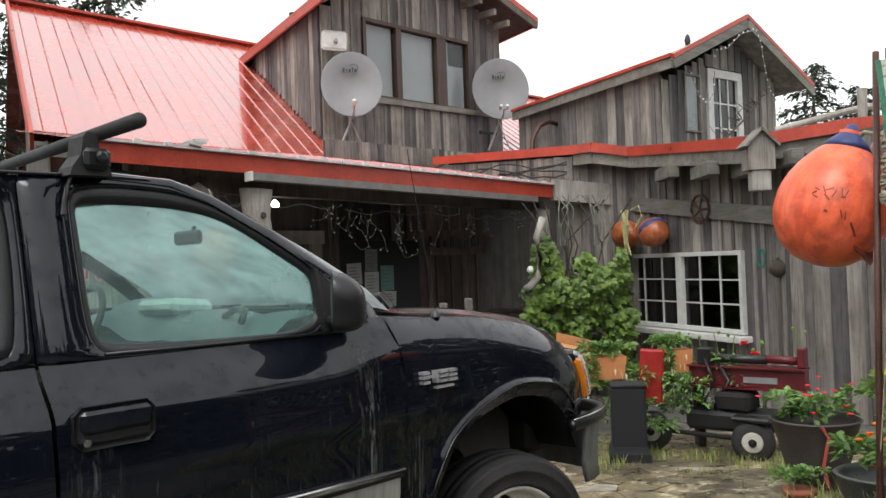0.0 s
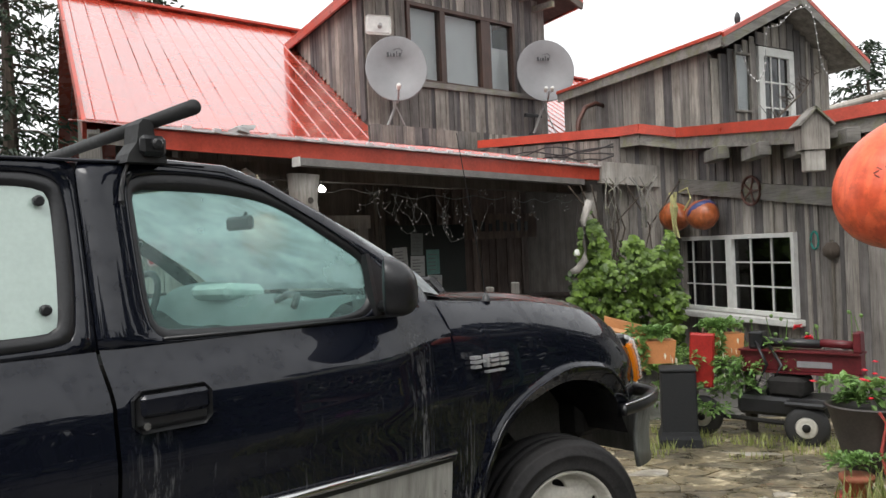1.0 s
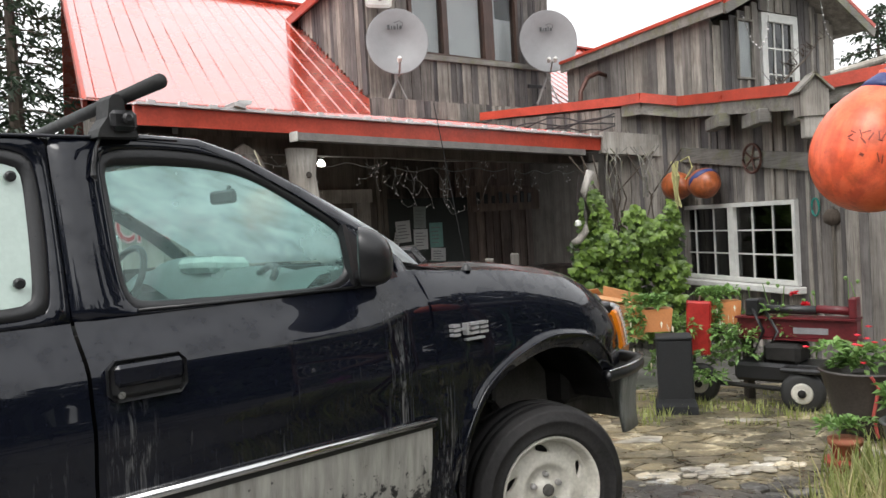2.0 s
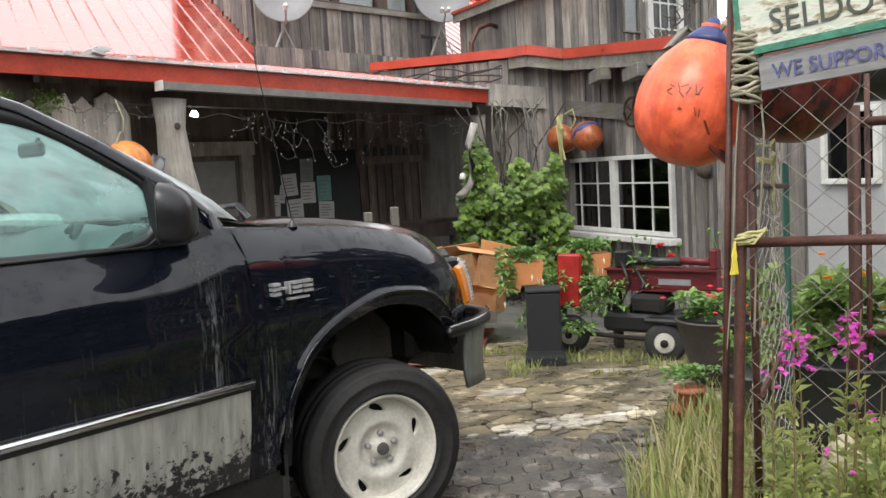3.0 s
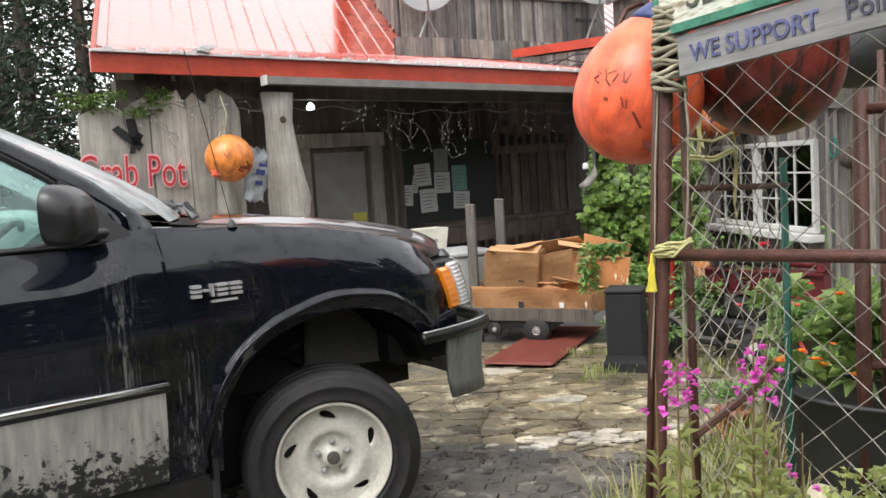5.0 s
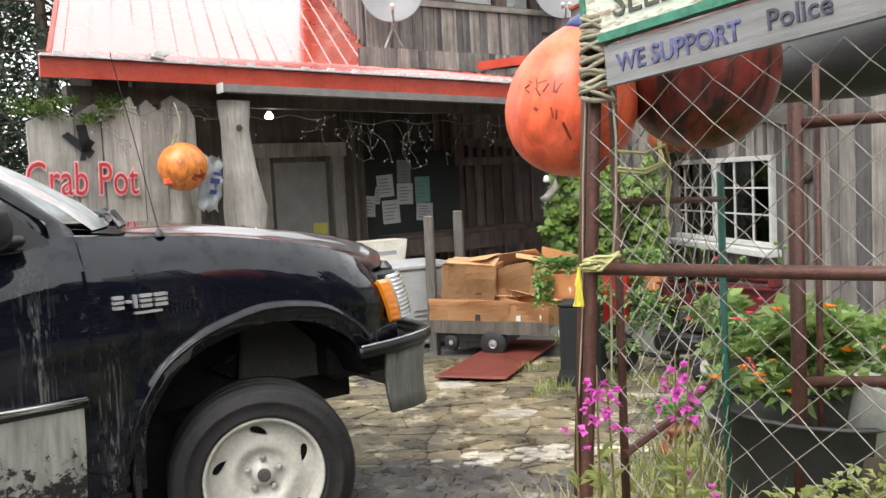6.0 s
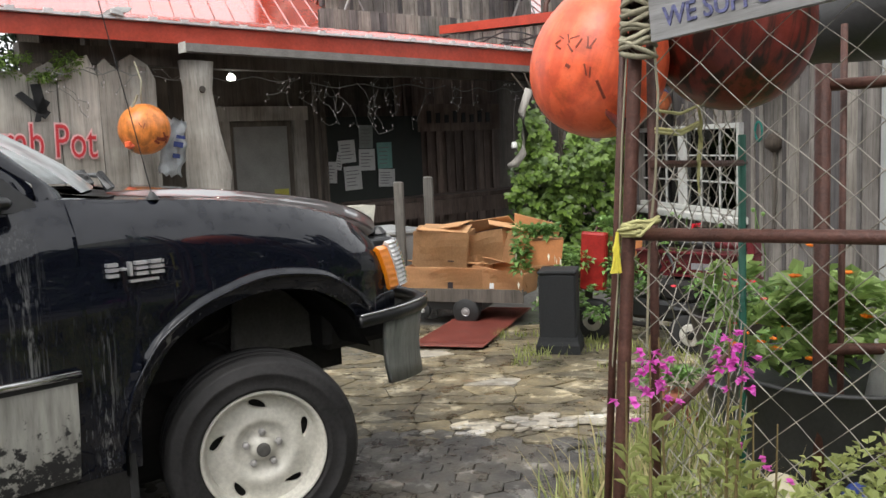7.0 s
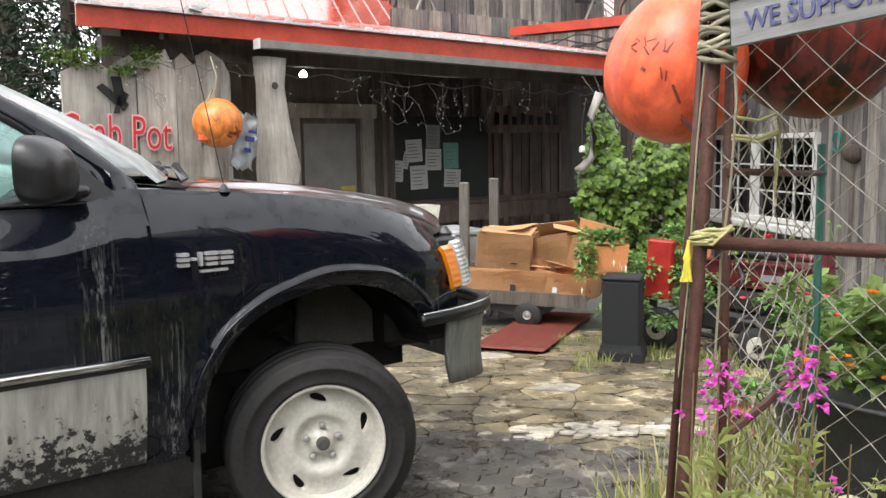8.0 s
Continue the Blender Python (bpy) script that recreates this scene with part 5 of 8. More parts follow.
part("rack_strap", tube([(-1.82, 0.03, 1.89), (-1.838, 0.035, 1.84), (-1.85, 0.03, 1.8), (-1.858, 0.02, 1.755), (-1.85, 0.02, 1.74)], [0.006, 0.006, 0.007, 0.01, 0.004], 6), BLACKPLASTIC, rk)
for yy in (1.8,):
    part("rack_tower", box(-1.95, -1.82, yy - 0.07, yy + 0.07, 1.88, 1.985, 0.03), BLACKPLASTIC, truck)

# ---- foliage ----


def leaf_mat(name, dark, light, trans=0.25):
    m = bpy.data.materials.new(name)
    t, b = nodes_of(m)
    g = t.nodes.new("ShaderNodeNewGeometry")
    n = noise_tex(t, coords(t, "Object"), 5.0, 3)
    c = ramp(t, g.outputs["Random Per Island"], [(0.0, dark), (0.6, light), (1.0, tuple(min(1, x * 1.5) for x in light))])
    c = mixc(t, 0.5, c, ramp(t, n, [(0.3, dark), (0.7, light)]))
    t.links.new(c, b.inputs["Base Color"])
    b.inputs["Roughness"].default_value = 0.42
    tr = t.nodes.new("ShaderNodeBsdfTranslucent")
    t.links.new(c, tr.inputs["Color"])
    mx = t.nodes.new("ShaderNodeMixShader")
    mx.inputs[0].default_value = trans
    t.links.new(b.outputs[0], mx.inputs[1])
    t.links.new(tr.outputs[0], mx.inputs[2])
    t.links.new(mx.outputs[0], t.nodes["Material Output"].inputs["Surface"])
    return m


VINE_L = leaf_mat("hop_vine_leaf", (0.03, 0.065, 0.012), (0.17, 0.27, 0.045))
POT_L = leaf_mat("pot_plant_leaf", (0.06, 0.13, 0.03), (0.24, 0.4, 0.12), 0.3)
FIR_L = leaf_mat("spruce_needle", (0.008, 0.02, 0.009), (0.03, 0.055, 0.025), 0.1)
GRASS_L = leaf_mat("yard_grass", (0.16, 0.2, 0.05), (0.42, 0.46, 0.17), 0.4)
DRYGRASS_L = leaf_mat("dry_grass", (0.22, 0.19, 0.08), (0.5, 0.44, 0.22), 0.3)
PINK = leaf_mat("magenta_petal", (0.5, 0.05, 0.36), (0.8, 0.14, 0.6), 0.4)
ORANGE_F = leaf_mat("orange_petal", (0.75, 0.16, 0.01), (0.9, 0.3, 0.02), 0.3)
RED_F = leaf_mat("red_petal", (0.6, 0.01, 0.03), (0.85, 0.05, 0.08), 0.3)
CREAM_F = leaf_mat("cream_petal", (0.6, 0.55, 0.4), (0.8, 0.75, 0.6), 0.3)
BARK = wood("rough_bark", (0.03, 0.022, 0.016), (0.11, 0.085, 0.065), spread=0.1)


def leaf(bm, p, d, size, wide=0.62, droop=0.25):
    """One folded leaf at p that points along d."""
    d = d.normalized()
    s = d.cross(Vector((random.uniform(-0.4, 0.4), random.uniform(-0.4, 0.4), 1)))
    if s.length < 1e-3:
        s = Vector((1, 0, 0))
    s.normalize()
    u = s.cross(d)
    a = bm.verts.new(p)
    l = bm.verts.new(p + d * size * 0.45 + s * size * wide * 0.5 + u * size * 0.12)
    r = bm.verts.new(p + d * size * 0.45 - s * size * wide * 0.5 + u * size * 0.12)
    t_ = bm.verts.new(p + d * size - Vector((0, 0, size * droop)))
    bm.faces.new((a, r, t_))
    bm.faces.new((a, t_, l))


def rnd_dir(up=0.2):
    a = random.uniform(0, math.tau)
    z = random.uniform(-0.6, 0.8) + up
    return Vector((math.cos(a), math.sin(a), z)).normalized()


def bush(centres, count, size, out=1.0, up=0.2, bm=None):
    """Leaves over a set of (centre, radii) lumps, thicker towards the outside."""
    bm = bm or bmesh.new()
    for c, r in centres:
        c, r = Vector(c), Vector(r)
        for _ in range(count):
            d = rnd_dir(up)
            k = random.uniform(0.35, 1.0) ** 0.6
            k *= 0.75 + 0.45 * noise.noise(Vector(d) * 2.3 + c * 3)
            p = c + Vector((d.x * r.x, d.y * r.y, d.z * r.z)) * k
            leaf(bm, p, d * out + rnd_dir(0) * 0.7, size * random.uniform(0.55, 1.25))
    return bm


def blades(spots, height, width, bm=None, lean=0.5):
    bm = bm or bmesh.new()
    for x, y, z in spots:
        h = height * random.uniform(0.4, 1.2)
        a = random.uniform(0, math.tau)
        d = Vector((math.cos(a), math.sin(a), 0))
        s = Vector((-d.y, d.x, 0)) * width * random.uniform(0.6, 1.3)
        b = random.uniform(0.1, lean)
        pts = [Vector((x, y, z)) + d * (h * b * f * f) + Vector((0, 0, h * (f - 0.25 * b * f * f))) for f in (0, 0.4, 0.75, 1.0)]
        l = [bm.verts.new(p - s * (1 - f)) for p, f in zip(pts[:3], (0, 0.25, 0.6))]
        r = [bm.verts.new(p + s * (1 - f)) for p, f in zip(pts[:3], (0, 0.25, 0.6))]
        t_ = bm.verts.new(pts[3])
        for k in range(2):
            bm.faces.new((l[k], r[k], r[k + 1], l[k + 1]))
        bm.faces.new((l[2], r[2], t_))
    return bm


def conifer(x, y, z, h, spread, label, seed):
    random.seed(seed)
    t_ = base("conifer", pose(x, y, z), label, "tree", "trees round the yard")
    part("trunk", tube([(0, 0, -0.3), (0.05, 0, h * 0.4), (0, 0.05, h * 0.97)], [h * 0.022, h * 0.016, 0.02], 8), BARK, t_)
    bm, lm = bmesh.new(), bmesh.new()
    nb = int(26 + h * 4)
    for k in range(nb):
        f = (k + 0.5) / nb
        zz = h * (0.12 + 0.86 * f)
        ln = spread * (1 - f) ** 0.8 * random.uniform(0.65, 1.2) + 0.15
        a = k * 2.4 + random.uniform(-0.4, 0.4)
        d = Vector((math.cos(a), math.sin(a), 0))
        p0, p1 = Vector((0, 0, zz)), Vector((0, 0, zz - ln * 0.25)) + d * ln
        tube([p0, p0.lerp(p1, 0.5) + Vector((0, 0, ln * 0.06)), p1], [0.03, 0.02, 0.008], 4, bm)
        for q in range(int(30 + 26 * ln)):
            g = random.uniform(0.15, 1.0)
            p = p0.lerp(p1, g) + Vector((random.gauss(0, 0.1 + 0.08 * ln), random.gauss(0, 0.1 + 0.08 * ln), random.gauss(-0.03, 0.07)))
            leaf(lm, p, d * 0.7 + rnd_dir(-0.2) * 0.8, random.uniform(0.12, 0.3), 0.35, 0.3)
    part("branchwork", bm, BARK, t_)
    part("crown", lm, FIR_L, t_)
    return t_


random.seed(5)
for k, (x, y, h, sp) in enumerate(((-10.5, 19, 11, 2.6), (-13.5, 21, 13, 3.0), (-8.6, 23, 12, 2.6), (-16.5, 24, 14, 3.2), (-19, 19, 12, 3.0), (-12.5, 27, 15, 3.2))):
    conifer(x, y, -0.3, h, sp, "tall dark spruce tree behind the house", 20 + k)
conifer(13.2, 31, 0, 8.3, 3.9, "distant dark pine over the roofline", 31)
conifer(15.8, 33, 0, 7.8, 4.0, "distant dark pine over the roofline", 32)
# unseen woods closing the yard behind and beside the camera; they darken truck reflections
random.seed(8)
bm = bmesh.new()
for k in range(90):
    a = radians(150 + 275 * k / 90)
    r = random.uniform(11, 16)
    x, y = 1 + r * math.cos(a), r * math.sin(a) - 1.5
    if y > 9 or (y > 4 and x < 8):
        continue
    h = random.uniform(5.5, 9) * (0.8 if y < 2 else 1.0)
    for j in range(700):
        f = random.random() ** 0.8
        d = random.uniform(0, math.tau)
        rr = (1.7 * (1 - f) + 0.25) * random.uniform(0.3, 1.1)
        leaf(bm, Vector((x + rr * math.cos(d), y + rr * math.sin(d), h * f)), Vector((math.cos(d), math.sin(d), -0.3)), random.uniform(0.25, 0.6), 0.7)
tagged(mesh_ob("woods", bm, FIR_L), "unseen dark woods round the camera's side of the yard", "woods", kind="stuff")

# ---- sign, posts and hangings along the porch front (house frame) ----
random.seed(11)
H = HOUSE
palings = base("driftwood_sign", H, "tall driftwood slabs with a red lettered sign", "sign")
xs_ = [3.5, 3.9, 4.14, 4.5, 4.73, 5.06]
for k, s in enumerate(xs_[:-1]):
    w_ = xs_[k + 1] - s
    pts = [(0, -0.35), (w_ - 0.004, -0.35), (w_ - 0.006, 1.0), (w_ - 0.004, 2.24 + 0.1 * (k % 2)), (w_ * 0.8, 2.3 + 0.07 * (k % 3)), (w_ * 0.35, 2.26 + 0.05 * k), (0.006, 2.2 + 0.05 * k), (0.0, 1.1)]
    ob = part("slab", rag(prism(pts, 0.05), 0.012, 6), PALELOG, palings)
    ob.location = (s, 7.62 + 0.012 * (k % 2) + (0.06 if k == 4 else 0), 0)
REDLET = mat("red_sign_paint", (0.5, 0.03, 0.04), 0.5, vary=0.2)
PINKLET = mat("faded_pink_outline", (0.72, 0.42, 0.42), 0.6, vary=0.2)
lettering("lettering_edge", "Crab Pot", 0.43, PINKLET, palings, pose(3.44, 7.595, 1.56, 0, 2, 0), 0.014, "faded pink letter outlines", 0.62)
lettering("lettering", "Crab Pot", 0.43, REDLET, palings, pose(3.44, 7.588, 1.56, 0, 2, 0), -0.003, "red painted letters", 0.62)
bm = bmesh.new()
for (x, z, a, l, w_) in ((3.97, 2.05, 100, 0.26, 0.1), (3.93, 2.0, 140, 0.3, 0.07), (4.0, 1.98, 60, 0.12, 0.07), (3.96, 1.9, 80, 0.1, 0.05)):
    b2 = beam((-l / 2, 0, 0), (l / 2, 0, 0), 0.012, w_)
    bmesh.ops.transform(b2, verts=b2.verts[:], matrix=pose(x, 7.59, z, 0, -a, 0))
    me = bpy.data.meshes.new("x")
    b2.to_mesh(me)
    bm.from_mesh(me)
part("painted_mark", rag(bm, 0.03, 14, (0, 2)), BLACKPLASTIC, palings, "dark painted wing shape")


def log_post(s, n, z0, z1, r, bend, label, seed):
    random.seed(seed)
    p = base("porch_post", H, label, "post", "driftwood posts of the porch")
    pts = [(s + bend * math.sin(f * 3.0) + random.uniform(-0.01, 0.01), n, z0 + (z1 - z0) * f) for f in (0, 0.15, 0.3, 0.45, 0.6, 0.75, 0.9, 1.0)]
    rs = [r * 1.25, r * 1.05, r, r * 1.1, r * 1.32, r * 0.95, r * 1.0, r * 1.08]
    part("trunk", rag(rag(tube(pts, rs, 18), 0.05, 3), 0.012, 11), PALELOG, p, "", True)
    for k in range(2):
        zz = z0 + (z1 - z0) * random.uniform(0.4, 0.9)
        part("knot", lathe([(0.035, 0), (0.03, 0.012), (0.012, 0.014)], 10, None, pose(s + random.uniform(-0.06, 0.06), n - r * 1.0, zz, 90)), DARKWOOD, p)
    return p


log_post(5.4, 7.55, -0.3, 2.4, 0.15, 0.06, "pale knotty driftwood porch post", 3)
log_post(4.88, 7.75, -0.3, 2.36, 0.11, -0.03, "pale driftwood porch post behind a buoy", 4)
log_post(10.3, 7.6, -0.4, 2.3, 0.1, 0.05, "gnarled driftwood corner post in the vine", 6)


def buoy_mat(name, base_c, mark, runs=0.35):
    m = bpy.data.materials.new(name)
    t, b = nodes_of(m)
    v = coords(t, "Object")
    n1, n2 = noise_tex(t, v, 9, 5, 0.65), noise_tex(t, v, 45, 4)
    c = ramp(t, n1, [(0.3, tuple(x * 0.55 for x in base_c)), (0.5, base_c), (0.72, tuple(min(1, x * 1.25 + 0.03) for x in base_c))])
    c = mixc(t, ramp(t, n2, [(0.6, (0, 0, 0)), (0.75, (0.5,) * 3)]), c, mark)
    # grime that has run down the skin, and bruised patches
    run = noise_tex(t, coords(t, "Object", (9, 9, 1.1)), 2.2, 4, 0.6)
    c = mixc(t, ramp(t, run, [(0.48, (0, 0, 0)), (0.6, (runs,) * 3)]), c, mark)
    patch = noise_tex(t, v, 3.2, 5, 0.7)
    c = mixc(t, ramp(t, patch, [(0.57, (0, 0, 0)), (0.63, (runs * 0.6,) * 3)]), c, mark)
    t.links.new(c, b.inputs["Base Color"])
    b.inputs["Roughness"].default_value = 0.34
    bump(t, b, n1, 0.15, 0.01)
    return m


BUOY = buoy_mat("scuffed_orange_vinyl", (0.92, 0.155, 0.06), (0.5, 0.045, 0.03), 0.35)
# red taken dark for grime and for the shade behind the sign
BUOYDARK = buoy_mat("grimy_shaded_red_vinyl", (0.2, 0.032, 0.022), (0.022, 0.016, 0.012), 0.95)
BUOYPALE = buoy_mat("faded_orange_vinyl", (0.75, 0.24, 0.05), (0.2, 0.07, 0.03))
BLUEVINYL = mat("dark_blue_vinyl", (0.03, 0.045, 0.16), 0.45, vary=0.3)
ROPE = wood("twisted_rope", (0.2, 0.18, 0.12), (0.42, 0.39, 0.28), 0.9, 0.1)
YROPE = mat("yellow_green_rope", (0.42, 0.4, 0.18), 0.8, vary=0.3, fine=120)
INK = mat("black_marker", (0.03, 0.02, 0.02), 0.6)
FADEDINK = mat("faded_marker", (0.22, 0.04, 0.02), 0.6, vary=0.5)


def teardrop(r, h, squash=1.0):
    prof = []
    for k in range(25):
        f = k / 24
        a = math.pi * (1 - f)
        rr = r * math.sin(a) ** 0.9
        zz = -r * math.cos(math.pi * f)
        if zz > 0:
            rr = r * max(0.2, 1 - (zz / r) ** 2.2)
            zz = zz / r * h
        prof.append((max(rr, 0.004), zz * (squash if zz < 0 else 1)))
    return lathe(prof, 40)


def scribble(parent, r, spots):
    for az, el, l, w_, tilt in spots:
        b2 = box(-l / 2, l / 2, -0.002, 0.002, -w_ / 2, w_ / 2)
        ob = part("mark", b2, FADEDINK, parent)
        ob.matrix_basis = pose(0, 0, 0, 0, 0, az) @ pose(0, -r * math.cos(radians(el)) * 1.005, r * math.sin(radians(el)), -el, 0, 0) @ pose(0, 0, 0, 0, tilt, 0)


def buoy(name, m, r, h, material, label, blue=True, marks=()):
    b_ = base(name, m, label, "buoy")
    ball = [(max(0.004, r * math.sin(math.pi * k / 24)), -r * math.cos(math.pi * k / 24)) for k in range(25)]
    body_ = part("float", teardrop(r, h) if blue else lathe(ball, 40), material, b_, "", True)
    if blue:
        part("cap", lathe([(r * 0.44, h * 0.77), (r * 0.37, h * 0.85), (r * 0.25, h * 0.93), (r * 0.13, h * 1.01), (r * 0.09, h * 1.08), (r * 0.03, h * 1.1)], 20), BLUEVINYL, b_, "dark blue moulded rope eye", True)
    scribble(b_, r, marks)
    return b_


small = buoy("hanging_buoy", H @ pose(4.72, 7.2, 1.755), 0.225, 0.225, BUOYPALE, "small faded orange buoy hanging at the porch post", False, ((-30, 8, 0.05, 0.006, 60), (-22, 6, 0.05, 0.006, -70), (18, -25, 0.1, 0.03, 8), (32, -22, 0.08, 0.025, -12), (8, -32, 0.06, 0.02, 30), (26, -14, 0.05, 0.015, 50), (40, -28, 0.06, 0.02, 70)))
part("rope", tube([(0, 0, 0.16), (-0.02, -0.03, 0.3), (0.01, 0.0, 0.42), (0.0, 0.1, 0.6)], 0.008, 6), ROPE, small)
part("rope", tube([(-0.05, -0.03, 0.3), (-0.15, -0.05, 0.1), (-0.18, -0.05, -0.12), (-0.14, -0.04, -0.2)], 0.012, 6), ROPE, small)
part("knot", rag(lathe([(0.01, 0), (0.05, 0.02), (0.05, 0.06), (0.01, 0.08)], 10, None, pose(-0.16, -0.06, -0.17)), 0.01, 20), BUOY, small, "frayed red rope end")
ban = base("banner", H @ pose(4.93, 7.25, 1.48, 0, 10, 0), "crumpled white and blue plastic banner", "banner")
bm = bmesh.new()
g = [[bm.verts.new((-0.06 + 0.22 * i / 8, 0.035 * math.sin(i * 1.7 + j * 0.8) + 0.03 * math.sin(j * 2.1 - i), 0.52 * j / 10 - 0.14 + 0.02 * math.sin(i * 2.3))) for i in range(9)] for j in range(11)]
for a, b in zip(g, g[1:]):
    for i in range(8):
        bm.faces.new((a[i], a[i + 1], b[i + 1], b[i]))
bmesh.ops.solidify(bm, geom=bm.faces[:], thickness=0.004)
part("sheet", bm, mat("white_plastic_sheet", (0.7, 0.73, 0.76), 0.35, vary=0.15), ban, "", True)
for k, (x, z, w_, h_) in enumerate(((0.03, 0.12, 0.09, 0.05), (0.05, 0.2, 0.08, 0.03), (0.03, 0.02, 0.07, 0.04))):
    part("print_bar", box(x, x + w_, -0.045, -0.041, z, z + h_), BLUEVINYL, ban)

# moss and creeper over the tops of the slabs
moss = base("creeper", H @ pose(3.5, 7.55, 2.22), "green creeper hanging over the driftwood slabs", "creeper")
random.seed(17)
part("foliage", bush([((random.uniform(-0.1, 0.75), random.uniform(-0.05, 0.1), random.uniform(0.0, 0.2)), (0.14, 0.06, 0.09)) for _ in range(16)], 90, 0.035, 1, -0.2), VINE_L, moss)
# lamp under the porch and its line
lamp = base("porch_lamp", H @ pose(6.12, 8.2, 2.325), "small lit bulb under the porch roof", "lamp")
part("bulb", lathe([(0.005, -0.05), (0.04, -0.035), (0.045, -0.01), (0.022, 0.02), (0.015, 0.035)], 14), glow("lit_bulb", (1.0, 0.95, 0.85), 25.0), lamp, "", True)
part("socket", lathe([(0.018, 0.03), (0.018, 0.09)], 10), BLACKPLASTIC, lamp)
part("cable", tube([(0, 0, 0.09), (0.8, 0, 0.06), (2.0, 0.02, 0.03), (3.4, 0, 0.05)], 0.008, 5), WHITEPAINT, lamp)

# door at the back of the porch
SCREEN = mat("dusty_screen", (0.26, 0.26, 0.25), 0.6, vary=0.25, scale=4)
pd = base("porch_door", H, "weathered grey door frame with a dusty glass door", "door")
bm = box(6.57, 6.73, 9.5, 9.62, -0.3, 2.05)
part("jamb", bm, PALELOG, pd)
part("jamb", box(7.64, 7.82, 9.5, 9.62, -0.3, 2.05), PALELOG, pd)
part("lintel", box(6.5, 7.86, 9.49, 9.62, 1.9, 2.08), PALELOG, pd)
part("leaf", box(6.73, 7.64, 9.56, 9.6, -0.25, 1.9), DARKWOOD, pd)
part("glazing", box(6.8, 7.56, 9.545, 9.56, 0.55, 1.83), SCREEN, pd, "dusty glass")
part("notice", box(7.32, 7.53, 9.535, 9.54, 0.86, 1.02), mat("yellow_notice", (0.55, 0.5, 0.1), 0.6), pd, "yellow notice")
# notice wall
nb = base("notice_board", H, "dark board with pinned paper notices", "notice board")
NB_N = 9.9
part("panel", box(8.3, 10.1, NB_N, NB_N + 0.04, 0.6, 1.95), mat("green_black_board", (0.035, 0.042, 0.038), 0.7, vary=0.3), nb)
part("edge", box(8.27, 8.31, NB_N - 0.02, NB_N + 0.04, 0.6, 1.95), BROWNWOOD, nb)
PAPER = mat("white_paper", (0.66, 0.67, 0.66), 0.8, vary=0.08)
PRINT = mat("grey_print", (0.25, 0.25, 0.26), 0.8)
for (s, z, w_, h_, tilt, kind_) in ((8.72, 1.46, 0.28, 0.32, -3, 0), (9.06, 1.66, 0.24, 0.33, 2, 2), (9.06, 1.33, 0.28, 0.31, 1, 0), (8.8, 1.08, 0.3, 0.34, -2, 0), (8.42, 1.18, 0.22, 0.3, 4, 0), (8.58, 1.33, 0.1, 0.25, 12, 0), (9.38, 1.38, 0.27, 0.38, 0, 1), (9.4, 1.05, 0.3, 0.26, 3, 0)):
    sh = part("sheet", box(-w_ / 2, w_ / 2, -0.006, 0.0, -h_ / 2, h_ / 2), (PAPER, mat("green_poster", (0.2, 0.4, 0.36), 0.6), mat("grey_photo", (0.3, 0.34, 0.32), 0.5))[kind_], nb)
    sh.matrix_basis = pose(s, NB_N - 0.012, z, 0, tilt, 0)
    for q in range(5):
        part("text_bar", box(-w_ * 0.38, w_ * random.uniform(0.1, 0.38), -0.009, -0.006, h_ * (0.3 - 0.15 * q) - 0.006, h_ * (0.3 - 0.15 * q) + 0.006), PRINT, sh)
fish = base("fish_sign", H, "dark hand-lettered board under the porch ceiling", "sign")
part("plank", box(9.75, 11.4, 9.5, 9.54, 1.7, 2.1), RECESS, fish)
for q in range(8):
    part("letter_bar", box(9.9 + q * 0.17, 9.98 + q * 0.17, 9.49, 9.5, 1.82, 2.0 - 0.03 * (q % 3)), BLACKPLASTIC, fish)
bench = base("work_bench", H, "long plank bench under the porch roof", "bench")
part("top", box(8.3, 11.6, 9.0, 9.5, 0.72, 0.78, 0.01), RECESS, bench)
for x in (8.45, 9.9, 11.4):
    part("leg", box(x - 0.05, x + 0.05, 9.05, 9.15, -0.4, 0.72), RECESS, bench)
part("front_board", box(8.3, 11.6, 8.985, 9.0, 0.5, 0.72), RECESS, bench)
# fairy lights hanging in tangles below the porch edge
random.seed(14)
WIRE = mat("pale_wire", (0.2, 0.2, 0.19), 0.5)
fl = base("fairy_lights", H, "tangled unlit fairy lights under the porch edge", "string lights")
for (s0, s1, n, drop, count) in ((4.0, 4.9, 7.5, 0.32, 5), (5.0, 6.6, 7.7, 0.35, 7), (6.9, 8.9, 7.9, 0.55, 16), (8.9, 10.2, 7.8, 0.3, 6)):
    for k in range(count):
        s = random.uniform(s0, s1)
        z = 2.32 - 0.02 * (s - 4)
        pts = [Vector((s, n + random.uniform(-0.1, 0.1), z))]
        for j in range(8):
            pts.append(pts[-1] + Vector((random.uniform(-0.09, 0.11), random.uniform(-0.03, 0.03), random.uniform(-drop * 0.3, drop * 0.12))))
        part("wire", tube(pts, 0.003, 4), WIRE, fl)
        for q in pts[2::2]:
            part("mini_bulb", lathe([(0.002, 0), (0.006, 0.01), (0.003, 0.024)], 6, None, Matrix.Translation(q) @ pose(0, 0, 0, random.uniform(0, 180), 0, 0)), SHEETWHITE, fl)
    part("wire", tube([(s0 + (s1 - s0) * f, n, 2.3 - 0.02 * (s0 - 4) - 0.05 * math.sin(f * 9) ** 2) for f in [i / 16 for i in range(17)]], 0.005, 4), WIRE, fl)
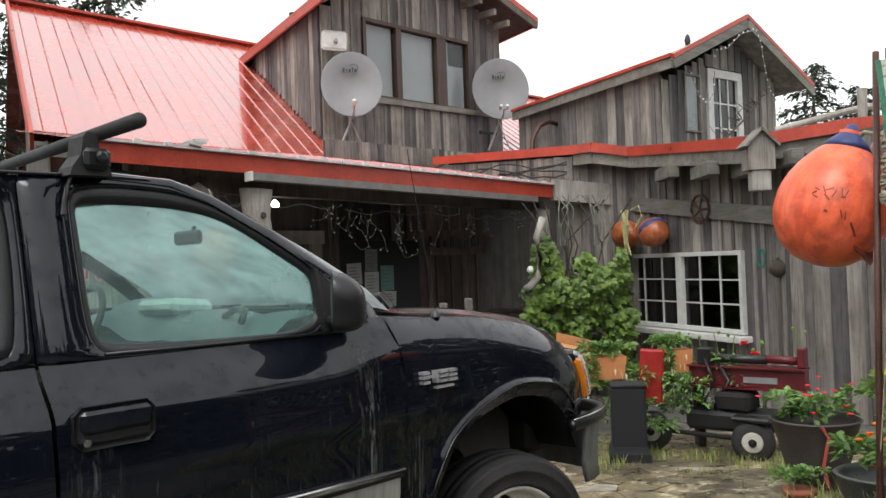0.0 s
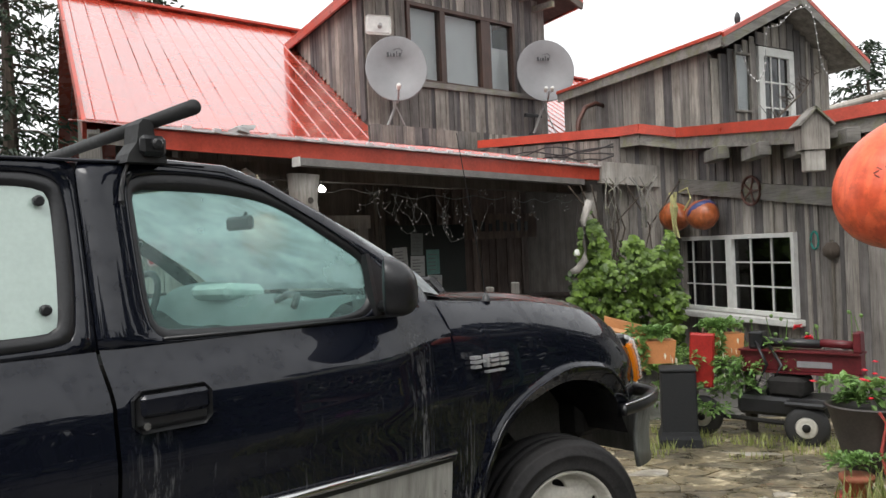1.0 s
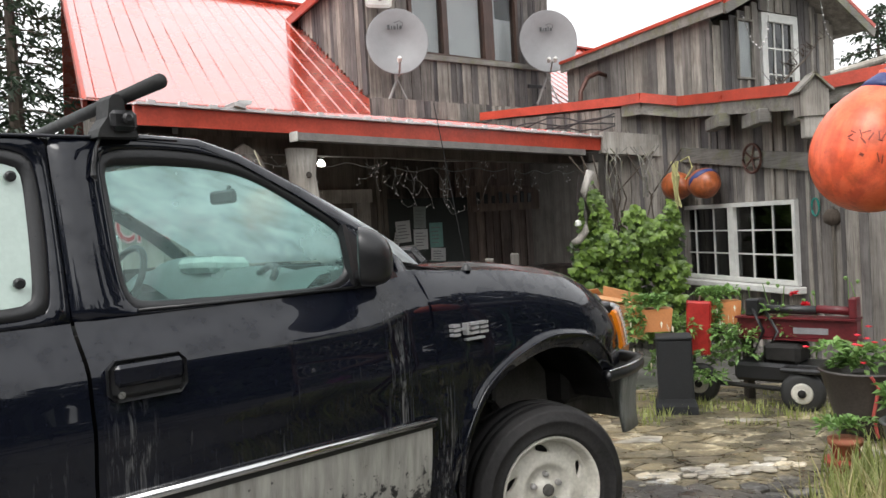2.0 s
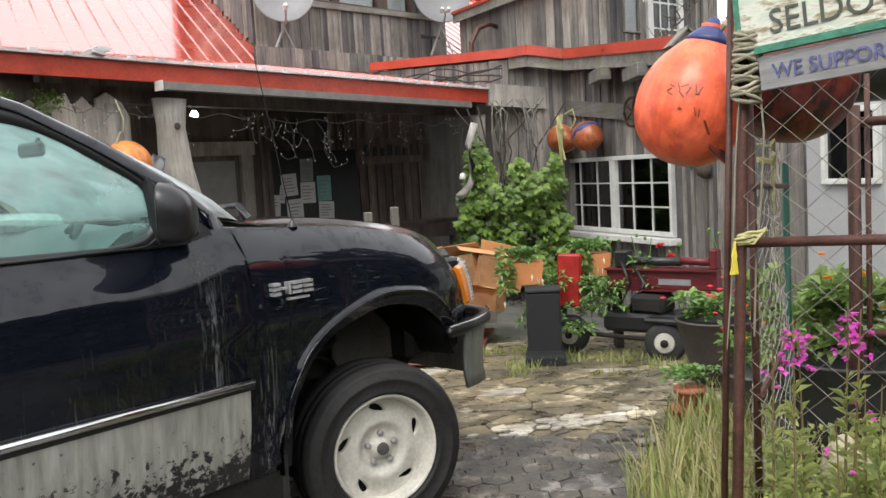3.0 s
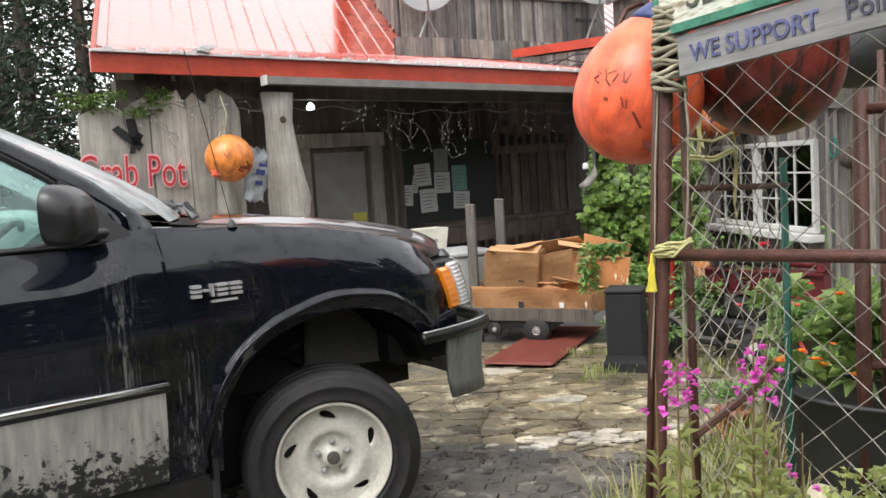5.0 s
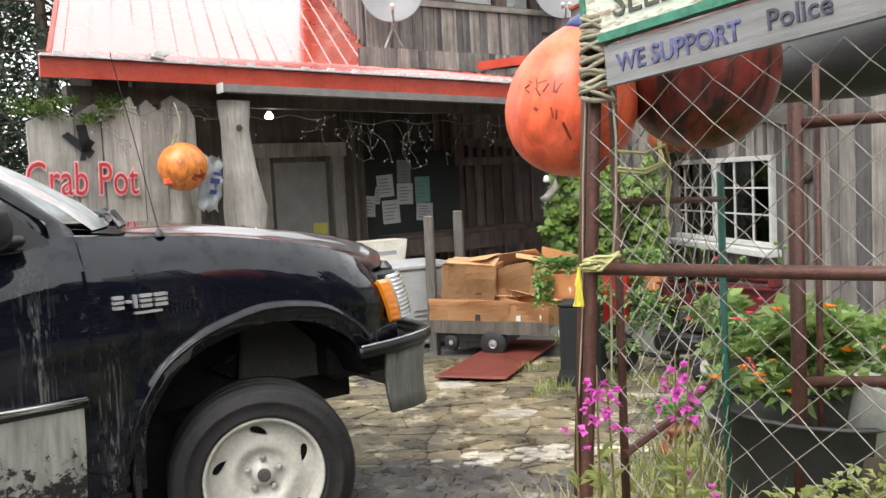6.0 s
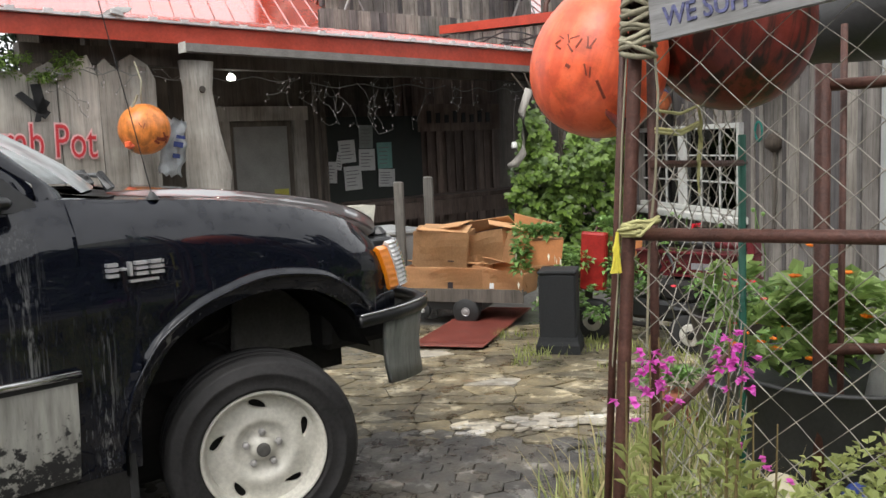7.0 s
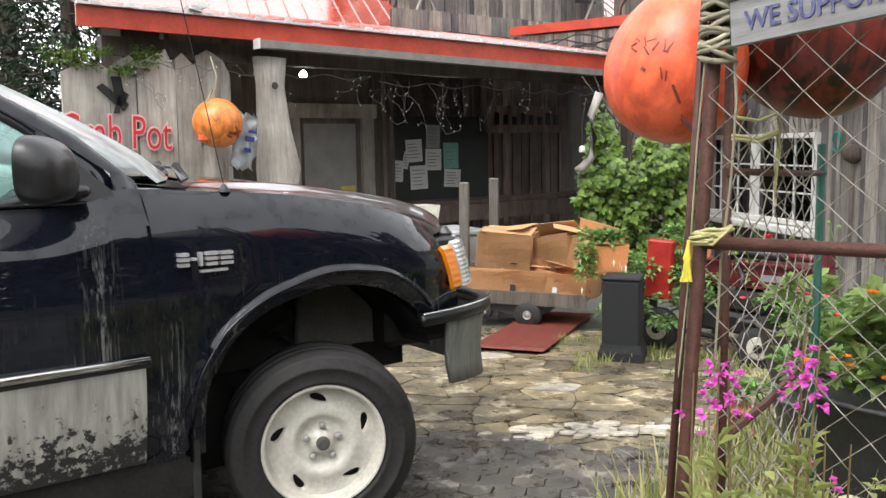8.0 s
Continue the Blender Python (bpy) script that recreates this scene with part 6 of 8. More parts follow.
fl2 = base("fairy_lights", G2, "unlit fairy lights draped along the cabin gable", "string lights")
pts = [(-0.32, -0.42, 4.2), (-0.1, -0.4, 3.85), (0.12, -0.38, 3.75), (0.28, -0.4, 3.95), (0.32, -0.42, 4.55), (0.6, -0.44, 4.62), (0.95, -0.46, 4.88), (1.35, -0.46, 5.0), (1.5, -0.46, 4.8), (1.62, -0.44, 4.4), (1.75, -0.42, 4.1), (1.95, -0.42, 3.95)]
part("wire", tube(pts, 0.007, 4), WIRE, fl2)
for a, b in zip(pts, pts[1:]):
    for f in (0.15, 0.5, 0.85):
        part("mini_bulb", lathe([(0.006, 0), (0.014, 0.012), (0.006, 0.03)], 6, None, Matrix.Translation(Vector(a).lerp(Vector(b), f))), SHEETWHITE, fl2)

# ---- dishes and aerials on the roofs ----
DISHGREY = mat("grey_dish_paint", (0.2, 0.2, 0.205), 0.45, vary=0.1)


def dish(m, r, label, legs):
    d = base("satellite_dish", m, label, "satellite dish", "satellite dishes on the dormer")
    prof = [(0.004, 0.0), (r * 0.3, r * 0.03), (r * 0.6, r * 0.1), (r * 0.85, r * 0.2), (r * 0.97, r * 0.26), (r, r * 0.26), (r, r * 0.285), (r * 0.97, r * 0.29), (r * 0.6, r * 0.14), (0.004, r * 0.05)]
    bm = lathe(prof, 40, None, pose(0, 0, 0, 90) @ Matrix.Diagonal((0.94, 1.04, 1, 1)))
    part("reflector", bm, DISHGREY, d, "", True)
    part("arm", tube([(0, -0.02, -r), (0, -0.3, -r * 0.95), (0, -0.42, -r * 0.8)], 0.018, 6), GALV, d)
    for dx in ((-0.06, 0.06) if legs else (0,)):
        part("feed_horn", lathe([(0.03, -0.06), (0.045, 0.0), (0.03, 0.06)], 10, None, pose(dx, -0.42, -r * 0.76, 70)), WHITEPAINT, d)
    part("mast", tube([(0, 0.1, -r * 0.2), (-0.05, 0.15, -r * 1.1), (-0.25, 0.2, -r * 1.9)], 0.025, 8), GALV, d)
    part("brace", tube([(-0.05, 0.12, -r * 0.9), (0.2, 0.25, -r * 1.9)], 0.012, 6), GALV, d)
    # plain mark in place of a printed one
    for (x0, x1, z0, z1) in ((-0.15, -0.11, 0.22, 0.3), (-0.09, -0.07, 0.22, 0.28), (-0.05, -0.01, 0.22, 0.28), (0.01, 0.03, 0.22, 0.31), (0.05, 0.09, 0.22, 0.28)):
        part("print_bar", box(x0, x1, -0.135, -0.128, z0, z1), BLACKPLASTIC, d)
    part("print_arc", tube([(-0.04, -0.14, 0.33), (0.05, -0.15, 0.36), (0.11, -0.15, 0.32), (0.1, -0.14, 0.26)], 0.006, 5), BLACKPLASTIC, d)
    return d


dish(pose(-1.42, 14.95, 4.6, -10, 0, 10), 0.555, "large grey satellite dish on the dormer corner", False)
dish(pose(1.26, 17.75, 4.98, -8, 0, 6), 0.61, "large grey satellite dish with twin feed", True)
pa = base("panel_aerial", pose(-1.69, 14.95, 5.4, -5, 3, 15), "small square white panel aerial on the dormer", "aerial")
part("panel", box(-0.22, 0.22, -0.05, 0.0, -0.17, 0.17, 0.04), WHITEPAINT, pa)
part("horn", lathe([(0.04, 0), (0.03, 0.1)], 10, None, pose(0.02, -0.05, -0.03, 90)), GALV, pa)
part("bracket", tube([(0, 0, 0), (0.1, 0.25, -0.05)], 0.02, 6), GALV, pa)
pp = base("roof_pipe", H, "rusty bent pipe hoop on the porch roof", "pipe")
part("hoop", tube([(11.95, 9.0, 3.1), (12.0, 9.0, 3.6), (12.2, 9.0, 3.85), (12.5, 9.0, 3.95), (12.75, 9.0, 3.92)], 0.04, 8), RUST, pp, "", True)
# plain dark shapes in place of bird-like forms on ridge and wall
FEATHER = mat("plain_black", (0.02, 0.02, 0.022), 0.5)
fi = base("ridge_finial", pose(4.3, 15.0, 5.12) @ Matrix.Scale(0.6, 4), "plain dark shape in place of a bird on the cabin ridge", "finial")
part("knob", lathe([(0.02, -0.1), (0.07, 0.0), (0.09, 0.12), (0.06, 0.24), (0.02, 0.3)], 12), FEATHER, fi, "", True)
vn = base("wall_ornament", H @ pose(13.75, 11.4, 4.15), "small plain dark shape on the dormer wall", "ornament")
part("blade", rag(box(-0.3, 0.2, -0.02, 0.02, -0.03, 0.05, 0.01), 0.03, 9), FEATHER, vn)
part("rod", tube([(0, 0, 0), (0.02, 0.05, -0.3), (0.1, 0.25, -0.32)], 0.012, 6), FEATHER, vn)
tr = base("driftwood_rail", pose(0, 0, 0), "weathered driftwood rail on the deck edge", "rail")
part("pole", rag(tube([(3.9, 10.2, 2.95), (4.6, 9.9, 3.1), (5.6, 9.4, 3.2), (6.6, 9.0, 3.35)], 0.04, 8), 0.02, 5), PALELOG, tr)
for x, y in ((4.5, 9.4), (5.3, 9.1)):
    part("post", rag(tube([(x, y, 2.7), (x + 0.02, y, 3.25)], 0.05, 8), 0.01, 8), PALELOG, tr)
random.seed(141)
db = base("dead_branch", G2 @ pose(0.15, -0.5, 3.05), "dark dead branch leaning at the cabin door", "branch")
part("limb", tube([(-0.1, 0, 0), (0.4, 0.02, 0.3), (0.9, 0.0, 0.62), (1.35, 0.05, 0.95)], [0.02, 0.016, 0.012, 0.006], 6), BARK, db)
for k in range(26):
    f = random.random()
    p = Vector((-0.1, 0, 0)).lerp(Vector((1.35, 0.05, 0.95)), f)
    part("twig", tube([p, p + Vector((random.uniform(-0.25, 0.1), random.uniform(-0.05, 0.05), random.uniform(0.02, 0.14))), p + Vector((random.uniform(-0.4, 0.15), random.uniform(-0.08, 0.08), random.uniform(-0.1, 0.28)))], [0.008, 0.006, 0.004], 4), BARK, db)
bh = base("bird_house", pose(3.4, 9.3, 2.33), "weathered wooden bird house on the deck edge", "bird house")
part("box", prism([(-0.14, 0.1), (0.14, 0.1), (0.14, 0.36), (0.0, 0.5), (-0.14, 0.36)], 0.22), GREYWOOD, bh)
part("roof_board", beam((-0.18, 0.1, 0.34), (0.01, 0.1, 0.53), 0.3, 0.02), GREYBEAM, bh)
part("roof_board", beam((0.18, 0.1, 0.34), (-0.01, 0.1, 0.53), 0.3, 0.02), GREYBEAM, bh)
part("post_block", box(-0.1, 0.1, 0.02, 0.16, -0.12, 0.1, 0.01), PALELOG, bh)

# ---- gate, signs and buoys beside the camera's way ----
random.seed(21)
PX, PY = 1.677, 3.358
MESHWIRE = mat("tarnished_mesh_wire", (0.3, 0.28, 0.24), 0.45, 0.6, vary=0.4, scale=10)
gate = base("gate", pose(PX, PY, 0, 0, 0, -32), "rusty pipe gate hung with wire mesh", "gate")


def lean(z):
    """The post stands out of plumb."""
    return 0.024 * (z - 1.25), 0.068 * (z - 1.25)


part("post", tube([(*lean(z), z) for z in (-0.1, 0.4, 0.8, 1.25, 1.7, 2.3)], 0.0195, 14), RUST, gate, "rusty round gate post", True)
part("hinge_post", tube([(lean(z)[0] - 0.052, lean(z)[1] + 0.03, z) for z in (-0.1, 1.25, 2.3)], 0.012, 8), RUST, gate, "", True)
part("rail", tube([(0.0, 0, 1.24), (0.7, 0, 1.252), (1.5, 0, 1.27)], 0.018, 12), RUST, gate, "rusty round middle rail", True)
part("end_post", tube([(1.5, 0, -0.1), (1.5, 0, 2.2)], 0.02, 10), RUST, gate, "", True)
part("bottom_rail", tube([(0, 0, 0.12), (1.5, 0, 0.12)], 0.016, 8), RUST, gate, "", True)


def chain_link(x0, x1, z0, z1, w, h, r, sag=0.0):
    """Woven wire mesh: zigzag wires that hook into each other."""
    bm = bmesh.new()
    k = 0
    x = x0
    while x < x1:
        pts = []
        z, side = z0, 0
        while z <= z1:
            off = w / 2 if (side + k) % 2 else 0.0
            xx = x + off
            j = 0.012 * noise.noise(Vector((xx * 4, z * 4, 1.7)))
            pts.append((xx + j, (0.004 if side % 2 else -0.004) + sag * math.sin(z * 3 + x * 5) * 0.02, z + 0.6 * j))
            z += h / 2
            side += 1
        if len(pts) > 1:
            tube(pts, r, 4, bm)
        x += w / 2
        k += 1
    return bm


part("wire_mesh", chain_link(0.02, 1.48, 0.14, 1.84, 0.125, 0.115, 0.0022, 0.4), MESHWIRE, gate, "diamond wire mesh")
side = base("side_fence", pose(1.735, 3.42, 0, 0, 0, 58), "narrow wire-mesh fence panel behind the gate", "fence")
part("inner_post", tube([(0.04, 0, -0.1), (0.04, 0, 1.95)], 0.014, 8), RUST, side, "", True)
part("green_post", tube([(0.78, 0, -0.1), (0.77, 0, 1.5)], 0.014, 8), mat("green_steel_post", (0.02, 0.12, 0.08), 0.5), side, "green steel fence post", True)
part("wire_mesh", chain_link(0.03, 0.78, 0.1, 1.62, 0.1, 0.1, 0.002, 1.0), MESHWIRE, side, "sagging diamond wire mesh")
part("cross_stick", tube([(0.02, -0.01, 1.43), (0.5, -0.02, 1.41), (0.8, 0.0, 1.4)], 0.012, 6), RUST, side)
part("cross_stick", tube([(0.02, -0.01, 0.66), (0.3, -0.02, 0.7), (0.6, -0.02, 0.76)], 0.013, 6), RUST, side)
for z in (1.53, 1.58, 1.52):
    part("tie_rope", tube([(0.0, -0.03, z), (0.12, -0.05, z - 0.01), (0.28, -0.04, z + 0.015), (0.33, -0.03, z - 0.04), (0.3, -0.03, z - 0.15), (0.31, -0.03, z - 0.2)], 0.005, 5), YROPE, side)
frame2 = base("inner_gate", pose(2.37, 3.925, 0, 0, 0, -6), "second rusty pipe frame behind the gate", "gate")
part("post", tube([(0, 0, -0.1), (0.0, 0, 1.72)], 0.026, 10), RUST, frame2, "", True)
part("thin_post", tube([(0.075, 0.05, -0.1), (0.075, 0.05, 1.85)], 0.012, 8), RUST, frame2, "", True)
for z in (1.65, 0.76):
    part("rail", tube([(0, 0, z), (1.2, 0, z + 0.02)], 0.02, 8), RUST, frame2, "", True)
# rope lashed round the post, and the yellow knot
lash = base("rope_lashing", pose(PX + 0.012, PY + 0.03, 0, 2.6, 3.2, 0) @ pose(-0.075, 0.055, 0), "old rope lashed round the gate post", "rope")
for k in range(13):
    z = 1.735 + k * 0.019
    part("turn", tube([((0.042 + 0.004 * random.random()) * math.cos(a * math.tau / 14), 0.042 * math.sin(a * math.tau / 14), z + 0.012 * math.sin(a * math.tau / 14 + (k % 2) * 3)) for a in range(14)], 0.0085, 6, None, True), ROPE, lash, "", True)
cross = random.Random(5)
for k in range(11):
    z, lean = 1.745 + k * 0.02, cross.uniform(0.006, 0.03) * (1 if k % 3 else -1)
    part("turn", tube([(0.049 * math.cos(a * math.tau / 14), 0.049 * math.sin(a * math.tau / 14), z + lean * math.cos(a * math.tau / 14) + cross.uniform(-0.003, 0.003)) for a in range(14)], 0.0068, 6, None, True), ROPE, lash, "", True)
part("loose_end", tube([(0.04, -0.02, 1.75), (0.055, -0.03, 1.62), (0.06, -0.02, 1.4), (0.05, -0.03, 1.2), (0.06, -0.02, 0.9)], 0.004, 5), ROPE, lash)
part("loose_end", tube([(-0.032, -0.015, 1.75), (-0.036, -0.02, 1.5), (-0.03, -0.02, 1.1), (-0.036, -0.02, 0.85), (-0.03, -0.02, 0.5)], 0.0028, 5), ROPE, lash)
kn = base("yellow_knot", pose(PX + 0.01, PY - 0.025, 1.25), "yellow rope knot and tassel on the gate", "rope")
for k in range(9):
    a, b = random.uniform(-0.05, 0.06), random.uniform(-0.016, 0.028)
    part("strand", tube([(-0.04 + random.uniform(-0.01, 0.02), 0.0, b), (a * 0.3, -0.022, b + random.uniform(-0.018, 0.018)), (0.05 + random.uniform(0, 0.025), 0.0, random.uniform(-0.01, 0.04)), (0.016, 0.04, b)], 0.005, 5), YROPE, kn, "", True)
bm = bmesh.new()
for k in range(10):
    tube([(-0.045, -0.01, 0.0), (-0.05 + random.uniform(-0.008, 0.008), -0.012, -0.05), (-0.05 + random.uniform(-0.014, 0.014), -0.01, -0.115)], 0.004, 4, bm)
part("tassel", bm, mat("bright_yellow_cord", (0.75, 0.65, 0.08), 0.7), kn, "bright yellow frayed tassel")
# sign boards on the gate
SIGNM = pose(1.745, 3.31, 1.758, 0, -4.5, -42)
s1 = base("support_sign", SIGNM, "grey weathered board with blue hand lettering", "sign")
part("plank", rag(box(0.0, 1.05, -0.01, 0.012, 0.0, 0.112, 0.002), 0.003, 12), wood("pale_sign_plank", (0.18, 0.18, 0.18), (0.4, 0.4, 0.4), 0.7, 0.05, 0), s1)
BLUEINK = mat("blue_marker", (0.1, 0.105, 0.22), 0.65, vary=0.7, scale=30)
lettering("lettering", "WE SUPPORT", 0.07, BLUEINK, s1, pose(0.045, -0.0125, 0.032, 0, 0, 0), 0.001, "blue letters", 0.92)
lettering("lettering", "Police", 0.068, mat("black_paint_marker", (0.06, 0.06, 0.09), 0.6), s1, pose(0.5, -0.0125, 0.036), 0.0004, "dark letters", 1.0)
s2 = base("town_sign", SIGNM @ pose(-0.05, 0.0, 0.135), "peeling pale sign board with a green edge", "sign")
def sign_face():
    m = bpy.data.materials.new("peeling_sign_paint")
    t, b = nodes_of(m)
    n = noise_tex(t, coords(t, "Object", (8, 8, 40)), 1.0, 6, 0.7)
    c = ramp(t, n, [(0.42, (0.55, 0.6, 0.5)), (0.5, (0.7, 0.7, 0.6)), (0.6, (0.28, 0.22, 0.13))])
    t.links.new(c, b.inputs["Base Color"])
    b.inputs["Roughness"].default_value = 0.7
    bump(t, b, n, 0.3, 0.004)
    return m
part("plank", box(0.0, 1.2, -0.016, 0.016, 0.0, 0.36, 0.002), sign_face(), s2)
GREENP = mat("chipped_green_paint", (0.05, 0.2, 0.13), 0.6, vary=0.5, scale=20)
part("edge", box(-0.004, 1.2, -0.022, 0.018, -0.012, 0.012), GREENP, s2, "chipped green edge")
part("edge", box(-0.012, 0.006, -0.022, 0.018, 0.0, 0.36), GREENP, s2, "chipped green edge")
lettering("lettering", "SELDOV", 0.115, mat("dark_sign_letters", (0.08, 0.09, 0.07), 0.7), s2, pose(0.1, -0.0185, 0.045), 0.0, "dark letters", 0.95)
for q in range(4):
    part("letter_bar", box(0.04 + q * 0.1, 0.1 + q * 0.1, -0.019, -0.016, 0.19, 0.27), PRINT, s2)
# buoys on the gate
big = buoy("gate_buoy", pose(1.625, 3.706, 1.725, 0, 17, 0), 0.214, 0.33, BUOY, "big scuffed orange buoy with a blue top hanging on the gate", True, ((-40, 13, 0.02, 0.004, 20), (-42, 9, 0.02, 0.004, -40), (-40, 5, 0.02, 0.004, 20), (-33, 13, 0.03, 0.004, 60), (-28, 15, 0.03, 0.004, -30), (-23, 11, 0.03, 0.004, -70), (-29, 6, 0.03, 0.004, 40), (-16, 13, 0.035, 0.004, 75), (-12, 13, 0.035, 0.004, -70), (-14, 9, 0.015, 0.004, 0), (-27, -8, 0.014, 0.01, 20), (-12, -8, 0.035, 0.004, 65), (-8, -9, 0.03, 0.004, 80), (4, -20, 0.06, 0.008, 50)))
part("eye_rope", tube([(0, 0, 0.27), (0.03, -0.05, 0.33), (0.07, -0.2, 0.3), (0.08, -0.32, 0.2)], 0.009, 6), ROPE, big)
part("patch", rag(lathe([(0.004, 0), (0.07, -0.004), (0.075, 0.004), (0.004, 0.006)], 9, None, pose(0.1, -0.125, -0.115, 60, 0, 35)), 0.01, 14), BUOYDARK, big, "darker worn patch")
buoy("red_buoy", pose(2.05, 3.78, 1.83, 0, 10, 0), 0.25, 0.38, BUOYDARK, "grimy red buoy coloured dark for the shade behind the sign", True)
hull = base("boat_hull", pose(3.0, 4.35, 2.02, 0, -14, -20), "dark upturned boat hull above the gate", "boat")
bm = lathe([(0.02, -0.75), (0.16, -0.6), (0.26, -0.3), (0.3, 0.1), (0.28, 0.6), (0.2, 1.0)], 20, None, pose(0, 0, 0, 0, 90, 0) @ Matrix.Diagonal((0.75, 1, 1, 1)))
part("shell", bm, mat("black_hull_paint", (0.03, 0.03, 0.03), 0.5, vary=0.4), hull, "", True)
# pair of small buoys and rope on the wing wall
pr = base("wall_buoys", WX @ pose(-1.75, -0.3, 1.9), "two faded orange buoys hung with yellow rope on the wall", "buoy")
WALLBUOY = buoy_mat("dull_orange_vinyl", (0.42, 0.11, 0.035), (0.1, 0.04, 0.02))
for dx, mt in ((-0.3, WALLBUOY), (0.32, WALLBUOY)):
    bm = lathe([(0.01, -0.26), (0.12, -0.2), (0.19, -0.05), (0.2, 0.08), (0.14, 0.2), (0.05, 0.27)], 20, None, pose(dx, 0, -0.02, 0, 90 if dx > 0 else -80, 0))
    part("float", bm, mt, pr, "", True)
part("blue_band", lathe([(0.1, 0.02), (0.19, -0.02), (0.205, -0.07), (0.19, -0.1)], 20, None, pose(0.3, 0, 0.06, 0, -40, 0)), BLUEVINYL, pr, "dark blue end", True)
for k in range(9):
    part("rope", tube([(-0.02 + random.uniform(-0.1, 0.1), -0.2, 0.3), (random.uniform(-0.1, 0.12), -0.22, 0.1), (0.02 + random.uniform(-0.09, 0.09), -0.2, -0.25 - 0.2 * random.random())], 0.011, 5), YROPE, pr)
part("rope", tube([(0.05, -0.15, 0.3), (0.25, -0.15, 0.34), (0.32, -0.15, 0.2), (0.2, -0.18, 0.05)], 0.012, 5), YROPE, pr)
wo = base("iron_wheel", WX @ pose(-0.63, -0.12, 2.13) @ Matrix.Scale(0.88, 4), "rusty spoked iron wheel on the wall", "wheel")
part("ring", tube([(0.2 * math.cos(k * math.tau / 24), 0, 0.2 * math.sin(k * math.tau / 24)) for k in range(24)], 0.02, 6, None, True), RUST, wo, "", True)
for k in range(5):
    a = k * math.tau / 5
    part("spoke", tube([(0, 0, 0), (0.2 * math.cos(a), 0, 0.2 * math.sin(a))], 0.014, 6), RUST, wo)
gp = base("net_float", WX @ pose(0.4, -0.06, 1.5), "teal rope loop and wooden float on the wall", "float")
part("loop", tube([(0.06 * math.cos(k * 0.6), -0.01, 0.1 * math.sin(k * 0.6)) for k in range(11)], 0.012, 5, None, True), mat("teal_rope", (0.02, 0.2, 0.16), 0.8), gp)
part("float", lathe([(0.01, -0.1), (0.09, -0.05), (0.1, 0.02), (0.05, 0.09)], 14, None, pose(0.25, 0, -0.12)), BARK, gp, "", True)
part("hanging_rope", tube([(0.25, 0, 0.0), (0.26, 0, -0.5), (0.24, 0, -1.1)], 0.02, 6), DARKWOOD, gp)
# pale painted boarding and its window at the far end of the wing
pale = base("pale_annex", WX, "pale painted annex wall with a small window", "wall")
PALEPAINT = mat("greyed_white_boarding", (0.36, 0.365, 0.365), 0.6, vary=0.12, scale=3)
part("panel", box(2.2, 4.6, -0.12, -0.04, -0.3, 2.3), PALEPAINT, pale)
window(pale, "annex_window", 2.42, 3.05, 1.22, 1.9, -0.13, 1, 1, 0.05, WHITEPAINT, PANE, 0.04)

# ---- yard: cart with boxes ----
random.seed(33)
CARD = mat("brown_cardboard", (0.52, 0.28, 0.13), 0.8, vary=0.18, scale=4, relief=0.08)
CARD2 = mat("damp_cardboard", (0.42, 0.235, 0.11), 0.75, vary=0.25, scale=4, relief=0.08)
cart = base("garden_cart", pose(0.75, 9.08, lie(0, 9.08), 0, 0, -14), "low flat cart piled with cardboard", "cart")
part("deck", box(-0.58, 0.6, -0.32, 0.35, 0.3, 0.335, 0.004), GREYBEAM, cart)
part("side_board", box(-0.58, 0.6, -0.34, -0.32, 0.24, 0.36), DARKWOOD, cart)
for x in (-0.38, 0.05):
    wv_ = part("wheel", lathe([(0.03, -0.04), (0.115, -0.045), (0.13, -0.025), (0.13, 0.025), (0.115, 0.045), (0.03, 0.04)], 28, None, pose(0, 0, 0, 90)), BLACKRUB, cart, "", True)
    wv_.location = (x + 0.0, -0.3, 0.15)
    wv_.scale = (1, 1, 1) if x > 0 else (0.55, 0.6, 0.55)
    part("hub", lathe([(0.042, 0.0), (0.038, 0.01), (0.03, 0.004), (0.012, 0.012)], 16, None, pose(0, -0.045, 0, 90)), GALV, wv_, "pale wheel hub")
part("leg", tube([(-0.52, -0.3, 0.3), (-0.52, -0.3, 0.02)], 0.02, 6), BLACKPLASTIC, cart)
part("axle_box", box(-0.5, 0.2, -0.3, 0.3, 0.16, 0.3), BLACKPLASTIC, cart)


def crinkle(x0, x1, y, z, th):
    """A buckled cardboard wall."""
    bm = bmesh.new()
    a = random.uniform(0, 6)
    g = [[bm.verts.new((x0 + (x1 - x0) * i / 8, y - 0.016 * abs(math.sin(a + i * 0.42 + j * 0.3)), z * j / 5)) for i in range(9)] for j in range(6)]
    for p, q in zip(g, g[1:]):
        for i in range(8):
            bm.faces.new((p[i], p[i + 1], q[i + 1], q[i]))
    bmesh.ops.solidify(bm, geom=bm.faces[:], thickness=th)
    bmesh.ops.recalc_face_normals(bm, faces=bm.faces[:])
    return bm


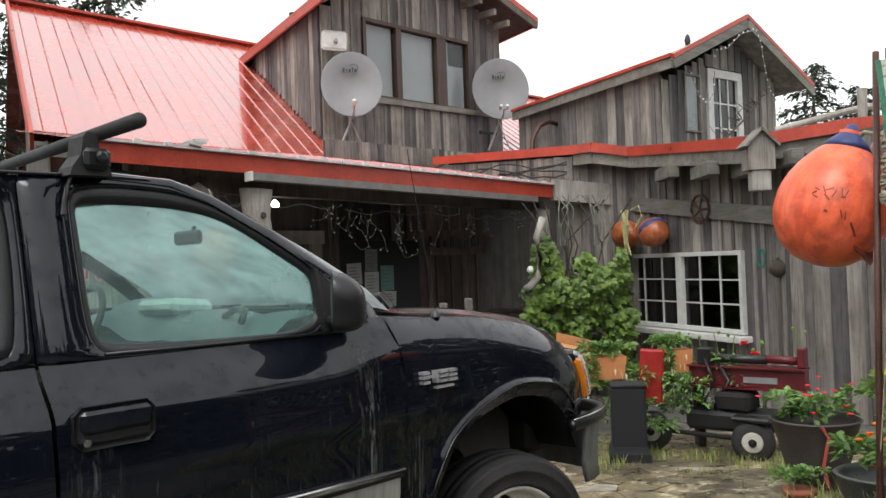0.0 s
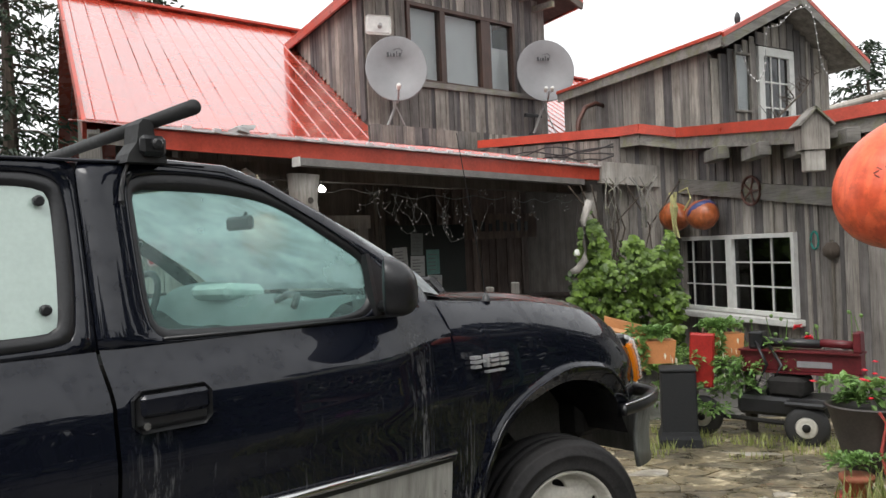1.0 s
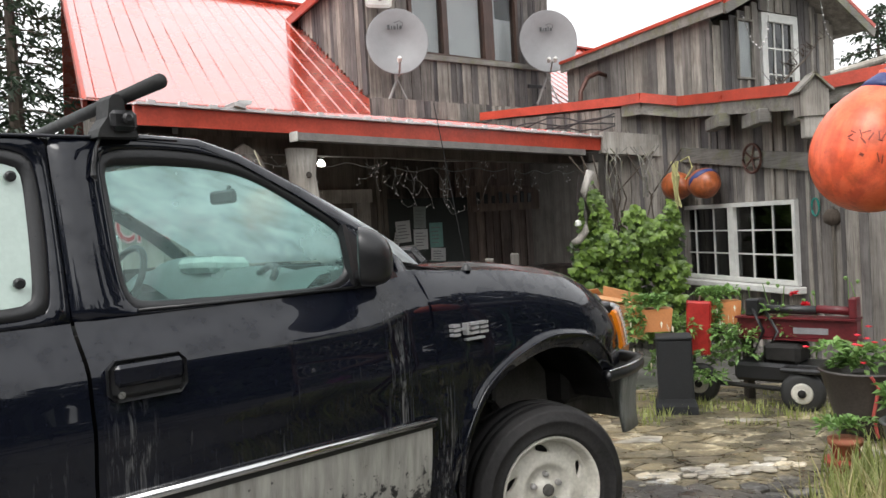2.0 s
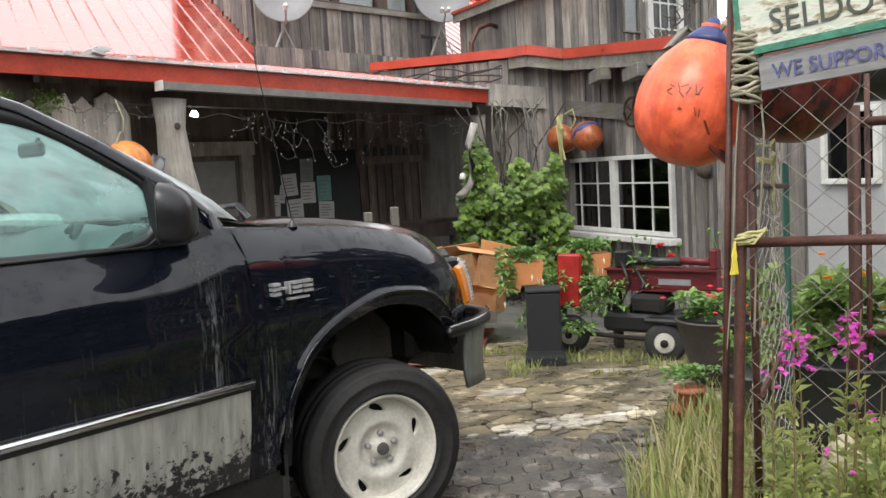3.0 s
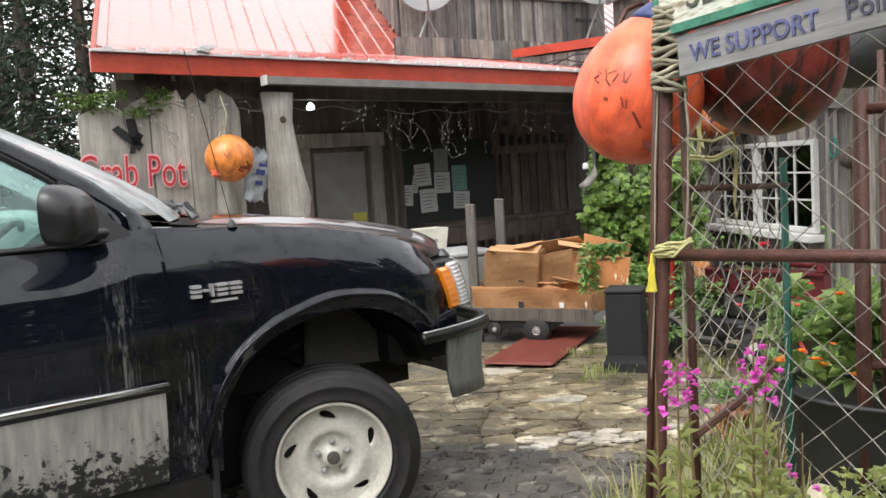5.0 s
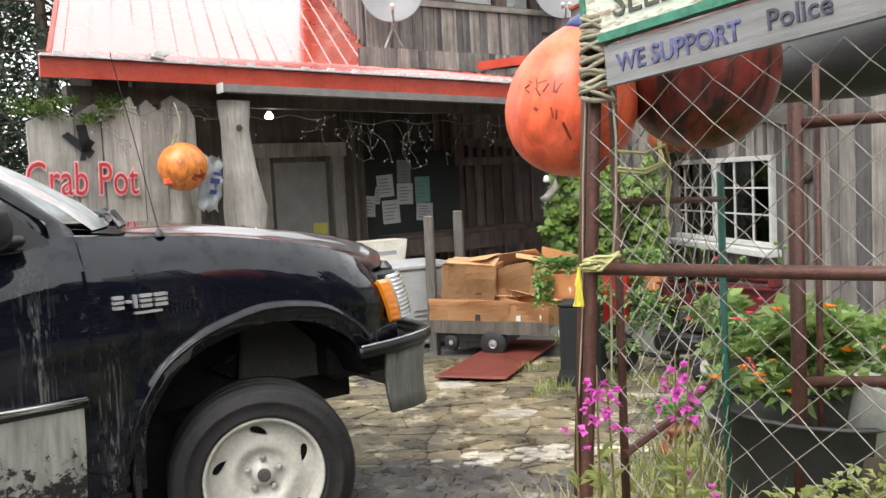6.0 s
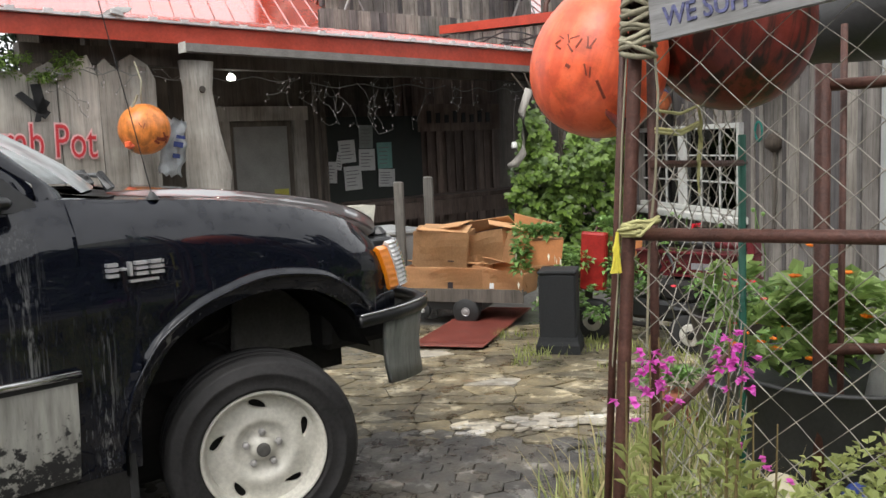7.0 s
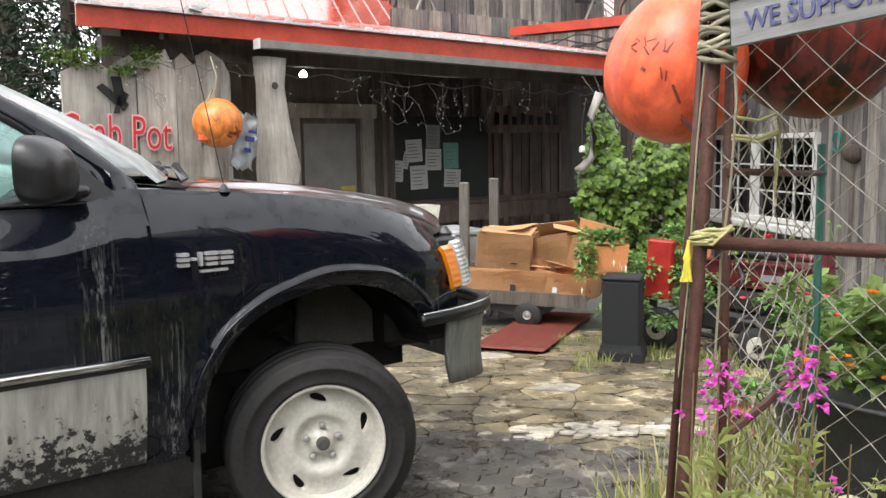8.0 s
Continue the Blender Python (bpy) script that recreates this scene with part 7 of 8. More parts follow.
def carton(m, x, y, z, label, material, flaps=(20, -30), open_=True):
    c = base("cardboard_box", m, label, "box", "cartons on the cart")
    t_ = 0.006
    part("front", rag(crinkle(-x / 2, x / 2, -y / 2, z, t_), 0.03, 4), material, c)
    part("back", box(-x / 2, x / 2, y / 2 - t_, y / 2, 0, z), material, c)
    part("side", box(-x / 2, -x / 2 + t_, -y / 2, y / 2, 0, z), material, c)
    part("side", box(x / 2 - t_, x / 2, -y / 2, y / 2, 0, z), material, c)
    part("bottom", box(-x / 2, x / 2, -y / 2, y / 2, 0, t_), material, c)
    for sgn, ang in zip((-1, 1), flaps):
        fl_ = part("flap", rag(box(-x / 2, x / 2, 0, y * 0.48, 0, t_), 0.05, 4), material, c)
        fl_.matrix_basis = pose(0, sgn * y / 2, z, ang, 0, 0 if sgn < 0 else 180)
    return c


CB = pose(0.75, 9.08, lie(0, 9.08) + 0.34, 0, 0, -14)
carton(CB @ pose(-0.2, -0.1, 0, 0, 0, 2), 0.8, 0.4, 0.2, "flattened cardboard carton on the cart", CARD, (-75, 10))
carton(CB @ pose(0.36, -0.12, 0, 0, 8, -8), 0.5, 0.36, 0.2, "sagging cardboard carton on the cart", CARD, (-60, 10))
carton(CB @ pose(-0.28, 0.05, 0.2, 2, 3, 6), 0.52, 0.36, 0.33, "crumpled carton with printed marks", CARD2, (14, -160))
carton(CB @ pose(0.2, 0.12, 0.2, 0, -10, -12), 0.46, 0.34, 0.31, "crumpled open carton on the cart", CARD2, (-70, 40))
carton(CB @ pose(0.55, 0.08, 0.2, 0, 14, 10), 0.46, 0.32, 0.28, "torn open carton on the cart", CARD, (-20, 60))
for k, (x, y, z, a, w_, h_) in enumerate(((-0.25, -0.02, 0.55, 9, 0.42, 0.3), (-0.2, 0.03, 0.57, -14, 0.36, 0.26), (0.42, 0.1, 0.55, 22, 0.5, 0.28))):
    sh = base("cardboard_sheet", CB @ pose(x, y, z, 6, a * 0.5, a), "loose flattened cardboard sheet on the boxes", "cardboard", "loose cardboard sheets")
    part("sheet", rag(box(-w_ / 2, w_ / 2, -h_ / 2, h_ / 2, 0, 0.006), 0.015, 5), CARD, sh)
for (x, z, w_, h_, mt) in ((-0.4, 0.27, 0.08, 0.015, INK), (-0.22, 0.36, 0.03, 0.03, REDLET), (-0.15, 0.25, 0.06, 0.012, INK), (-0.1, 0.05, 0.05, 0.06, INK), (0.3, 0.05, 0.04, 0.05, PAPER)):
    lb = base("carton_label", CB @ pose(x, -0.31 if z < 0.2 else -0.135, z, 0, 3, 4), "small printed mark on a carton", "label")
    part("print", box(-w_ / 2, w_ / 2, -0.004, 0, -h_ / 2, h_ / 2), mt, lb)
POSTWOOD = wood("grey_post_timber", (0.05, 0.047, 0.043), (0.17, 0.16, 0.145), 0.85, 0.15)
# timber posts of the porch rail and a white chest behind the truck's nose
for x, y, h in ((0.04, 9.4, 1.16), (0.31, 9.6, 1.19)):
    po = base("rail_post", pose(x, y, 0), "weathered square rail post by the porch", "post", "rail posts by the porch")
    part("shaft", rag(box(-0.045, 0.045, -0.045, 0.045, lie(x, y) - 0.1, h, 0.01), 0.008, 6), POSTWOOD, po)
ch = base("white_chest", pose(-0.25, 9.6, lie(0, 9.6), 0, 0, 40), "white chest freezer with louvred side", "freezer")
CHESTPAINT = mat("dulled_white_enamel", (0.38, 0.39, 0.39), 0.45, vary=0.2, scale=4)
part("body", box(-0.55, 0.35, -0.3, 0.3, 0.05, 0.82, 0.02), CHESTPAINT, ch)
part("lid", box(-0.57, 0.37, -0.32, 0.32, 0.825, 0.88, 0.015), CHESTPAINT, ch)
for k in range(6):
    part("louvre", box(-0.1, 0.3, -0.31, -0.3, 0.15 + k * 0.05, 0.165 + k * 0.05), GALV, ch)
tr_ = base("plastic_crate", pose(-0.5, 9.75, lie(0, 9.6) + 0.88, 0, 0, 40), "pale plastic crate on the chest", "crate")
part("tub", (lambda b: b)(prism([(-0.22, 0), (0.22, 0), (0.26, 0.22), (-0.26, 0.22)], 0.3)), mat("cream_plastic", (0.55, 0.53, 0.45), 0.5), tr_)
part("print_bar", box(-0.12, 0.12, -0.006, 0.0, 0.07, 0.11), PRINT, tr_)
mt_ = base("rubber_mat", pose(0.78, 8.3, lie(0, 8.3) + 0.035, -2.3, 0, -10), "worn rust-red ribbed rubber mat on the paving", "mat")
MATRED = mat("rust_red_rubber", (0.17, 0.04, 0.028), 0.5, vary=0.5, scale=10, fine=120)
part("pad", box(-0.3, 0.3, -0.72, 1.3, 0.0, 0.012, 0.004), MATRED, mt_)
for k in range(39):
    part("rib", box(-0.29, 0.29, -0.62 + k * 0.049, -0.605 + k * 0.049, 0.012, 0.017), MATRED, mt_)

# ---- yard: pedestal, planters, red can ----
ped = base("pedestal", pose(1.55, 7.5, lie(0, 7.4), 0, 0, -8), "black painted wooden pedestal with a flared foot", "pedestal")
PEDM = mat("black_painted_wood", (0.01, 0.011, 0.012), 0.85, vary=0.5, scale=7)
part("shaft", box(-0.14, 0.14, -0.14, 0.14, 0.08, 0.62, 0.015), PEDM, ped)
part("foot", (lambda b: b)(lathe([(0.235, 0.0), (0.232, 0.08), (0.215, 0.11), (0.205, 0.14)], 4, None, pose(0, 0, 0, 0, 0, 45))), PEDM, ped)
part("top", box(-0.145, 0.145, -0.145, 0.145, 0.62, 0.645, 0.008), PEDM, ped)
TERRA = mat("orange_planter_wood", (0.5, 0.2, 0.07), 0.6, vary=0.2)


def planter(m, w_, d_, h_, label, seed, trail=True, flowers=None):
    random.seed(seed)
    p = base("planter_box", m, label, "planter", "planters by the wagon")
    t0 = 0.86
    part("box", prism([(-w_ / 2 * t0, 0), (w_ / 2 * t0, 0), (w_ / 2, h_), (-w_ / 2, h_)], d_), TERRA, p)
    lumps = [((random.uniform(-w_ / 2, w_ / 2), d_ / 2 + random.uniform(-0.06, 0.03), h_ + 0.05), (0.12, 0.12, 0.1)) for _ in range(5)]
    part("plant", bush(lumps, 70, 0.06, 1, 0.4), POT_L, p, "leafy green plant")
    if trail:
        lumps = [((-w_ * 0.42, -0.05, h_ - 0.05 - 0.09 * k), (0.08, 0.07, 0.12)) for k in range(3)]
        part("trailing_foliage", bush(lumps, 70, 0.06, 1, 0.4), POT_L, p, "leafy trailing stems")
    bm = bmesh.new()
    for _ in range(12):
        leaf(bm, Vector((random.uniform(-w_ / 2, w_ / 2) * 1.2, -0.1, random.uniform(-0.25, h_))), Vector((0, -0.2, -1)), 0.05, 0.4)
    part("blossom", bm, flowers or CREAM_F, p)
    return p


planter(pose(1.42, 7.72, lie(0, 7.5) + 0.65, 0, 0, 0), 0.36, 0.2, 0.19, "orange wooden planter with leafy plants on the pedestal", 41)
planter(pose(2.1, 7.98, lie(0, 7.5) + 0.65), 0.28, 0.2, 0.2, "orange wooden planter with trailing plants", 43)
stn = base("plank_stand", pose(2.05, 8.05, lie(0, 8), 0, 0, 0), "dark plank stand under the planters", "stand")
part("shelf", box(-0.3, 0.3, -0.12, 0.2, 0.6, 0.65), DARKWOOD, stn)
part("leg", box(-0.28, -0.22, -0.05, 0.1, 0, 0.6), DARKWOOD, stn)
part("leg", box(0.22, 0.28, -0.05, 0.1, 0, 0.6), DARKWOOD, stn)
can = base("red_can", pose(1.83, 7.88, 0.3, 0, 3, -20), "scratched red metal fuel can hung by the planters", "can")
CANRED = mat("scratched_red_paint", (0.32, 0.018, 0.014), 0.4, vary=0.35, scale=12)
part("body", box(-0.1, 0.1, -0.05, 0.05, 0.0, 0.46, 0.012), CANRED, can)
part("seam", box(-0.104, 0.104, -0.008, 0.008, 0.0, 0.465), CANRED, can)
part("hook", tube([(0, 0.0, 0.46), (0.0, 0.05, 0.5), (0.02, 0.14, 0.46)], 0.008, 6), RUST, can)

# vine up the corner of the porch
random.seed(51)
vine = base("climbing_vine", pose(1.86, 11.9, lie(0, 9.9)) @ Matrix.Diagonal((1.1, 1.15, 1.08, 1)), "dense green climbing vine at the porch corner", "vine")


def lobed_leaf(bm, p, d, face, size):
    """A broad leaf with three lobes; d: from stalk to tip, face: the way its upper side looks."""
    d = d.normalized()
    w = face.cross(d)
    w = w.normalized() if w.length > 1e-4 else Vector((1, 0, 0))
    u = w.cross(d)
    c = bm.verts.new(p + d * size * 0.35 + u * size * 0.05)
    rim = [bm.verts.new(p + d * size * a + w * size * b - u * size * k) for a, b, k in ((0, 0, 0), (0.1, 0.38, 0.04), (0.55, 0.52, 0.12), (0.52, 0.26, 0.0), (1.0, 0.0, 0.14), (0.52, -0.26, 0.0), (0.55, -0.52, 0.12), (0.1, -0.38, 0.04))]
    for k in range(8):
        bm.faces.new((c, rim[k], rim[(k + 1) % 8]))


bm = bmesh.new()
for k in range(2000):
    zz = 0.1 + 2.0 * random.random() ** 0.85
    wd = 0.62 - 0.14 * max(0.0, zz - 1.2) + 0.13 * noise.noise(Vector((zz * 2.6, 1.0, 0)))
    x = random.uniform(-1, 1) * wd - 0.05
    thick = noise.noise(Vector((x * 2.7, zz * 2.7, 4.0)))
    if thick < -0.2 and random.random() < 0.85 or zz > 1.74 - 0.5 * max(0.0, x) + 0.7 * noise.noise(Vector((x * 3.1, 2.0, 7.0))):
        continue
    y = -0.28 - 0.28 * thick + random.uniform(-0.12, 0.16)
    face = Vector((random.uniform(-0.6, 0.6), -1.0, random.uniform(0.1, 0.9)))
    lobed_leaf(bm, Vector((x, y, zz)), Vector((random.uniform(-0.8, 0.8), -0.45, -0.7)), face, random.uniform(0.06, 0.125))
part("foliage", bm, VINE_L, vine, "broad bright green leaves")
# inner leaves in a darker copy of the leaf colour, for shade
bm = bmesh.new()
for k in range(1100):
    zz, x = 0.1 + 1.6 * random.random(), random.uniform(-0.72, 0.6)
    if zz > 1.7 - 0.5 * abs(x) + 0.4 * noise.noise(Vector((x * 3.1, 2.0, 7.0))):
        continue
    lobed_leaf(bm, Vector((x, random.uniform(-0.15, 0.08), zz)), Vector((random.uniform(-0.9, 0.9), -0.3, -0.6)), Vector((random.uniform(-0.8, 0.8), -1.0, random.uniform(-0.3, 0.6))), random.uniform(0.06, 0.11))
part("inner_foliage", bm, leaf_mat("shaded_vine_leaf", (0.015, 0.032, 0.008), (0.06, 0.11, 0.02)), vine, "inner leaves coloured darker for shade")
for k in range(10):
    x = random.uniform(-0.5, 0.5)
    part("stem", tube([(x, 0.1, 0), (x + random.uniform(-0.1, 0.1), 0.05, 0.9), (x + random.uniform(-0.2, 0.2), 0, 1.8), (x + random.uniform(-0.4, 0.4), -0.05, 2.35)], 0.01, 5), BARK, vine)
for k in range(12):
    x = random.uniform(-0.25, 0.35)
    part("dead_stem", tube([(x, -0.05, 1.8), (x + random.uniform(-0.06, 0.06), -0.12, 2.05), (x + random.uniform(-0.12, 0.12), -0.08, 2.25), (x + random.uniform(-0.2, 0.2), -0.05, 2.42)], 0.008, 5), GREYBEAM, vine, "dry bare stem")
dl = base("driftwood_limb", pose(1.12, 11.35, 0), "pale curved driftwood limb hung at the porch corner", "driftwood")
part("limb", rag(tube([(-0.06, 0, 1.2), (0.02, 0, 1.24), (0.12, 0, 1.36), (0.14, 0, 1.58), (0.12, 0, 1.85), (0.22, 0.02, 2.1)], [0.03, 0.05, 0.05, 0.04, 0.045, 0.05], 10), 0.02, 6), PALELOG, dl, "", True)
part("bell", lathe([(0.035, 0), (0.04, 0.02), (0.03, 0.07), (0.01, 0.08)], 12, None, pose(0.02, -0.08, 1.42)), WHITEPAINT, dl, "small white bell", True)
part("cord", tube([(0.02, -0.08, 1.5), (0.02, -0.07, 1.75), (0.06, -0.03, 2.05)], 0.006, 5), INK, dl)
vg = base("shrub", pose(2.2, 7.95, lie(0, 8)), "leafy trailing shrub round the planters", "shrub")
random.seed(52)
part("foliage", bush([((random.uniform(-0.75, 0.35), random.uniform(-0.25, 0.2), random.uniform(0.25, 0.78)), (0.14, 0.12, 0.12)) for _ in range(36)], 60, 0.055, 1, 0.1), POT_L, vg)
for k in range(16):
    x, h_ = random.uniform(-0.2, 0.9), random.uniform(0.75, 1.05)
    y_ = random.uniform(-0.1, 0.25) - 0.3 * max(0, x)
    part("poppy_stem", tube([(x, y_, 0.3), (x + 0.02, y_, h_ * 0.7), (x + random.uniform(-0.06, 0.06), y_, h_)], 0.004, 4), POT_L, vg)
    part("seed_head", lathe([(0.004, -0.015), (0.016, 0.0), (0.016, 0.012), (0.005, 0.02)], 8, None, pose(x, y_, h_)), POT_L, vg, "round pale poppy head")
for x, y_, z_ in ((0.42, -0.2, 0.93), (0.5, -0.22, 0.84), (0.36, -0.15, 0.78)):
    bm = bmesh.new()
    for q in range(14):
        leaf(bm, Vector((x, y_, z_)), rnd_dir(0.3), 0.05, 0.9, 0.1)
    part("bloom", bm, RED_F, vg, "red poppy flower")

# ---- log splitter ----
random.seed(61)
SPRED = mat("faded_red_machine_paint", (0.105, 0.01, 0.014), 0.45, vary=0.35, scale=9)
ls = base("log_splitter", pose(2.5, 7.75, lie(0, 7.6), 0, 0, -38), "red log splitter on two wheels by the window", "log splitter")
part("beam", box(-0.36, 0.62, -0.06, 0.06, 0.56, 0.72, 0.006), SPRED, ls, "red steel beam")
part("flange", box(-0.36, 0.62, -0.1, 0.1, 0.72, 0.735), SPRED, ls)
part("flange", box(-0.36, 0.62, -0.1, 0.1, 0.545, 0.56), SPRED, ls)
part("print_bar", box(0.12, 0.4, -0.066, -0.06, 0.6, 0.65), PRINT, ls)
part("cylinder", tube([(-0.2, 0, 0.79), (0.3, 0, 0.79)], 0.038, 14), BLACKPLASTIC, ls, "black hydraulic cylinder", True)
part("red_cylinder", tube([(0.3, 0, 0.8), (0.56, 0, 0.79)], 0.034, 14), SPRED, ls, "red cylinder sleeve", True)
part("wedge", box(0.56, 0.62, -0.06, 0.06, 0.735, 0.9, 0.01), SPRED, ls)
part("valve", box(-0.28, -0.16, -0.07, 0.07, 0.74, 0.88, 0.01), BLACKPLASTIC, ls)
for k in range(2):
    part("hose", tube([(-0.22 + 0.1 * k, -0.06, 0.8), (-0.1 + 0.12 * k, -0.14, 0.62), (-0.2 + 0.1 * k, -0.16, 0.4), (-0.1, -0.08, 0.3)], 0.014, 6), BLACKPLASTIC, ls, "", True)
part("tank", box(-0.35, 0.4, -0.2, 0.18, 0.2, 0.36, 0.03), BLACKPLASTIC, ls, "black oil tank")
part("engine", rag(box(-0.1, 0.2, -0.18, 0.12, 0.36, 0.52, 0.03), 0.015, 10), UNDER, ls)
for x, y in ((-0.62, -0.28), (0.28, -0.34)):
    wv_ = part("wheel", lathe([(0.06, -0.05), (0.13, -0.06), (0.165, -0.04), (0.172, 0), (0.165, 0.04), (0.13, 0.06), (0.06, 0.05)], 30, None, pose(0, 0, 0, 90)), BLACKRUB, ls, "black rubber tyre", True)
    wv_.matrix_basis = pose(x, y, 0.17, 0, 0, 12)
    part("rim", lathe([(0.085, 0.0), (0.076, 0.015), (0.05, 0.002), (0.03, 0.012), (0.012, 0.02)], 22, None, pose(0, -0.055, 0, 90)), RIM, wv_, "pale cream steel rim", True)
    part("hub", lathe([(0.035, 0), (0.03, 0.02), (0.012, 0.024)], 14, None, pose(0, -0.06, 0, 90)), UNDER, wv_, "dark hub", True)
part("axle", tube([(-0.62, -0.2, 0.17), (0.28, -0.3, 0.17)], 0.02, 8), UNDER, ls)
part("cover", box(0.12, 0.44, -0.42, -0.24, 0.33, 0.37, 0.015), BLACKPLASTIC, ls, "black wheel guard")


def tub(m, r0, r1, h, material, label, seed, leaves, petals, tall=0.2, count=9, lsize=0.07):
    random.seed(seed)
    t_ = base("flower_tub", m, label, "tub", "flower tubs")
    part("tub", lathe([(r0, 0), (r0 + (r1 - r0) * 0.5, h * 0.5), (r1, h), (r1 + 0.015, h + 0.01), (r1, h + 0.02), (r1 - 0.02, h - 0.01), (r1 - 0.03, h - 0.05)], 32), material, t_, "", True)
    lumps = [((random.gauss(0, r1 * 0.5), random.gauss(0, r1 * 0.45), h + random.uniform(0.0, tall)), (0.12, 0.12, 0.09)) for _ in range(count)]
    part("planting", bush(lumps, 60, lsize, 1, 0.5), leaves, t_, "green leafy plants")
    for _ in range(14):
        bm = bmesh.new()
        c = Vector((random.gauss(0, r1 * 0.5), random.gauss(-0.08, r1 * 0.4), h + random.uniform(0.06, tall + 0.12)))
        for q in range(8):
            a = q * math.tau / 8
            leaf(bm, c, Vector((math.cos(a), math.sin(a) - 0.3, 0.5)), 0.03, 0.8, 0.1)
        part("bloom", bm, petals, t_, "small bright flower")
    return t_


TUB_L = leaf_mat("broad_tub_leaf", (0.13, 0.22, 0.06), (0.42, 0.55, 0.2), 0.4)
TUBDARK = mat("rusted_tub_iron", (0.06, 0.052, 0.048), 0.5, 0.3, vary=0.4)
tb = tub(pose(2.62, 6.35, lie(0, 6.3)), 0.17, 0.29, 0.46, TUBDARK, "dark iron tub of red flowers", 71, POT_L, RED_F, 0.16, 8)
part("strap", tube([(-0.08, -0.29, 0.47), (-0.04, -0.3, 0.4), (-0.06, -0.25, 0.2), (-0.02, -0.22, 0.05)], 0.012, 5), mat("faded_red_strap", (0.45, 0.08, 0.07), 0.7), tb, "faded red strap")
tub(pose(2.42, 5.0, lie(0, 5)), 0.17, 0.24, 0.36, mat("grey_zinc_tub", (0.12, 0.125, 0.125), 0.45, 0.3, vary=0.3), "grey metal tub of orange flowers", 72, POT_L, ORANGE_F, 0.2, 8)
tub(pose(2.54, 4.24, 0.0), 0.33, 0.4, 0.6, mat("black_plastic_tub", (0.04, 0.04, 0.04), 0.5, vary=0.3), "big black tub of leafy plants and orange flowers", 73, TUB_L, ORANGE_F, 0.34, 26, 0.085)
fp = base("flower_pot", pose(2.08, 5.3, lie(0, 5.3)), "two stacked terracotta pots with a leafy plant", "flower pot")
TCOT = mat("terracotta", (0.42, 0.14, 0.08), 0.75, vary=0.2)
part("lower_pot", lathe([(0.08, 0), (0.11, 0.1), (0.12, 0.1), (0.12, 0.125), (0.02, 0.125)], 24), mat("red_clay_pot", (0.35, 0.05, 0.03), 0.6), fp, "red clay pot", True)
part("upper_pot", lathe([(0.06, 0.125), (0.085, 0.21), (0.095, 0.21), (0.095, 0.24), (0.02, 0.24)], 24), TCOT, fp, "", True)
part("plant", bush([((random.gauss(0, 0.07), random.gauss(0, 0.06), 0.3), (0.12, 0.1, 0.06)) for _ in range(6)], 40, 0.05, 1, 0.4), POT_L, fp, "leafy green plant")
wsh = base("white_pail", pose(2.62, 3.95, 0.52, 10, 12, 20), "tilted dirty white plastic pail", "pail")
part("pail", lathe([(0.1, 0), (0.12, 0.22), (0.13, 0.23), (0.115, 0.225), (0.1, 0.02)], 20), WHITEPAINT, wsh, "", True)
crt = base("pail_stand", pose(2.62, 3.98, 0), "dark wooden stump under the pail", "stump")
part("stump", rag(lathe([(0.17, -0.05), (0.15, 0.25), (0.14, 0.52)], 14), 0.02, 6), BARK, crt)
blu = base("blue_tarp", pose(2.41, 3.67, 0.17), "crumpled blue plastic sheet in the grass", "tarp")
bm = bmesh.new()
bmesh.ops.create_icosphere(bm, subdivisions=3, radius=0.13)
bmesh.ops.scale(bm, verts=bm.verts[:], vec=(0.6, 0.5, 1.5))
part("sheet", rag(rag(bm, 0.05, 6), 0.03, 16), mat("blue_plastic", (0.03, 0.06, 0.28), 0.35, vary=0.3), blu)
stn2 = base("pale_boulder", pose(2.15, 3.6, 0.2), "pale rounded boulder in the grass", "stone")
bm = bmesh.new()
bmesh.ops.create_icosphere(bm, subdivisions=3, radius=0.18)
bmesh.ops.scale(bm, verts=bm.verts[:], vec=(0.62, 0.6, 1.4))
part("rock", rag(bm, 0.04, 3), mat("pale_stone", (0.5, 0.45, 0.32), 0.8, vary=0.2), stn2, "", True)

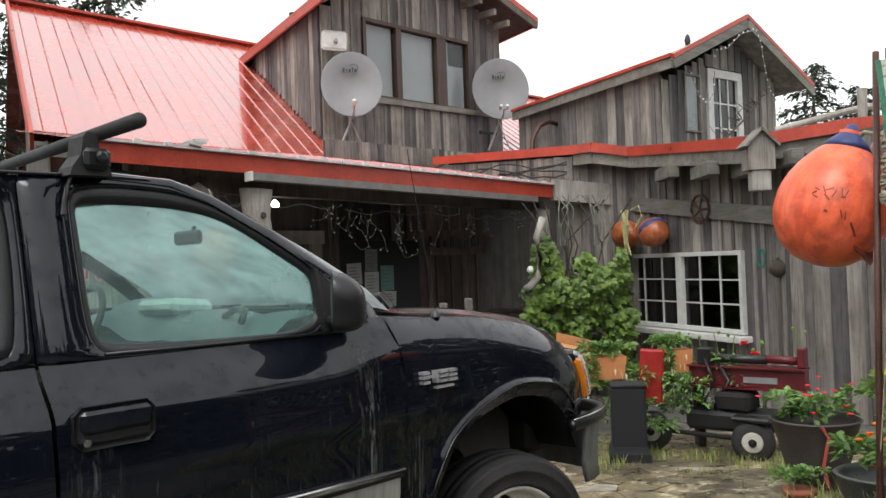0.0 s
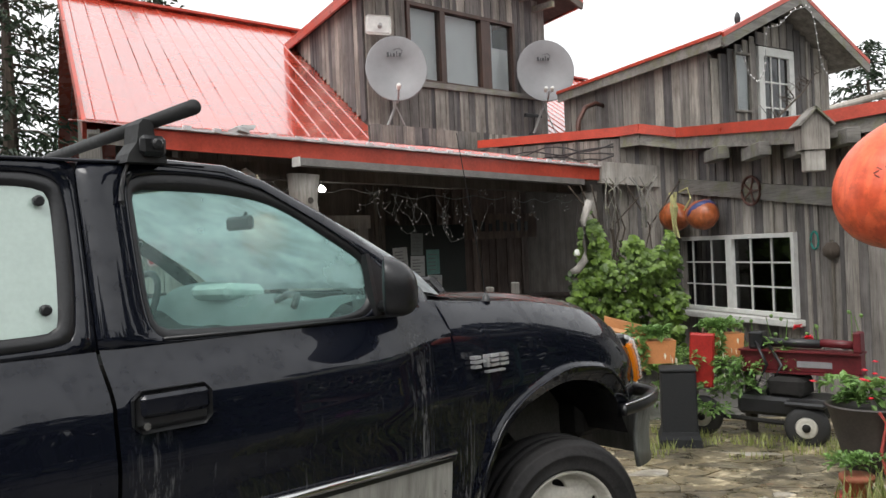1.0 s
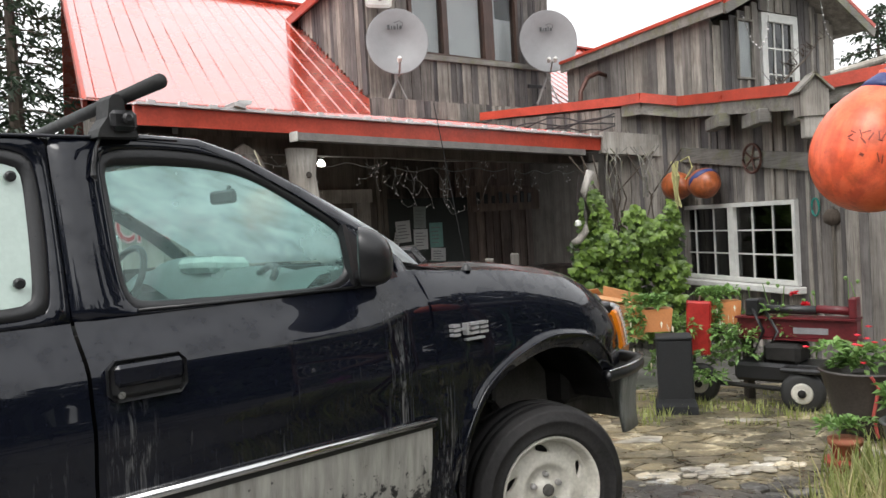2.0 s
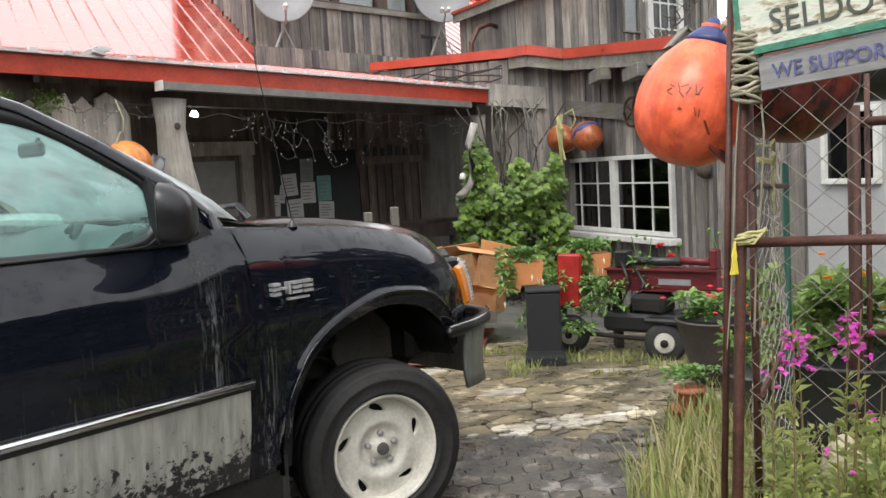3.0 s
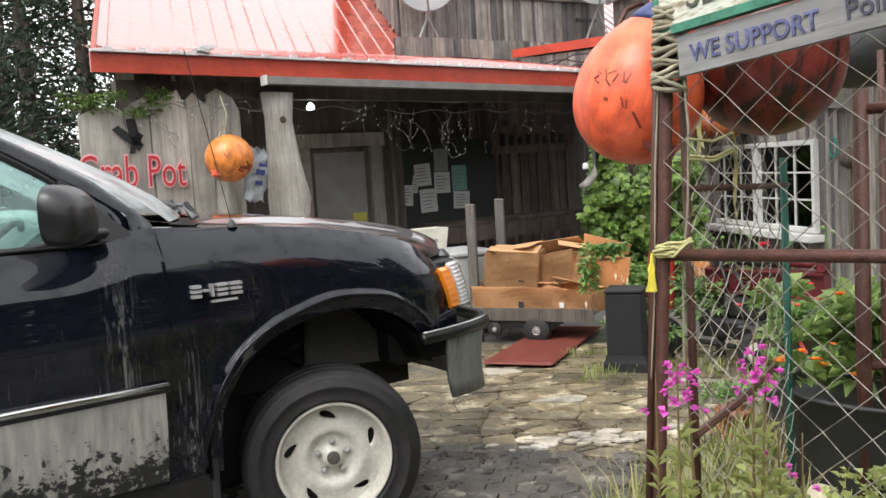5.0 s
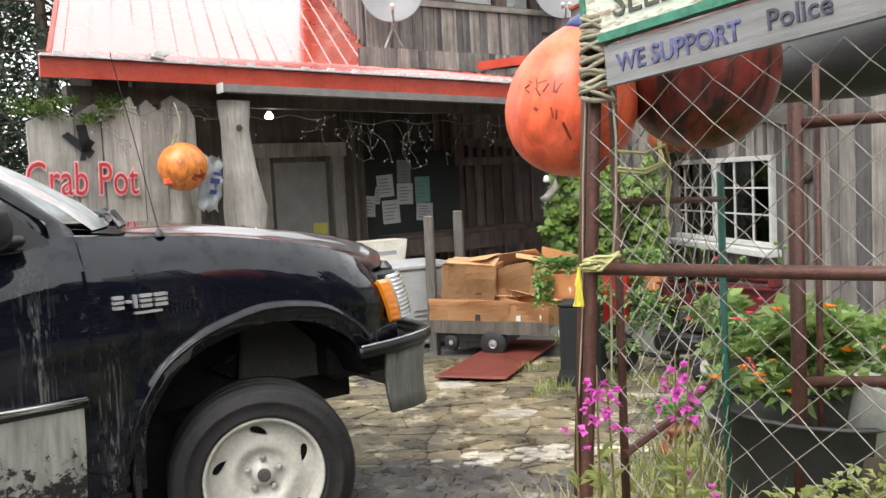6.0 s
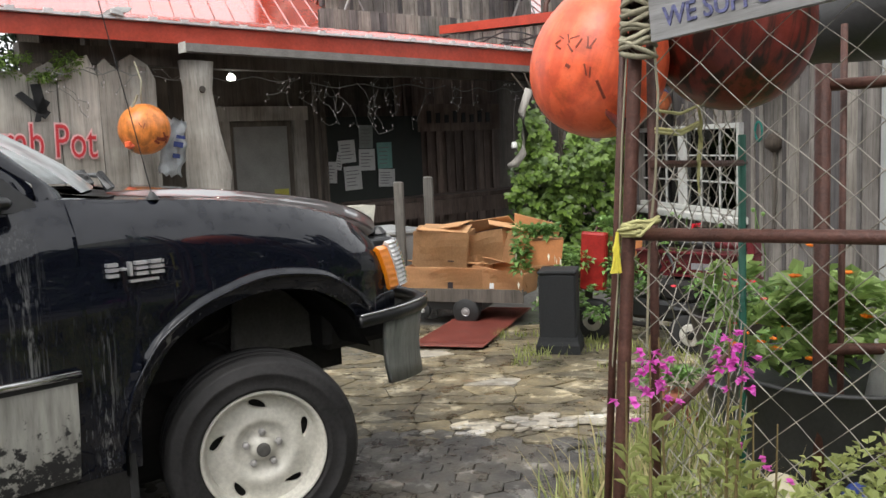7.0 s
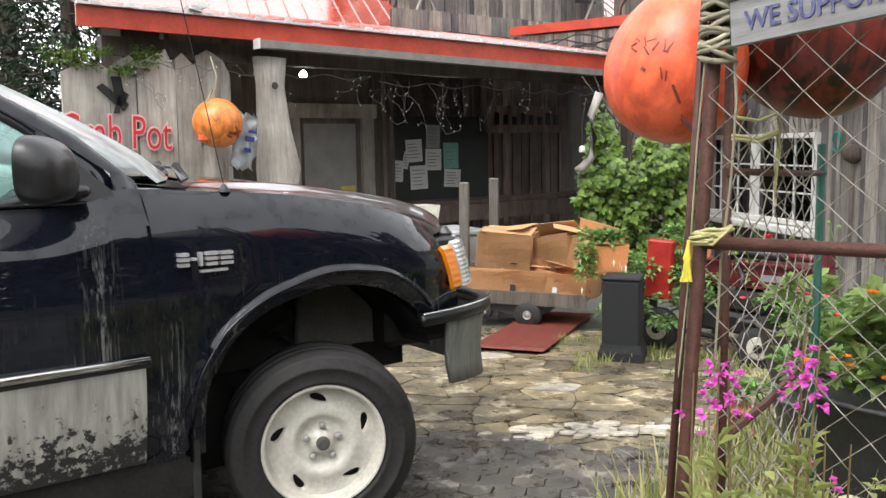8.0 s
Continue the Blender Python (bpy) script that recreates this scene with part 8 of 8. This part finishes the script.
# fireweed by the gate
random.seed(81)
STEM = mat("red_green_stem", (0.16, 0.12, 0.05), 0.6)
for k, (x, y, h) in enumerate(((1.68, 2.96, 1.02), (1.715, 2.975, 1.01), (1.848, 3.0, 1.05), (1.88, 2.99, 1.03), (1.625, 2.97, 0.95), (1.93, 3.0, 0.82), (1.8, 2.92, 0.7), (1.98, 3.05, 0.78))):
    fw = base("fireweed", pose(x, y, 0, random.uniform(-2, 2), random.uniform(-2, 2), random.uniform(0, 360)), "tall fireweed with magenta flowers by the gate", "flower", "fireweed stems by the gate")
    part("stem", tube([(0, 0, 0), (0.01, 0.01, h * 0.5), (0.0, 0.0, h * 1.02)], [0.006, 0.005, 0.002], 5), STEM, fw)
    bm = bmesh.new()
    for q in range(54):
        a = q * 2.4
        leaf(bm, Vector((0, 0, h * random.uniform(0.08, 0.8))), Vector((math.cos(a), math.sin(a), 0.9)), random.uniform(0.045, 0.085), 0.15)
    part("foliage", bm, GRASS_L, fw, "slender pale green leaves")
    heads = 14 if k in (0, 2) else 6 if k in (1, 3) else 2
    for q in range(heads):
        a = q * 2.4
        c = Vector(((0.036 - 0.02 * q / heads) * math.cos(a), (0.036 - 0.02 * q / heads) * math.sin(a), h - 0.14 + 0.13 * q / heads))
        bm = bmesh.new()
        for j in range(6):
            b_ = j * math.tau / 6
            leaf(bm, c, Vector((math.cos(a) * 0.8 + 0.7 * math.cos(b_), math.sin(a) * 0.8 + 0.7 * math.sin(b_), 0.4 * math.sin(b_ * 2))), random.uniform(0.015, 0.025), 0.9, 0.05)
        part("bloom", bm, PINK, fw, "magenta petals")
STALK_L = leaf_mat("willow_leaf", (0.17, 0.24, 0.07), (0.42, 0.48, 0.2), 0.4)
for k in range(13):
    x, y, h = random.uniform(1.66, 2.05), random.uniform(2.8, 3.2), random.uniform(0.4, 0.68)
    st_ = base("leafy_stalk", pose(x, y, 0, random.uniform(-6, 6), random.uniform(-6, 6), random.uniform(0, 360)), "slender green stalk with willow-like leaves", "weed", "leafy stalks by the gate")
    part("stem", tube([(0, 0, 0), (0.01, 0.01, h * 0.5), (0.0, 0.0, h)], [0.005, 0.004, 0.002], 5), STEM, st_)
    bm = bmesh.new()
    for q in range(46):
        a = q * 2.4
        leaf(bm, Vector((0, 0, h * random.uniform(0.1, 1.0))), Vector((math.cos(a), math.sin(a), 1.0)), random.uniform(0.04, 0.085), 0.14)
    part("foliage", bm, STALK_L, st_, "narrow pale green leaves")
# grass
random.seed(91)


def scatter(n, x0, x1, y0, y1, keep):
    out = []
    while len(out) < n:
        x, y = random.uniform(x0, x1), random.uniform(y0, y1)
        if keep(x, y):
            out.append((x, y, lie(x, y) - 0.01))
    return out


def near_gate(x, y):
    edge = 1.38 + 0.25 * noise.noise(Vector((y * 2, 0, 0))) + max(0, y - 4.2) * 0.55
    return x > edge and random.random() < min(1, (x - edge) * 3.5 + 0.08)


tagged(mesh_ob("tall_grass", blades(scatter(7600, 1.1, 3.8, 2.45, 5.4, near_gate), 0.32, 0.0075), GRASS_L), "tall green yard grass round the gate", "grass", kind="stuff")
tagged(mesh_ob("dry_grass", blades(scatter(3600, 1.1, 3.4, 2.45, 4.6, near_gate), 0.4, 0.006, None, 0.9), DRYGRASS_L), "dry straw-coloured grass blades", "grass", kind="stuff")
tagged(mesh_ob("short_grass", blades(scatter(2600, 1.0, 4.4, 6.4, 8.2, lambda x, y: noise.noise(Vector((x * 1.6, y * 1.6, 3))) > -0.12 and y > 6.9 - 0.25 * (x - 1.6)), 0.11, 0.006), GRASS_L), "short yellowish grass by the wagon", "grass", kind="stuff")
tagged(mesh_ob("weeds", bush([((x, y, lie(x, y) + 0.06), (0.14, 0.14, 0.1)) for x, y, z in scatter(60, 1.5, 3.6, 2.9, 5.8, lambda x, y: x > 1.62 + max(0.0, y - 4.0) * 0.6)], 26, 0.075, 1, 0.5), POT_L), "leafy weeds in the grass", "weeds", kind="stuff")
tagged(mesh_ob("leafy_weeds", bush([((random.uniform(1.75, 2.75), random.uniform(2.95, 3.75), random.uniform(0.06, 0.46)), (0.13, 0.12, 0.14)) for _ in range(84)], 50, 0.045, 1, 0.6), GRASS_L), "lush pale green weeds before the gate", "weeds", kind="stuff")

# ---- paving: six-sided blocks by the truck and worn flagstones in the yard ----
random.seed(101)


def paver_mat(name, dark, light, wet):
    m = bpy.data.materials.new(name)
    t, b = nodes_of(m)
    v = coords(t, "Object", (1, 1, 1), True)
    n1, n2 = noise_tex(t, v, 7, 6, 0.65), noise_tex(t, v, 60, 4)
    c = ramp(t, n1, [(0.3, dark), (0.68, light)])
    c = mixc(t, 0.4, c, ramp(t, n2, [(0.35, dark), (0.7, light)]))
    geo = t.nodes.new("ShaderNodeNewGeometry")
    wide = noise_tex(t, geo.outputs["Position"], 2.6, 6, 0.7)
    c = mixc(t, 0.85, c, ramp(t, wide, [(0.36, (0.4, 0.39, 0.4)), (0.5, (0.95, 0.92, 0.85)), (0.64, (1.35, 1.25, 1.05))]), "MULTIPLY")
    worn, rusty = noise_tex(t, geo.outputs["Position"], 4.2, 8, 0.75), noise_tex(t, geo.outputs["Position"], 3.1, 7, 0.7)
    c = mixc(t, ramp(t, worn, [(0.54, (0, 0, 0)), (0.6, (0.75,) * 3)]), c, tuple(min(0.6, x * 1.9 + 0.03) for x in light))
    c = mixc(t, ramp(t, rusty, [(0.62, (0, 0, 0)), (0.68, (0.5,) * 3)]), c, (light[0] * 1.25, light[1] * 0.75, light[2] * 0.62))
    c = mixc(t, ramp(t, worn, [(0.36, (0.8,) * 3), (0.44, (0, 0, 0))]), c, tuple(x * 0.7 for x in dark))
    oi = t.nodes.new("ShaderNodeObjectInfo")
    c = mixc(t, 1.0, c, ramp(t, oi.outputs["Random"], [(0, (0.65, 0.65, 0.65)), (1, (1.35, 1.3, 1.2))]), "MULTIPLY")
    t.links.new(c, b.inputs["Base Color"])
    t.links.new(ramp(t, n1, [(0.35, (wet,) * 3), (0.65, (0.65,) * 3)]), b.inputs["Roughness"])
    bump(t, b, n2, 0.35, 0.006)
    return m


HEXM = paver_mat("wet_grey_paver", (0.035, 0.034, 0.033), (0.115, 0.11, 0.102), 0.14)
FLAGM = paver_mat("mossy_tan_flagstone", (0.06, 0.053, 0.036), (0.255, 0.225, 0.16), 0.18)
FLAGW = paver_mat("pale_worn_flagstone", (0.3, 0.28, 0.24), (0.55, 0.53, 0.49), 0.3)
R = 0.085
shared = []
for k in range(5):
    bm = bmesh.new()
    top = [bm.verts.new((R * 0.955 * math.cos(j * math.tau / 6 + 0.52) + random.uniform(-0.004, 0.004), R * 0.955 * math.sin(j * math.tau / 6 + 0.52) + random.uniform(-0.004, 0.004), 0.012)) for j in range(6)]
    low = [bm.verts.new((v.co.x * 1.035, v.co.y * 1.035, 0.004)) for v in top]
    bot = [bm.verts.new((v.co.x * 1.035, v.co.y * 1.035, -0.03)) for v in top]
    bm.faces.new(top)
    for j in range(6):
        bm.faces.new((low[j], low[(j + 1) % 6], top[(j + 1) % 6], top[j]))
        bm.faces.new((bot[j], bot[(j + 1) % 6], low[(j + 1) % 6], low[j]))
    me = bpy.data.meshes.new("paver")
    bm.to_mesh(me)
    bm.free()
    me.materials.append(HEXM)
    shared.append(me)
count = 0
for j in range(34):
    for i in range(26):
        x = -0.9 + i * R * 1.732 + (R * 0.866 if j % 2 else 0)
        y = 3.0 + j * R * 1.5
        side_of_truck = (x - 0.36) * 0.743 - (y - 4.058) * 0.669
        if side_of_truck < -0.75 or x > 1.75 or y > 5.35 + 0.25 * noise.noise(Vector((x * 2, 0, 5))) or (x > 1.35 and random.random() < 0.4) or count >= 300:
            continue
        ob = new("paver", random.choice(shared))
        ob.parent = ground
        ob.matrix_basis = pose(x, y, lie(x, y) + 0.006 + random.uniform(-0.003, 0.003), random.uniform(-1, 1), random.uniform(-1, 1), 60 * random.randrange(6))
        count += 1
# flagstones from a shaken grid
cells = {}
nx, ny, cw = 17, 18, 0.25


def corner(i, j):
    if (i, j) not in cells:
        cells[i, j] = (-1.4 + i * cw * 1.15 + random.uniform(-0.1, 0.1) + (0.14 if j % 2 else 0), 5.15 + j * cw * 0.8 + random.uniform(-0.075, 0.075))
    return cells[i, j]


for j in range(ny):
    for i in range(nx):
        q = [corner(i, j), corner(i + 1, j), corner(i + 1, j + 1), corner(i, j + 1)]
        cx, cy = sum(p[0] for p in q) / 4, sum(p[1] for p in q) / 4
        pts = []
        for a, b in zip(q, q[1:] + q[:1]):
            for f in (0.12, 0.5, 0.88):
                px, py = a[0] + (b[0] - a[0]) * f, a[1] + (b[1] - a[1]) * f
                k = 0.99 + random.uniform(-0.035, 0.012)
                pts.append((cx + (px - cx) * k, cy + (py - cy) * k))
        bm = bmesh.new()
        top = [bm.verts.new((x - cx, y - cy, lie(x, y) - lie(cx, cy) + 0.012)) for x, y in pts]
        bot = [bm.verts.new(((x - cx) * 1.04, (y - cy) * 1.04, -0.03)) for x, y in pts]
        bm.faces.new(top)
        for k in range(len(pts)):
            bm.faces.new((bot[k], bot[(k + 1) % len(pts)], top[(k + 1) % len(pts)], top[k]))
        bmesh.ops.recalc_face_normals(bm, faces=bm.faces[:])
        ob = mesh_ob("flagstone", bm, FLAGW if random.random() < 0.025 else FLAGM, ground)
        ob.location = (cx, cy, lie(cx, cy) + random.uniform(-0.004, 0.006))
# pale broken chips strewn over the stones
random.seed(131)
for k in range(70):
    f = random.random()
    x = 0.9 + 1.0 * f + random.gauss(0, 0.05)
    y = 5.36 + 0.3 * f + random.gauss(0, 0.06)
    bm = bmesh.new()
    n_ = random.randint(5, 7)
    r_ = random.uniform(0.015, 0.045)
    ring_ = [(r_ * random.uniform(0.6, 1.3) * math.cos(j * math.tau / n_) * 1.5, r_ * random.uniform(0.6, 1.2) * math.sin(j * math.tau / n_)) for j in range(n_)]
    top = [bm.verts.new((a, b, 0.01)) for a, b in ring_]
    bot = [bm.verts.new((a * 1.1, b * 1.1, 0.0)) for a, b in ring_]
    bm.faces.new(top)
    for j in range(n_):
        bm.faces.new((bot[j], bot[(j + 1) % n_], top[(j + 1) % n_], top[j]))
    ob = mesh_ob("stone_chip", bm, FLAGW, ground)
    ob.location = (x, y, lie(x, y) + 0.02)
    ob.rotation_euler = (0, 0, random.uniform(0, 0.6))
